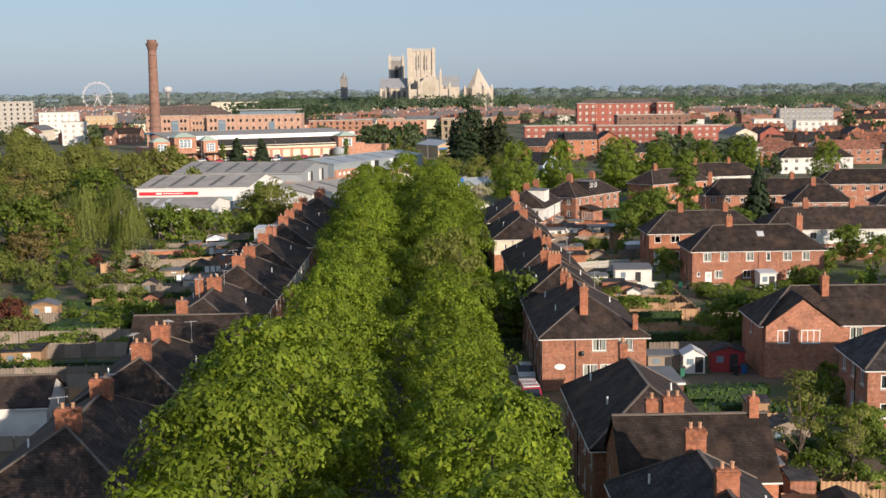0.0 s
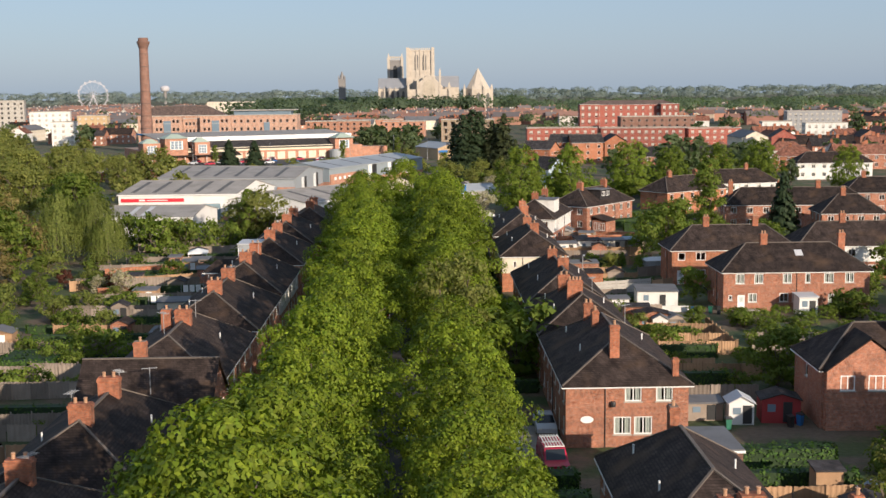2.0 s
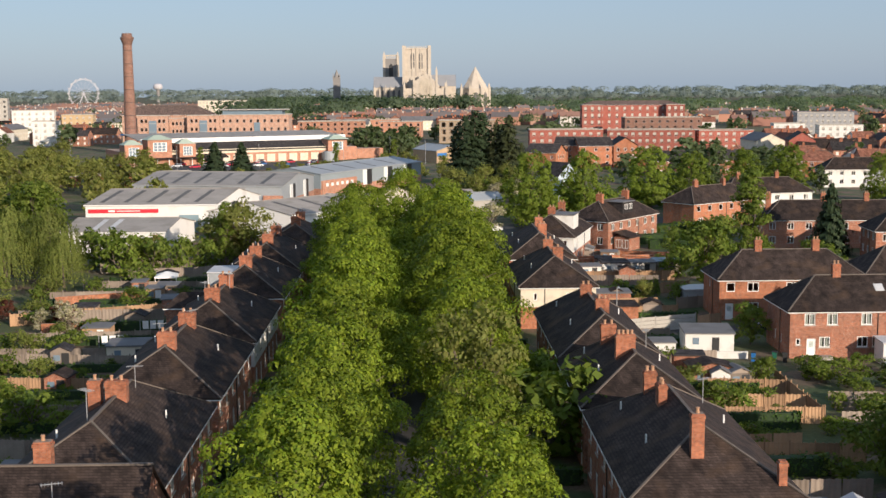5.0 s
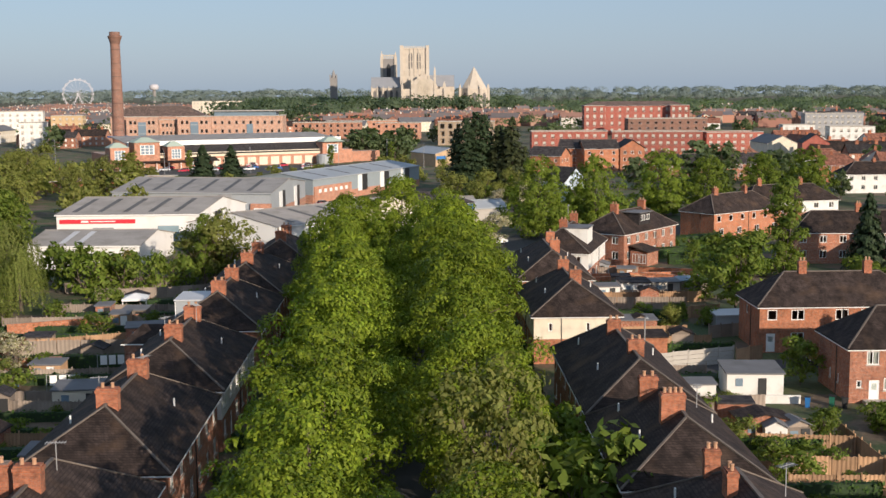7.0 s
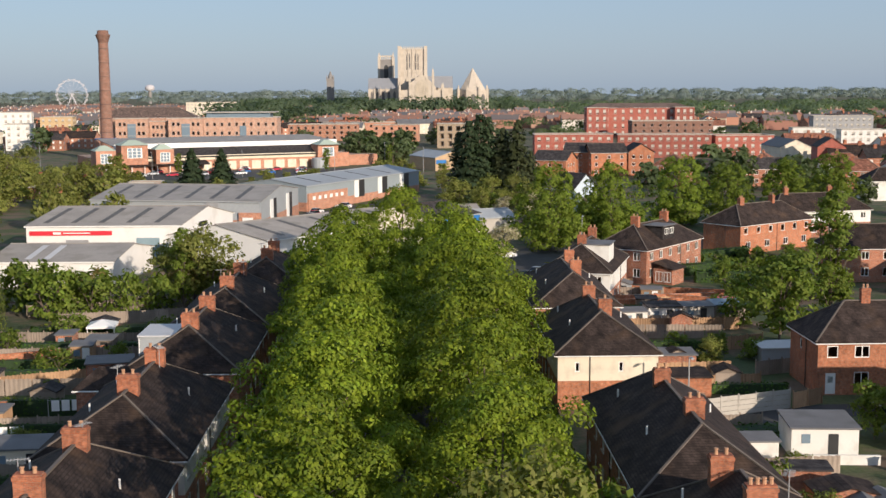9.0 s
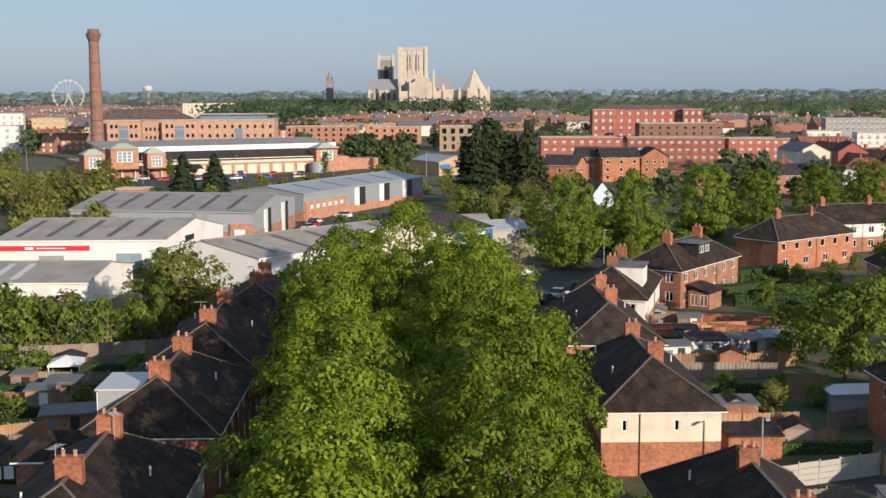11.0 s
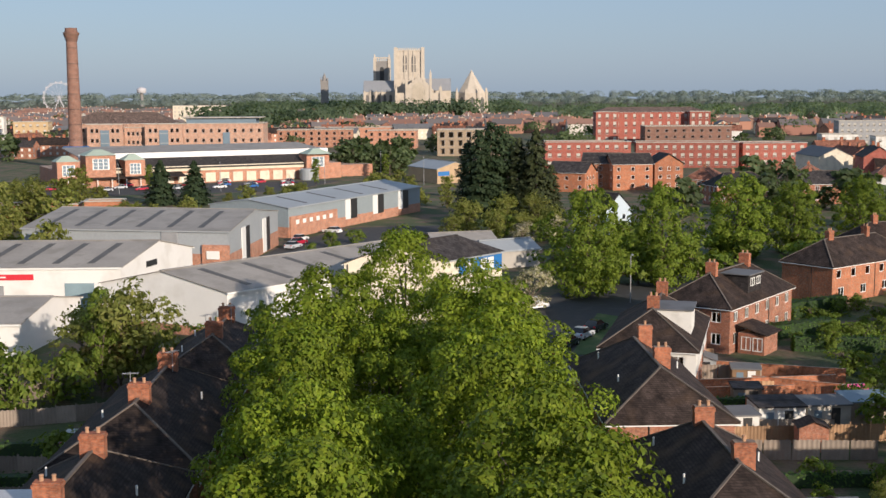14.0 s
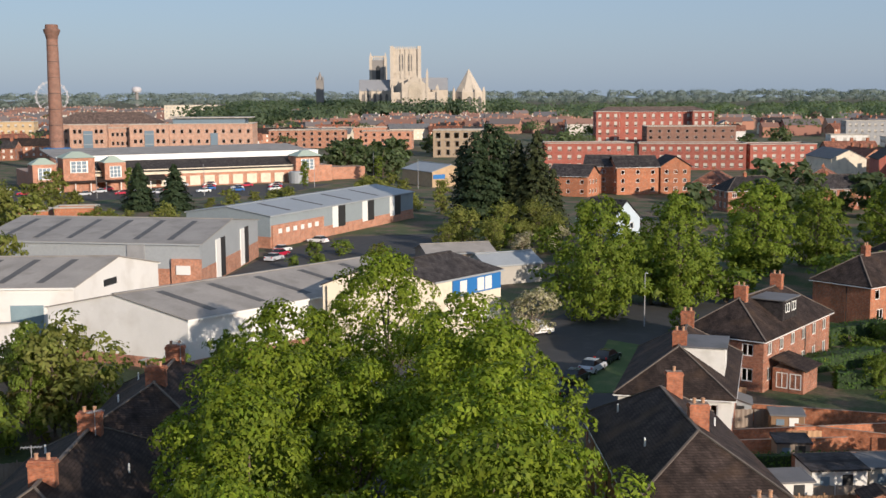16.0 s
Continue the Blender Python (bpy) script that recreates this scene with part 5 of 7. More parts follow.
# ---- large buildings beyond ----
def block(label, x, y, rot, w, d, floors, bays, wall, storey=3.2, roof="flat", roof_mat=None, rise=3.0, win=(1.5, 1.7), category="building", skip=(), style="big", depth_bays=3, first=0.9, curtains=0.35):
    b = thing("building", pose(x, y, 0, 0, 0, rot), label, category)
    H = floors * storey + 0.6
    op = {"S": [], "E": [], "W": []}
    for f in range(floors):
        op["S"] += spaced(w, bays, win[0], first + f * storey, win[1], 1.2)
        op["E"] += spaced(d, depth_bays, win[0], first + f * storey, win[1], 1.6)
        op["W"] += spaced(d, depth_bays, win[0], first + f * storey, win[1], 1.6)
    walls(b, w, d, H, wall, op, style=style, curtains=curtains)
    if roof == "flat":
        part("roof", Geo().slab([(0.3, 0.3, H - 0.3), (w - 0.3, 0.3, H - 0.3), (w - 0.3, d - 0.3, H - 0.3), (0.3, d - 0.3, H - 0.3)], 0.2), roof_mat or LEAD, b)
        c = Geo()
        for p, q in (((0, 0), (w, 0)), ((w, 0), (w, d)), ((w, d), (0, d)), ((0, d), (0, 0))):
            c.beam((*p, H + 0.1), (*q, H + 0.1), 0.5, 0.3)
        part("parapet", c, CONCRETE, b)
    else:
        hip_roof(b, 0, w, 0, d, H, rise, roof_mat or SLATE, None, 0.5, roof == "hip", roof == "hip")
        if roof == "gable":
            gable_walls(b, 0, w, 0, d, H, rise, wall, "x" if w > d else "y")
    return b


# supermarket
mk = thing("supermarket", pose(-113.0, 514.0, 0, 0, 0, 25.4), "red brick supermarket with long white roof and pale green pavilion roofs", "supermarket")
part("wall", Geo().box(0, 98, 4, 42, 0, 5.4), BRICK_FAR, mk)
part("cream_band", Geo().box(14, 86, 3.8, 4.0, 4.2, 5.9), RENDER_CREAM, mk)
part("lower_roof", Geo().slab([(10, 3.2, 5.4), (88, 3.2, 5.4), (88, 12, 8.6), (10, 12, 8.6)], 0.2), SLATE, mk, "dark sloping lower roof")
part("upper_roof", Geo().slab([(8, 12.4, 9.6), (96, 12.4, 9.6), (96, 44, 11.4), (8, 44, 11.4)], 0.3), SHEET, mk, "wide grey sheet roof")
part("roof_fascia", Geo().box(8, 96, 11.8, 12.3, 8.4, 10.3).box(95.5, 96, 12.3, 44, 8.4, 10.3), WHITE_PAINT, mk, "long white roof fascia")
part("canopy", Geo().slab([(1, -2.5, 3.0), (40, -2.5, 3.0), (40, 4, 4.2), (1, 4, 4.2)], 0.25), TILE, mk)
for k in range(9):
    part("canopy_post", Geo().tube(2 + 4.6 * k, -2.2, [(0.14, 0), (0.14, 2.8)], 6), WHITE_PAINT, mk)
for x0, w, hh in ((-1.0, 7.0, 8.6), (8.0, 9.5, 10.4), (20.5, 6.5, 8.6), (84.0, 8.5, 8.8)):
    tw = part("pavilion", Geo().box(x0, x0 + w, -0.5 if x0 < 50 else 1.5, 9, 0, hh), BRICK_FAR, mk)
    part("roof", Geo().tube(x0 + w / 2, 4.2, [(w * 0.78, hh), (w * 0.2, hh + 1.8)], 4, math.pi / 4), GREEN_COPPER, tw, "pale green pyramid roof")
    wn_ = part("window", Geo().box(x0 + w * 0.22, x0 + w * 0.78, -0.62 if x0 < 50 else 1.38, -0.5 if x0 < 50 else 1.5, hh - 4.6, hh - 1.0), WHITE_PAINT, tw)
    pw = Geo()
    for i in range(3):
        for j in range(3):
            a = x0 + w * (0.25 + 0.17 * i)
            pw.box(a, a + w * 0.14, -0.68 if x0 < 50 else 1.32, -0.63 if x0 < 50 else 1.37, hh - 4.4 + 1.15 * j, hh - 3.4 + 1.15 * j)
    part("panes", pw, METAL_BLUE, wn_)
for k in range(11):
    part("bay_panel", Geo().box(34 + 4.8 * k, 37.4 + 4.8 * k, 3.75, 3.9, 0.3, 3.4), RENDER_CREAM, mk)
part("tank", Geo().tube(84, -1, [(3.2, 0), (3.2, 3.6), (3.0, 3.9)], 16), METAL_GREY, mk)
for x0, w, d, h in ((-102.0, 20.0, 7.0, 3.6), (-80.0, 9.0, 6.0, 4.4), (-120.0, 14.0, 6.0, 3.2)):
    block("low orange brick outbuilding with dark flat roof", x0, 418.0, 6, w, d, 1, max(2, int(w / 5)), BRICK_ORANGE, h - 0.6, win=(0.9, 1.0), style="bare", category="outbuilding")
part("loading_bay", Geo().box(93, 112, 8, 24, 0, 4.2), BRICK_FAR, mk)

# brick offices behind it, with a set-back top storey
BRICK_TAN = brickwork("tan_red_brick", (0.50, 0.29, 0.20), (0.43, 0.24, 0.165), (0.44, 0.34, 0.27))
block("long tan brick office block with brown hipped roof", -150.0, 660.0, 0.5, 44.0, 18, 4, 11, BRICK_TAN, 4.2, "hip", TILE_BROWN, 4.6, (1.3, 1.7), style="bare")


def office_bay(x, w, label):
    """A projecting brick bay with a tall dark glazed strip between its windows."""
    o = thing("building", pose(x, 650.5, 0, 0, 0, 0.5), label, "building")
    side = w * 0.5 - 2.6
    ops = []
    for f in range(4):
        ops += [(u, 0.9 + 4.2 * f, 1.3, 1.7) for u in (side * 0.3, side * 0.72, w - side * 0.3 - 1.3, w - side * 0.72 - 1.3)]
    walls(o, w, 9.4, 17.0, BRICK_TAN, {"S": ops, "E": spaced(9.4, 2, 1.3, 13.5, 1.7, 1.6), "W": []}, style="bare")
    part("roof", Geo().slab([(0.2, 0.2, 16.8), (w - 0.2, 0.2, 16.8), (w - 0.2, 9.3, 16.8), (0.2, 9.3, 16.8)], 0.2), LEAD, o)
    part("parapet", Geo().box(-0.2, w + 0.2, -0.2, 0.25, 17.0, 17.4), CONCRETE, o)
    gl = part("glazed_strip", Geo().box(w / 2 - 1.9, w / 2 + 1.9, -0.25, -0.03, 1.0, 14.6), METAL_BLUE, o, "tall dark glazed strip")
    for z in (4.6, 8.8, 13.0):
        part("transom", Geo().box(w / 2 - 2.0, w / 2 + 2.0, -0.4, -0.26, z, z + 0.35), METAL_GREY, gl)
    for u in (-1.9, 0.0, 1.9):
        part("mullion", Geo().box(w / 2 + u - 0.1, w / 2 + u + 0.1, -0.38, -0.26, 1.0, 4.58), METAL_GREY, gl)


office_bay(-140.1, 15.2, "tan brick office bay with tall glazed strip")
block("lower tan brick office link between two bays", -124.8, 653.5, 0.5, 9.3, 7, 4, 4, BRICK_TAN, 3.75, "flat", None, 3, (1.1, 1.6), style="bare")
office_bay(-115.4, 16.2, "tan brick office bay with tall glazed strip")
ob = block("tan brick office block with glazed set-back top storey", -99.1, 651.0, 0.5, 34.4, 18, 4, 10, BRICK_TAN, 4.15, "flat", None, 3, (1.2, 1.6), style="bare")
part("top_storey", Geo().box(1, 31, 3, 15, 17.0, 19.4), METAL_BLUE, ob)
part("top_roof", Geo().slab([(-0.5, 1.5, 19.9), (33.8, 1.5, 19.9), (33.8, 16, 19.9), (-0.5, 16, 19.9)], 0.4), CONCRETE, ob)
part("glazed_strip", Geo().box(17.0, 20.0, -0.25, -0.03, 1.0, 13.4), METAL_BLUE, ob, "tall dark glazed strip")
block("low red brick workshop building", -75.0, 800.0, 2, 42, 16, 3, 10, BRICK_FAR, 3.0, style="bare")
block("red brick office with flat roof", -24.0, 780.0, -4, 26, 16, 3, 6, BRICK_FAR, 3.0, style="bare")
block("buff brick building with dark tall windows", 11.5, 700.0, -2, 30, 14, 3, 7, material("buff_brick_wall", (0.33, 0.25, 0.17), scale=3), 3.9, "flat", None, 3, (2.3, 2.7), style="bare")
block("long low red brick shed row", -90.0, 905.0, 1, 80, 16, 2, 14, BRICK_FAR, 3.6, style="bare")
# brick chimney stack
cs = thing("factory_chimney", pose(-134.6, 612.6, 0), "tall tapering red brick factory chimney with dark corbelled cap", "chimney")
part("shaft", Geo().tube(0, 0, [(3.3, 0), (2.75, 10), (2.4, 30), (2.1, 50.6)], 20), BRICK_OLD, cs)
part("cap", Geo().tube(0, 0, [(2.15, 50.58), (2.5, 52.0), (3.1, 53.6), (3.15, 54.2), (2.5, 54.3), (2.3, 55.9), (2.1, 55.95)], 20), BRICK_OLD, cs, "dark flared brick cap")
for z in (12, 18, 24, 30, 36, 42, 48):
    r = 2.75 - (z - 10) * 0.0165
    part("iron_band", Geo().tube(0, 0, [(r + 0.03, z), (r + 0.03, z + 0.16)], 20), DARK_PAINT, cs)
part("collar", Geo().tube(0, 0, [(3.6, 8.6), (5.2, 9.0), (5.2, 9.4), (3.5, 9.5)], 16), BLUE_PANEL, cs, "blue painted collar")
# red brick flats on the right
block("long red brick flats with flat pale roof edge", 52.0, 604.0, -2, 34, 14, 3, 9, BRICK_DEEP, 3.2)
block("long red brick flats with paired windows", 88.0, 603.0, -8, 40, 14, 3, 12, BRICK_DEEP, 3.1)
block("red brick flats wing with flat roof", 131.0, 604.0, 2, 26, 16, 3, 7, BRICK_DEEP, 2.9)
big = block("three storey red brick former workhouse with white windows and slate roof", 107.5, 830.0, 0, 64.0, 16, 4, 13, BRICK_DEEP, 4.4, "hip", TILE_BROWN, 2.6, (1.6, 2.8), curtains=0.9)
block("projecting end wing of the red brick former workhouse", 106.0, 824.0, 0, 13.0, 6, 4, 3, BRICK_DEEP, 4.4, "flat", None, 3, (1.7, 3.0), curtains=0.9, depth_bays=1)
block("projecting end wing of the red brick former workhouse", 160.5, 824.0, 0, 12.0, 6, 4, 3, BRICK_DEEP, 4.4, "flat", None, 3, (1.7, 3.0), curtains=0.9, depth_bays=1)
block("dark flat roofed block before the red building", 128.0, 790.0, 0, 48, 14, 3, 10, BRICK_OLD, 3.4, "flat", None, 3, (1.6, 1.4), curtains=0.0, style="bare")
block("white rendered flats with flat roofs", 186.0, 672.0, -6, 16, 10, 3, 4, RENDER_WHITE, 3.2)
block("white rendered flats with flat roofs", 206.0, 660.0, -6, 22, 10, 3, 6, RENDER_WHITE, 3.0)
block("pale grey flats with ribbon windows", 232.0, 780.0, -6, 34, 12, 4, 10, GREY_PAINT, 3.2)
block("white flats with balconies", -208.0, 700.0, 8, 13, 12, 4, 3, RENDER_WHITE, 3.2)
block("cream office slab with many windows", -200.0, 1150.0, 3, 44, 14, 6, 14, RENDER_CREAM, 3.2)
block("white apartment block with balconies", -262.0, 830.0, 12, 26, 14, 5, 6, RENDER_WHITE, 3.3)
block("grey modern office with large windows", -330.0, 900.0, 14, 40, 18, 7, 9, CONCRETE, 3.4, curtains=0.0, style="bare")
block("buff brick apartment block", -236.0, 850.0, 6, 20, 14, 4, 5, material("buff_wall", (0.50, 0.36, 0.2), scale=3), 3.3)
# orange brick houses
for i, (x, y, rot, w) in enumerate(((52.0, 500.0, -16, 11.5), (60.5, 493.0, 6, 12.5), (73.5, 494.0, 6, 9.0))):
    block("three storey orange brick town house with grey gable roof", x, y, rot, w, 10, 3, 3, BRICK_ORANGE, 2.5, "gable", SLATE, 3.0, (1.1, 1.2), "house", style="")
block("orange brick house with grey gable roof", 40.5, 492.0, -30, 12, 9, 2, 3, BRICK_ORANGE, 2.7, "gable", SLATE, 3.0, (1.1, 1.2), "house", style="")
for x, y, rot, w, d, mt, rf in ((79.0, 440.0, 10, 16, 9, BRICK, SLATE), (84.0, 462.0, 62, 14, 9, BRICK_ORANGE, TILE_RED), (96.0, 446.0, -4, 26, 9, BRICK, SLATE), (100.0, 472.0, 0, 14, 9, BRICK_ORANGE, TILE_RED),
                                (117.0, 470.0, 64, 12, 9, BRICK_ORANGE, TILE_RED), (124.0, 436.0, -20, 14, 9, BRICK_ORANGE, TILE_RED), (132.0, 470.0, -12, 14, 9, RENDER_WHITE, TILE_RED), (120.0, 395.0, 0, 24, 9, RENDER_WHITE, TILE), (150.0, 440.0, -6, 20, 9, BRICK, TILE_RED)):
    turned_block(x, y, rot, w, d, "brick house with %s gable roof among trees" % ("red tile" if rf is TILE_RED else "dark slate"), [(w * 0.4, d * 0.5, 0.8, 0.7, 9.4, 2)], wall=mt, roof=rf, group="houses beyond the trees")
PALE_BLUE = material("pale_blue_render", (0.48, 0.56, 0.62), scale=2, vary=0.08)
bh = thing("house", pose(38.6, 372.0, 0, 0, 0, 38), "pale blue rendered gable house between trees", "house")
walls(bh, 8.0, 9.0, 5.6, PALE_BLUE, {"S": [(1.2, 3.6, 1.0, 1.2), (5.2, 3.6, 1.0, 1.2), (1.2, 1.0, 1.2, 1.2)], "W": spaced(9, 2, 1.0, 3.6, 1.2)})
gable_walls(bh, 0, 8, 0, 9, 5.6, 3.6, PALE_BLUE, "y")
hip_roof(bh, 0, 8, 0, 9, 5.6, 3.6, SLATE, "y", 0.3, False, False)


# ---- the cathedral ----
mn = thing("cathedral", pose(0, 1475, 0), "pale limestone gothic cathedral with square central tower", "cathedral")


def gothic(bm, x, y, z0, w, h):
    """A pointed window, dark, set just proud of a wall that faces the street."""
    pts = [(x - w / 2, z0), (x + w / 2, z0), (x + w / 2, z0 + h * 0.78), (x + w * 0.3, z0 + h * 0.92), (x, z0 + h), (x - w * 0.3, z0 + h * 0.92), (x - w / 2, z0 + h * 0.78)]
    bm.face(*[(a, y, b) for a, b in pts])


def pinnacle(bm, x, y, z0, z1, r=0.9):
    bm.box(x - r, x + r, y - r, y + r, z0, z1 - r * 4)
    bm.tube(x, y, [(r * 1.3, z1 - r * 4), (0.05, z1)], 4, math.pi / 4)


tower = part("central_tower", Geo().box(-16.4, 13.2, -15, 15, 0, 75.6), STONE, mn)
tb = Geo()
for x in (-16.4, 13.2):
    for y in (-15, 15):
        tb.box(x - 1.9, x + 1.9, y - 1.9, y + 1.9, 0, 78.6)
for x in (-6.5, -1.6, 3.3):
    tb.box(x - 0.7, x + 0.7, -15.8, -15.0, 44, 76)
tb.box(-16.4, 13.2, -15.6, -15.02, 74.4, 75.8).box(-16.4, 13.2, -15.6, -15.02, 49.0, 50.0)
part("buttress", tb, STONE, tower)
bt = Geo()
for i in range(12):
    bt.box(-14.4 + 2.3 * i, -13.2 + 2.3 * i, -15.1, -14.1, 75.6, 78.0)
part("battlements", bt, STONE, tower)
for x in (-6.3, 3.1):
    gw = Geo(); gothic(gw, x, -15.1, 52, 4.6, 19.5)
    win = part("belfry_window", gw, STONE_DARK, tower)
    part("mullion", Geo().box(x - 0.3, x + 0.3, -15.5, -15.12, 52, 70).box(x - 2.3, x + 2.3, -15.5, -15.12, 60, 60.7), STONE, win)
choir = part("choir", Geo().box(-4, 20, -72, -16, 0, 37), STONE, mn)
part("roof", Geo().slab([(8, -72, 47), (8, -16, 47), (-4, -16, 37), (-4, -72, 37)], 0.3).slab([(8, -16, 47), (8, -72, 47), (20, -72, 37), (20, -16, 37)], 0.3), LEAD_PALE, choir)
part("gable", Geo().face((-4, -72.05, 37), (20, -72.05, 37), (8, -72.05, 47)), STONE, choir)
gw = Geo(); gothic(gw, 8, -72.2, 10, 14.5, 31)
ew = part("east_window", gw, material("leaded_window_stone", (0.46, 0.40, 0.31), scale=0.8, vary=0.3, fine=0.3), choir)
mu = Geo()
for i in range(-4, 5):
    mu.box(8 + i * 1.6 - 0.2, 8 + i * 1.6 + 0.2, -72.6, -72.22, 10, 33)
part("mullion", mu, STONE, ew)
part("aisle", Geo().box(-15, -4.02, -70, -16, 0, 27).box(20.02, 31, -70, -16, 0, 27), STONE, mn)
def spire(parent, x, y, z0, z1, r=0.9):
    g = Geo(); pinnacle(g, x, y, z0, z1, r)
    return part("pinnacle", g, STONE, parent)


for x, z in ((-4.6, 54), (20.6, 54), (-15.4, 38), (31.4, 38), (2, 48), (14, 48)):
    spire(mn, x, -71.5, 0 if abs(x - 8) > 10 else 40, z, 1.2)
for i in range(5):
    for x in (-15.2, 31.2):
        spire(mn, x, -60 + 10 * i, 20, 36, 0.9)
for i in range(4):
    for x in (-5, 21):
        spire(mn, x, -58 + 12 * i, 30, 44, 0.8)
for x in (-9.5, 25.5):
    gw = Geo(); gothic(gw, x, -70.2, 8, 5, 15)
    part("aisle_window", gw, STONE_DARK, mn)
south = part("south_transept", Geo().box(-52, -16.5, -14, 12, 0, 31), STONE, mn)
part("roof", Geo().slab([(-52, -1, 43), (-16.5, -1, 43), (-16.5, -14.5, 31), (-52, -14.5, 31)], 0.4).slab([(-16.5, -1, 43), (-52, -1, 43), (-52, 12.5, 31), (-16.5, 12.5, 31)], 0.4), LEAD_PALE, south)
part("gable", Geo().face((-52.1, -14, 31), (-52.1, 12, 31), (-52.1, -1, 43)), STONE, south)
pz = Geo()
for i in range(6):
    pinnacle(pz, -51 + 6.4 * i, -14.6, 0, 33, 0.9)
part("buttress", pz, STONE, south)
for i in range(5):
    gw = Geo(); gothic(gw, -47.8 + 6.4 * i, -14.2, 16, 3, 12)
    part("window", gw, STONE_DARK, south)
north = part("north_transept", Geo().box(13.4, 44, -12, 12, 0, 32), STONE, mn)
part("roof", Geo().slab([(13.4, 0, 45), (44, 0, 45), (44, -12.5, 32), (13.4, -12.5, 32)], 0.4).slab([(44, 0, 45), (13.4, 0, 45), (13.4, 12.5, 32), (44, 12.5, 32)], 0.4), LEAD_PALE, north)
part("gable", Geo().face((44.1, -12, 32), (44.1, 12, 32), (44.1, 0, 45.5)), STONE, north)
ch = part("chapter_house", Geo().tube(66.6, -12, [(17, 0), (17, 29)], 8, math.pi / 8), STONE, mn)
part("roof", Geo().tube(66.6, -12, [(15.6, 29), (0.2, 54)], 8, math.pi / 8), STONE, ch, "tall pale octagonal spire roof")
cb = Geo()
for i in range(8):
    a = math.pi / 8 + i * math.pi / 4
    pinnacle(cb, 66.6 + 17.6 * math.cos(a), -12 + 17.6 * math.sin(a), 0, 35, 1.3)
part("buttress", cb, STONE, ch)
for i, a in enumerate((-math.pi / 2, -math.pi / 4, -3 * math.pi / 4)):
    r = 17 * math.cos(math.pi / 8) + 0.1
    m = Matrix.Translation((66.6 + r * math.cos(a), -12 + r * math.sin(a), 0)) @ pose(0, 0, 0, 0, 0, math.degrees(a) + 90)
    gw = Geo(); gothic(gw, 0, 0, 8, 6, 17)
    part("window", gw, STONE_DARK, ch, "", m)
# The west tower's shade is put into its stone, greyer than the rest.
wt = part("west_tower", Geo().box(-42, -25, 78, 95, 0, 66), STONE_GREY, mn, "shaded west tower with battlements")
wb = Geo()
for x in (-42, -25):
    for y in (78, 95):
        spire(wt, x, y, 0, 75, 1.5)
for i in range(6):
    wb.box(-40.6 + 2.6 * i, -39.2 + 2.6 * i, 77.6, 78.6, 66, 71)
wb.box(-41, -26, 77.7, 78.5, 69.4, 70.6)
part("parapet", wb, STONE, wt)
gw = Geo(); gothic(gw, -33.5, 77.6, 44, 5, 16)
part("belfry_window", gw, DARK_PAINT, wt)

for x in (-9.8, 25.8):
    for i in range(3):
        part("flying_buttress", Geo().beam((x, -62 + 18 * i, 27.5), (-4.2 if x < 0 else 20.2, -62 + 18 * i, 36), 1.0, 1.6), STONE, mn)
for x in (-14.8, 20.1):
    part("aisle_parapet", Geo().box(x, x + 10.7, -70.6, -70.05, 22, 29.5), STONE, mn)

# far landmarks
ft = thing("church_tower", pose(-104, 1600, 0), "dark square church tower with spirelet", "tower")
tt = Geo().box(-4.4, 4.4, -4.4, 4.4, 0, 44)
for x in (-4, 4):
    pinnacle(tt, x, -4, 40, 49, 0.7)
tt.tube(0, 0, [(3.4, 44), (2.4, 48), (0.1, 54)], 8)
part("tower", tt, STONE_GREY, ft)
PALE_STEEL = material("pale_painted_steel", (0.50, 0.48, 0.49), rough=0.6, vary=0.1)
fw = thing("ferris_wheel", pose(-508, 1900, 0, 0, 0, 12), "white ferris wheel far over the roofs", "ferris wheel")
rim, sp = Geo(), Geo()
for i in range(36):
    a, b = 2 * math.pi * i / 36, 2 * math.pi * (i + 1) / 36
    for r in (22, 20.6):
        rim.beam((r * math.cos(a), 0, 25 + r * math.sin(a)), (r * math.cos(b), 0, 25 + r * math.sin(b)), 0.7, 0.6)
    if i % 2 == 0:
        sp.beam((0, 0, 25), (21 * math.cos(a), 0, 25 + 21 * math.sin(a)), 0.3, 0.3)
        part("gondola", Geo().box(22.6 * math.cos(a) - 0.9, 22.6 * math.cos(a) + 0.9, -0.9, 0.9, 24 + 22.6 * math.sin(a), 26 + 22.6 * math.sin(a)), PALE_STEEL, fw)
part("rim", rim, PALE_STEEL, fw)
part("spokes", sp, PALE_STEEL, fw)
for s in (-1, 1):
    part("leg", Geo().beam((s * 10, 0, 0), (0, 0, 25), 1.0, 1.0), PALE_STEEL, fw)
dome = thing("water_tower", pose(-630, 3000, 0), "white round water tower on the skyline", "water tower")
part("tank", Geo().tube(0, 0, [(9, 31), (11, 34), (11.5, 39), (9, 43), (3, 45)], 16), PALE_STEEL, dome)
part("stem", Geo().tube(0, 0, [(4, 0), (4, 31.5)], 12), STONE_GREY, dome)

# ---- the town between ----
town = random.Random(21)


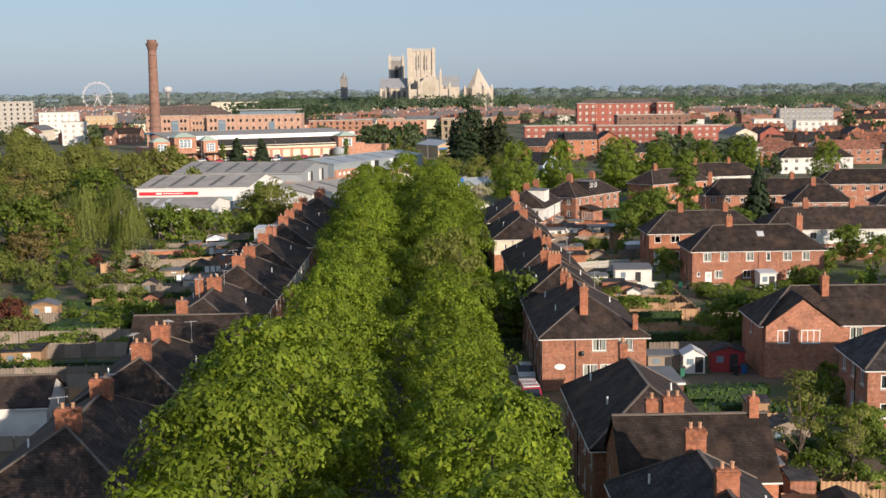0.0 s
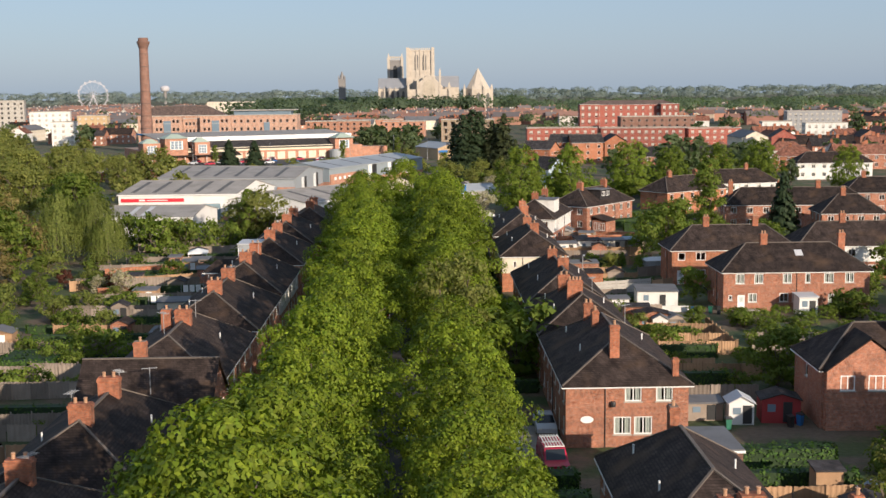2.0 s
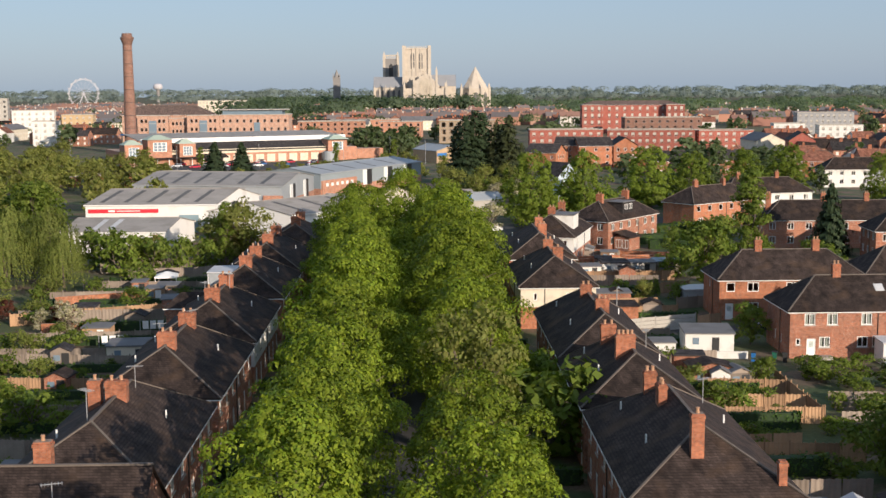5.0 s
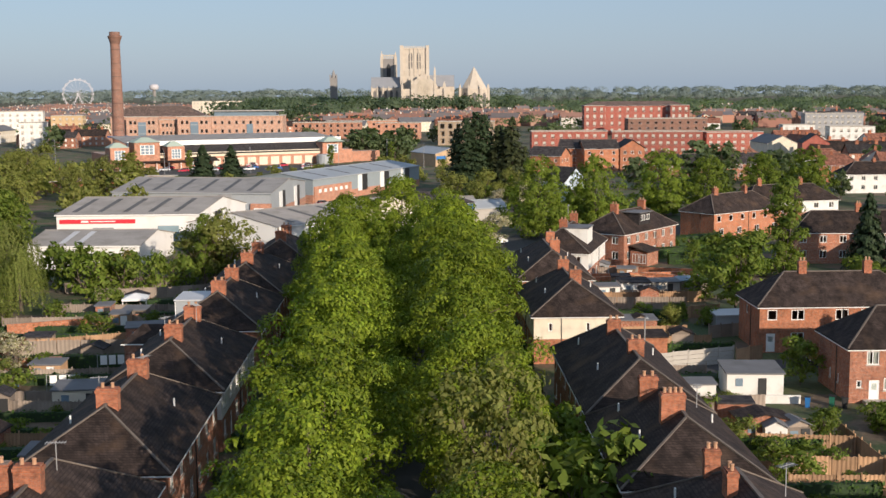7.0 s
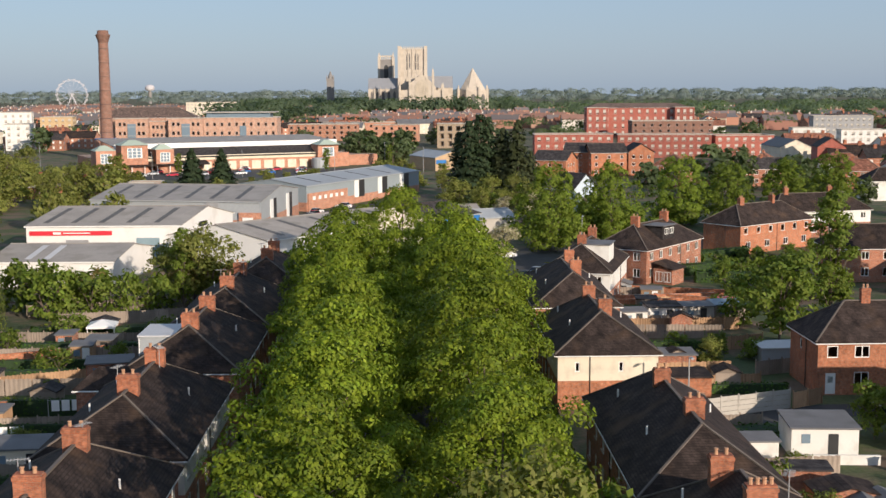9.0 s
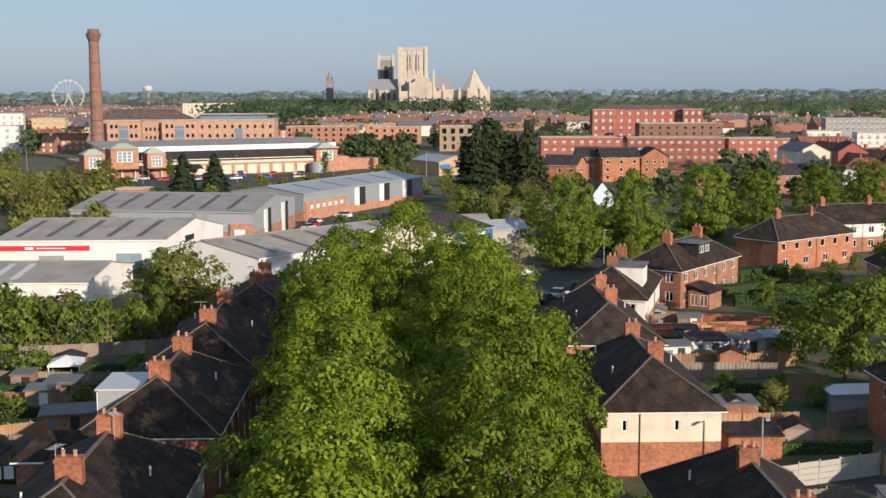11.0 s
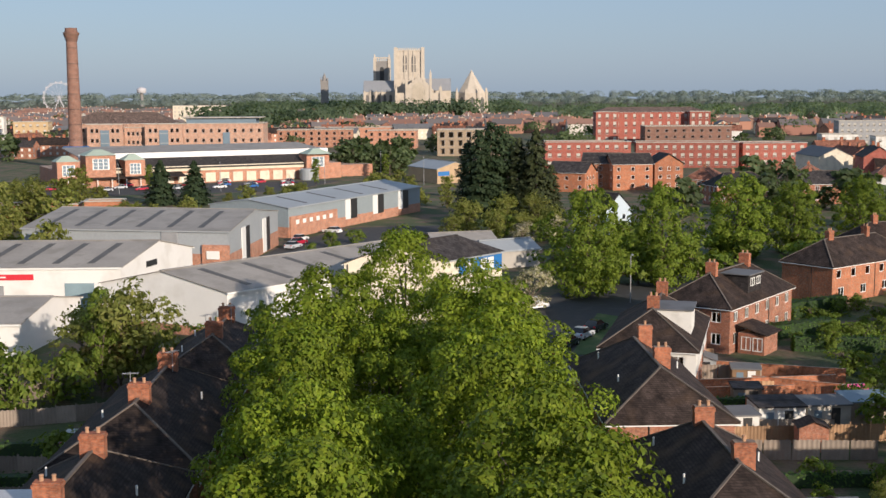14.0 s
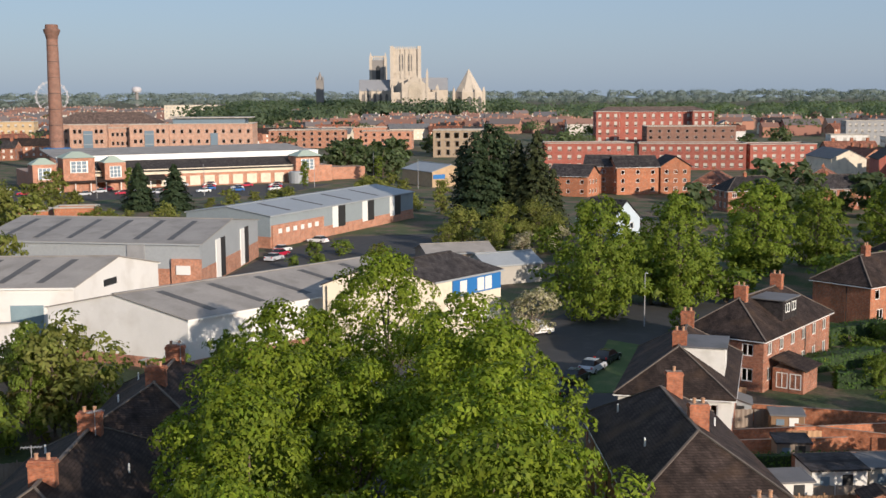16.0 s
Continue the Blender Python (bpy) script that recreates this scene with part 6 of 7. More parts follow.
def far_house(w, d, eave, rise, wall, roof, label, chims):
    h = thing("house", Matrix.Identity(4), label, "house", "houses of the town")
    g = Geo()
    holes = {k: [q[:4] for f in range(int(eave / 2.7)) for q in spaced(length, max(2, int(length / 3.2)), 1.1, 0.9 + 2.7 * f, 1.3, 1.0)] for k, length in (("S", w), ("E", d))}
    for key, (o, u, n, length, ang) in sides_of(w, d).items():
        wall_run(g, o, u, n, length, 0, eave, holes.get(key, []), 0.12)
    part("wall", g, wall, h)
    for key, hs in holes.items():
        o, u, n, length, ang = sides_of(w, d)[key]
        wg = Geo()
        for a, z, ww, hh in hs:
            c = (o[0] + u[0] * (a + ww / 2) - n[0] * 0.1, o[1] + u[1] * (a + ww / 2) - n[1] * 0.1)
            p, q = (c[0] - u[0] * ww / 2, c[1] - u[1] * ww / 2), (c[0] + u[0] * ww / 2, c[1] + u[1] * ww / 2)
            wg.face((*p, z), (*q, z), (*q, z + hh), (*p, z + hh))
        tagged(part("windows", wg, CURTAIN if key == "S" else METAL_BLUE, h), kind="stuff")
    gable_walls(h, 0, w, 0, d, eave, rise, wall, "x")
    hip_roof(h, 0, w, 0, d, eave, rise, roof, "x", 0.3, False, False, ridges=False, gutters=False)
    for c in chims:
        part("chimney", Geo().box(c - 0.6, c + 0.6, d / 2 - 0.4, d / 2 + 0.4, eave, eave + rise + 1.3), STACK, h)
    return h


kinds = [far_house(22, 9, 5.4, 3.4, BRICK_FAR, TILE_RED, "red brick terrace with orange tile roof in the town", (4, 12, 19)),
         far_house(14, 9, 5.6, 3.2, BRICK, SLATE, "brick house with grey slate roof in the town", (4, 11)),
         far_house(30, 10, 5.6, 3.6, BRICK_FAR, TILE, "brick terrace row with brown roof in the town", (4, 12, 20, 27)),
         far_house(12, 9, 5.6, 3.4, RENDER_WHITE, TILE_RED, "white rendered house with red tile roof in the town", (3,)),
         far_house(18, 10, 8.4, 3.4, BRICK_DEEP, SLATE, "three storey red brick house in the town", (4, 14)),
         far_house(26, 12, 7.0, 3.0, RENDER_CREAM, LEAD, "cream building with low grey roof in the town", ())]
spots = []
for i in range(105):
    y = 690 + 330 * town.random()
    x = town.uniform(-0.36, 0.40) * y + 10
    if (-175 < x < -50 and y < 740) or (20 < x < 190 and y < 880 and y > 560) or (180 < x < 300 and y < 790) or (-60 < x < 95 and y > 1330):
        continue
    if y > 740 or abs(x) > 50:
        spots.append((x, y))
for i in range(26):
    y = town.uniform(430, 640)
    spots.append((town.uniform(0.27, 0.42) * y, y))
used = set()
for i, (x, y) in enumerate(spots):
    k = kinds[town.choice((0, 0, 0, 1, 1, 2, 2, 3, 4, 5))]
    m = pose(x, y, 0, 0, 0, town.choice((0, 0, 8, -12, 20, 90, 75)) + town.uniform(-6, 6))
    if k.name not in used:
        used.add(k.name)
        k.matrix_basis = m
    else:
        copy_thing(k, m)


def far_town(count, area, seed, label):
    """Roofs too far off to tell singly: walls and gable roofs of many small houses, one piece each."""
    rng = random.Random(seed)
    w_, r_ = Geo(), Geo()
    for i in range(count):
        x, y = area(rng)
        w, d, e, rise = rng.uniform(8, 26), rng.uniform(8, 11), rng.uniform(5, 8.5), rng.uniform(2.5, 4)
        turn = rng.choice((0, 0, 0, 0.3, -0.3, 1.2))
        c, s = math.cos(turn), math.sin(turn)
        at = lambda a, b, z: (x + a * c - b * s, y + a * s + b * c, z)
        k = len(w_.v)
        w_.v += [at(0, 0, 0), at(w, 0, 0), at(w, d, 0), at(0, d, 0), at(0, 0, e), at(w, 0, e), at(w, d, e), at(0, d, e), at(0, d / 2, e + rise - 0.1), at(w, d / 2, e + rise - 0.1)]
        w_.f += [(k, k + 1, k + 5, k + 4), (k + 1, k + 2, k + 6, k + 9, k + 5), (k + 2, k + 3, k + 7, k + 6), (k + 3, k, k + 4, k + 8, k + 7)]
        k = len(r_.v)
        r_.v += [at(-0.3, -0.4, e - 0.1), at(w + 0.3, -0.4, e - 0.1), at(w + 0.3, d / 2, e + rise), at(-0.3, d / 2, e + rise), at(w + 0.3, d + 0.4, e - 0.1), at(-0.3, d + 0.4, e - 0.1)]
        r_.f += [(k, k + 1, k + 2, k + 3), (k + 3, k + 2, k + 4, k + 5)]
        for a in (w * 0.25, w * 0.75):
            k = len(w_.v)
            w_.v += [at(a + p, d / 2 + q, z) for z in (e, e + rise + 1.2) for p, q in ((-0.5, -0.4), (0.5, -0.4), (0.5, 0.4), (-0.5, 0.4))]
            w_.f += [tuple(k + j for j in q) for q in ((0, 1, 5, 4), (1, 2, 6, 5), (2, 3, 7, 6), (3, 0, 4, 7), (4, 5, 6, 7))]
    t = new("town")
    tagged(t, label, "town", kind="stuff")
    tagged(part("walls", w_, FAR_WALL, t), kind="stuff")
    tagged(part("roofs", r_, FAR_ROOF, t), kind="stuff")


def mixed(name, colours):
    """Each house takes one of several colours."""
    m = bpy.data.materials.new(name)
    m.use_nodes = True
    n, l = m.node_tree.nodes, m.node_tree.links
    g, r = n.new("ShaderNodeNewGeometry"), n.new("ShaderNodeValToRGB")
    r.color_ramp.interpolation = "CONSTANT"
    while len(r.color_ramp.elements) < len(colours):
        r.color_ramp.elements.new(0.5)
    for i, c in enumerate(colours):
        r.color_ramp.elements[i].position = i / len(colours)
        r.color_ramp.elements[i].color = (*c, 1)
    l.new(g.outputs["Random Per Island"], r.inputs[0]); l.new(r.outputs[0], n["Principled BSDF"].inputs["Base Color"])
    n["Principled BSDF"].inputs["Roughness"].default_value = 0.9
    return m


FAR_WALL = mixed("town_walls", ((0.36, 0.18, 0.12), (0.42, 0.22, 0.15), (0.30, 0.15, 0.11), (0.62, 0.57, 0.50), (0.40, 0.24, 0.17), (0.50, 0.40, 0.30)))
FAR_ROOF = mixed("town_roofs", ((0.22, 0.12, 0.09), (0.14, 0.12, 0.115), (0.27, 0.15, 0.11), (0.18, 0.15, 0.14), (0.12, 0.115, 0.12)))
far_town(330, lambda r: (r.uniform(-560, -60), r.uniform(1000, 1900)), 81, "rows of brick houses and roofs across the old town")
far_town(170, lambda r: (r.uniform(85, 620), r.uniform(900, 1350)), 82, "brick houses and roofs among trees on the town's edge")
far_town(90, lambda r: (r.uniform(-75, 110), r.uniform(1000, 1290)), 83, "brick houses before the cathedral close")


# ---- other trees ----
shade = tiered_tree("tree", 41, 16.6, 5.4, 0.9, 200, 66, 0.31, LEAF_LIME, "full green tree with dense domed crown", 0.35)
set_out(shade, [(24.5, 301, 1.0), (37.5, 311, 0.98), (57.5, 341, 0.94), (70.0, 348, 0.82), (84, 352, 0.85), (98, 360, 0.9), (120, 350, 0.8), (136, 330, 0.8)], "trees beside the crescent")
round_t = broadleaf("tree", 42, 10.8, 5.2, 0.6, 190, 22, 0.41, LEAF_GREEN, "round-headed garden tree in leaf", clump=1.1, lobes=9)
set_out(round_t, [(43.0, 219.5, 1.0), (38.9, 178.6, 0.46), (70.8, 190.1, 0.62), (73.5, 184, 0.55), (34.5, 158.5, 0.3), (62, 224, 0.6), (88, 215, 0.6), (96, 205, 0.55), (64, 180, 0.4), (57, 164, 0.35), (63, 132, 0.6), (58, 108, 0.6), (52, 104, 0.45), (74, 130, 0.7), (82, 160, 0.7),
                  (90, 262, 0.6), (112, 262, 0.7), (120, 230, 0.7), (58, 244, 0.45), (50, 246, 0.4), (47, 262, 0.35), (36.2, 129.6, 0.6), (52, 146, 0.3), (60, 140, 0.4), (-88, 236, 1.0), (-64.4, 205, 1.0), (-71, 267, 1.22), (-66.0, 196, 1.2), (-78, 190, 1.2), (-73, 168, 0.8), (-84, 216, 1.2), (-95, 260, 1.2), (-77, 280, 1.1)], "garden trees")
olive = broadleaf("tree", 43, 10.5, 4.8, 0.8, 160, 26, 0.36, LEAF_OLIVE, "olive-green spreading tree with thin twigs", clump=1.2, lobes=9)
set_out(olive, [(-28.9, 245.5, 1.05), (-34, 250, .8), (-82, 250, 1.1), (-92, 300, 1.2), (-104, 330, 1.2), (-118, 350, 1.2), (-96, 350, 1.0), (-110, 385, 1.15), (-92, 385, 1.0), (-126, 400, 1.2), (-140, 430, 1.25), (-150, 470, 1.3), (-128, 455, 1.1), (-165, 500, 1.3), (-110, 425, 1.0),
                (-92, 415, 1.0), (-135, 500, 1.1), (-180, 540, 1.3), (-195, 580, 1.3), (-120, 300, 1.2), (-108, 275, 1.2), (-60, 320, .7), (31.5, 205, 0.34), (15.3, 367, 0.65), (22, 372, 0.55), (28, 378, .6), (7, 372, 0.5), (33, 362, 0.6), (10.5, 378, 0.75), (18.5, 384, 0.8), (26.0, 388, 0.8)], "rough trees and scrub")
scrub = broadleaf("tree", 53, 7.5, 4.2, 0.1, 64, 18, 0.55, LEAF_OLIVE, "rough olive-green scrub tree on waste ground", clump=1.2, lobes=8)
waste = random.Random(12)
set_out(scrub, [(waste.uniform(-0.36, -0.19) * y, y, waste.uniform(0.6, 1.2)) for y in [waste.uniform(325, 500) for _ in range(52)]] + [(waste.uniform(-72, -50), waste.uniform(392, 440), waste.uniform(0.4, 0.7)) for _ in range(10)] + [(waste.uniform(-20, 10), waste.uniform(440, 510), waste.uniform(0.5, 0.9)) for _ in range(14)] + [(waste.uniform(-150, -78), waste.uniform(425, 470), waste.uniform(0.5, 0.9)) for _ in range(12)] + [(waste.uniform(-52, -24), waste.uniform(452, 490), waste.uniform(0.35, 0.7)) for _ in range(9)] + [(waste.uniform(-14, 4), waste.uniform(335, 366), waste.uniform(0.25, 0.45)) for _ in range(5)], "scrub on waste ground")
shrub = broadleaf("shrub", 44, 4.0, 2.6, 0.1, 70, 15, 0.31, LEAF_GREEN, "dense green garden shrub", "shrub", clump=0.8, lobes=7, trunk=0.08)
set_out(shrub, [(-47.9, 235.6, 1.7), (-43, 237, 1.5), (-39.9, 239.2, 1.5), (-51, 241, 1.7), (-55, 246, 1.6), (-46.4, 247.5, 1.3), (-36, 244, 1.2), (-57, 232, 1.3), (25.2, 163.3, 0.8), (28.5, 147.9, 0.7), (26.9, 151.9, 0.4), (33, 147, 0.35), (36, 142, 0.4), (31, 140, 0.3), (26, 138, 0.6), (34.5, 85.5, 0.66), (37, 89, 0.66), (33.5, 92, 0.54), (35.1, 94.6, 0.72), (36.6, 91.1, 0.78), (39.3, 94.3, 0.66), (36.6, 103.5, 0.54), (39.7, 104, 0.66), (43.5, 103, 0.72), (30.4, 80, 0.8), (33.4, 78.5, 0.6), (36.5, 80.5, 0.72), (39.8, 86.5, 0.72), (42, 112.5, 0.54), (47, 112, 1),
                (40, 110, 0.48), (44, 108, 0.54), (48, 107, 0.8), (38, 106, 0.48), (53, 165, 0.45), (50, 162, 0.45), (47, 165, 0.5), (56, 167, 0.9), (-36.3, 140.3, 0.65), (-40, 144, 0.6), (-34, 146, 1), (-44, 149, 0.6), (-38, 151, 0.45), (-48, 155, 0.6), (-41, 158, 0.55), (-52, 163, 0.6), (-45, 166, 0.5), (-37, 133, 0.55), (-43, 131, 0.5), (-52.6, 187.3, 0.6), (-48, 180, 0.5), (-57, 192, 0.65),
                (-30, 222, 0.8), (-42, 222, 0.9), (-47, 216, 0.7), (-38, 205, 0.8), (-36, 196, 0.45), (-40, 190, 0.4), (-33, 210, 0.6), (-52, 206, 0.8), (-19.3, 267.8, 1.3), (-24, 262, 1.1), (-30, 258, 1.2), (-36, 262, 1.3), (30, 215, 0.5), (34, 213, 0.6), (28, 209, 0.5), (37, 210, 0.6), (40, 236, 0.7), (44, 240, 0.8), (41, 228, 0.9),
                (44, 275, 0.5), (47, 279, 0.55), (52, 276, 0.5), (56, 284, 0.6), (60, 288, 0.55), (56, 270, 0.65), (61, 275, 0.6), (49, 250, 0.5), (54, 252, 0.6), (46, 246, 0.45), (57, 262, 0.55), (66, 290, 0.6), (72, 296, 0.65), (60, 250, 0.6), (34, 292, 0.8), (41, 296, 0.45), (39, 150, 0.45), (43, 155, 0.4), (47, 150, 0.45), (40, 162, 0.4), (44, 164, 0.45), (51, 153, 0.5), (57, 155, 0.5), (39, 138, 0.45), (49, 136, 0.45), (56, 130, 0.5), (62, 158, 1.1), (41, 131, 0.4), (10.8, 150, 1.5), (11.6, 143, 1.4), (11.2, 136.3, 1.9), (10, 160, 1), (48, 256, 0.35), (53, 258, 0.4), (45, 268, 0.3), (50, 270, 0.3), (18, 375, 1.3), (25, 368, 1.2), (38, 350, 1.1), (-3, 330, 1), (-15, 342, 0.9), (-20, 350, 0.6), (-17, 362, 0.8), (-13, 368, 0.7)], "garden shrubs", lo=0.8, hi=1.3)
low_bush = broadleaf("shrub", 57, 2.2, 1.7, 0.1, 44, 16, 0.22, LEAF_GREEN, "low dark garden bush in a planted bed", "shrub", clump=0.6, lobes=7, trunk=0.06)
beds = random.Random(61)
set_out(low_bush, [(beds.uniform(25.5, 60), beds.uniform(124, 168), beds.uniform(0.5, 1.1)) for _ in range(46)] + [(beds.uniform(-56, -30), beds.uniform(112, 200), beds.uniform(0.5, 1.2)) for _ in range(46)] + [(beds.uniform(42, 62), beds.uniform(246, 288), beds.uniform(0.6, 1.2)) for _ in range(22)] + [(beds.uniform(20, 78), beds.uniform(312, 352), beds.uniform(1.6, 3.0)) for _ in range(22)], "low garden bushes", lo=0.8, hi=1.5)
lawn_y = broadleaf("shrub", 45, 3.2, 2.4, 0.1, 80, 30, 0.2, LEAF_WILLOW, "yellow-green sunlit bushes over the gardens", "shrub", clump=0.8, lobes=7, trunk=0.07)
set_out(lawn_y, [(-47, 170, 1.0), (-44, 176, 0.9), (-55, 172, 1.2), (-39, 164, .8), (-50, 147, 1.1), (-55, 152, 1.2), (-47, 139, 0.9), (-60, 160, 1.3), (-43, 184, .7), (27, 158, .7), (-50, 198, .8), (-33, 178, .6), (29.5, 170, .5), (-58, 180, 1.2), (-64, 186, 1.3), (-53, 214, 1.0), (-60, 210, 1.2)], "sunlit bushes", lo=0.8, hi=1.3)
bronze = broadleaf("tree", 56, 9.5, 4.6, 1.0, 120, 26, 0.3, LEAF_BRONZE, "tree in thin bronze young leaf with bare limbs showing", clump=1.1, lobes=9)
set_out(bronze, [(-64.5, 209, 1.15), (-62.0, 190, 0.85), (-31.5, 249, 0.75), (-78, 240, 1.1), (-100, 300, 1.1), (-45, 245, 0.55)], "bronze trees")
copper = broadleaf("tree", 46, 5.0, 3.0, 0.4, 80, 34, 0.24, LEAF_COPPER, "dark copper-leaved ornamental tree", clump=0.8, lobes=7)
set_out(copper, [(-48.8, 141.4, 1.0), (-45, 193, 0.6), (-54, 199, 0.55)])
bloom = broadleaf("tree", 47, 6.4, 2.8, 0.6, 90, 40, 0.2, BLOSSOM, "hawthorn covered in pale cream blossom", clump=0.8, lobes=7)
set_out(bloom, [(14.7, 288.6, 1.0), (20.0, 358, 0.8), (27.5, 366, 0.85), (-42.2, 187.0, 0.72), (-46.5, 189.5, 0.5)])
wil = willow("willow", 48, 11.5, 5.2, "weeping willow with long hanging yellow-green branches")
set_out(wil, [(-58.0, 232.0, 1.0), (-63, 226, .85), (-67, 240, .95), (-54, 225, .7)], "willows")
pop = broadleaf("tree", 49, 17.0, 2.9, 0.8, 190, 40, 0.28, LEAF_GREEN, "tall narrow poplar in a garden", clump=0.9, lobes=14, squash=1.0)
set_out(pop, [(52.5, 229.5, 1.0), (-10.2, 556.5, 0.5), (-83.2, 506.3, 0.48), (-32.4, 522.5, 0.52), (-32.3, 244.5, 0.66), (-51.2, 178.4, 0.45)])
birch = broadleaf("tree", 50, 8.0, 1.7, 1.8, 70, 22, 0.16, LEAF_OLIVE, "thin young birch with sparse leaves", clump=0.7, lobes=9, trunk=0.09)
set_out(birch, [(30.5, 85.0, 1.0), (33.8, 83.0, 0.7)])
yard_c = conifer("conifer", 51, 23.5, 5.0, LEAF_DARK, "tall dark dense cypress by the industrial yard", 44, 170, 0.5, 0.30)
set_out(yard_c, [(11.9, 405, 0.80), (14.4, 402, 0.93), (17.2, 404, 1.0), (19.6, 406, 0.97)], "tall dark conifers", lo=0.95, hi=1.05)
spruce = conifer("conifer", 54, 22.0, 6.6, LEAF_SPRUCE, "tall dark spruce with ragged boughs by the industrial yard", 40, 190, 0.5, 0.62)
set_out(spruce, [(27.2, 400, 1.0), (23.6, 403, 0.9), (31.0, 402, 0.62)], "tall dark conifers", lo=0.95, hi=1.05)
firs = conifer("conifer", 52, 12.3, 5.4, LEAF_DARK, "broad dark fir before the supermarket", 30, 250, 0.5, 0.62)
set_out(firs, [(-69.6, 457.5, 1.0), (-60.2, 456.0, 0.98), (72.9, 251.5, 1.0)])
for ob in bpy.data.objects:
    if ob.name.startswith("conifer") and ob.parent is None and abs(ob.location.x - 72.9) < 0.1:
        ob.scale = (0.72, 0.72, 1.05)

# trees of the town and the woods behind
town_tree = broadleaf("tree", 60, 11.0, 5.6, 0.6, 52, 13, 1.05, LEAF_FAR, "green tree between houses of the town", clump=1.5, lobes=8)
rnd = random.Random(5)
spots = []
for i in range(190):
    y = 420 + 1000 * rnd.random() ** 0.9
    x = rnd.uniform(-0.36, 0.42) * y
    if (-170 < x < 0 and y < 640) or (40 < x < 165 and 480 < y < 640) or (-60 < x < 20 and y < 540) or (100 < x < 185 and 740 < y < 835) or (-15 < x < 45 and y < 700) or (-170 < x < -40 and 600 < y < 680) or (-150 < x < 45 and y < 470):
        continue
    spots.append((x, y, rnd.uniform(0.6, 1.15)))
for i in range(40):
    spots.append((rnd.uniform(-75, 60), rnd.uniform(1290, 1345), rnd.uniform(0.9, 1.7)))
for i in range(22):
    spots.append((rnd.uniform(-150, -60), rnd.uniform(1000, 1200), rnd.uniform(1.2, 2.0)))
for i in range(16):
    spots.append((rnd.uniform(-28, -2), rnd.uniform(575, 620), rnd.uniform(0.7, 1.2)))
for i in range(14):
    spots.append((rnd.uniform(60, 130), rnd.uniform(370, 430), rnd.uniform(0.5, 1.0)))
near_spots = [q for q in spots if q[1] < 760]
far_spots = [q for q in spots if q[1] >= 760]
set_out(town_tree, near_spots, "town trees", lo=0.85, hi=1.3)


def woods(name, label, count, area, high, seed, mat):
    """Far woodland as one piece: many rough crowns of big leaf sprays."""
    rng = np.random.default_rng(seed)
    cs, ns = [], []
    for i in range(count):
        x, y = area(rng)
        h = high * rng.uniform(0.65, 1.2)
        w = h * rng.uniform(0.55, 0.95)
        k = 130
        d = rng.normal(0, 1, (k, 3)); d /= np.linalg.norm(d, axis=1)[:, None]
        d[:, 2] = np.abs(d[:, 2]) * 1.0 - 0.25
        d[:, 1] = -np.abs(d[:, 1]) * 0.9 + 0.1
        p = np.array((x, y, h * 0.55)) + d * np.array((w, w, h * 0.45)) * rng.uniform(0.75, 1.05, (k, 1))
        cs.append(p); ns.append(d)
    ob = new(name, leaf_mesh(name, np.concatenate(cs), np.concatenate(ns), high * 0.105, mat, rng, 0.4))
    return tagged(ob, label, "woodland", kind="stuff")


turns = iter(far_spots * 2)
woods("town_trees", "scattered green trees between the roofs of the town", len(far_spots), lambda r: next(turns)[:2], 12, 69, LEAF_FAR)
# Lighter, bluer green than near leaves: some distance haze is in the colour.
LEAF_WOOD = foliage("woodland_leaf", (0.12, 0.168, 0.10), (0.145, 0.19, 0.11), 0.5, 0.12)
woods("woodland", "mixed green woodland on the town's edge", 480, lambda r: (r.uniform(120, 640), r.uniform(1080, 1650)), 17, 70, LEAF_WOOD)
woods("woodland", "tall green trees before the cathedral", 60, lambda r: (r.uniform(-80, 62), r.uniform(1290, 1350)), 23, 74, LEAF_WOOD)
woods("woodland", "green wood on a rise in the town", 60, lambda r: (r.uniform(-170, -55), r.uniform(1050, 1180)), 20, 75, LEAF_WOOD)
woods("woodland", "dark green trees round the cathedral close", 240, lambda r: (r.uniform(-220, 130), r.uniform(1570, 1800)), 21, 71, LEAF_WOOD)
# Aerial haze is put into this leaf colour, pale and bluish.
LEAF_HAZED = foliage("hazed_leaf", (0.16, 0.20, 0.185), (0.18, 0.215, 0.195), 0.3, 0.08)
woods("woodland", "far belt of trees along the horizon", 700, lambda r: (r.uniform(-1500, 1500), r.uniform(2300, 3400)), 22, 72, LEAF_HAZED)
woods("woodland", "farthest belt of trees along the horizon", 450, lambda r: (r.uniform(-2200, 2200), r.uniform(4200, 4800)), 33, 73, LEAF_HAZED)


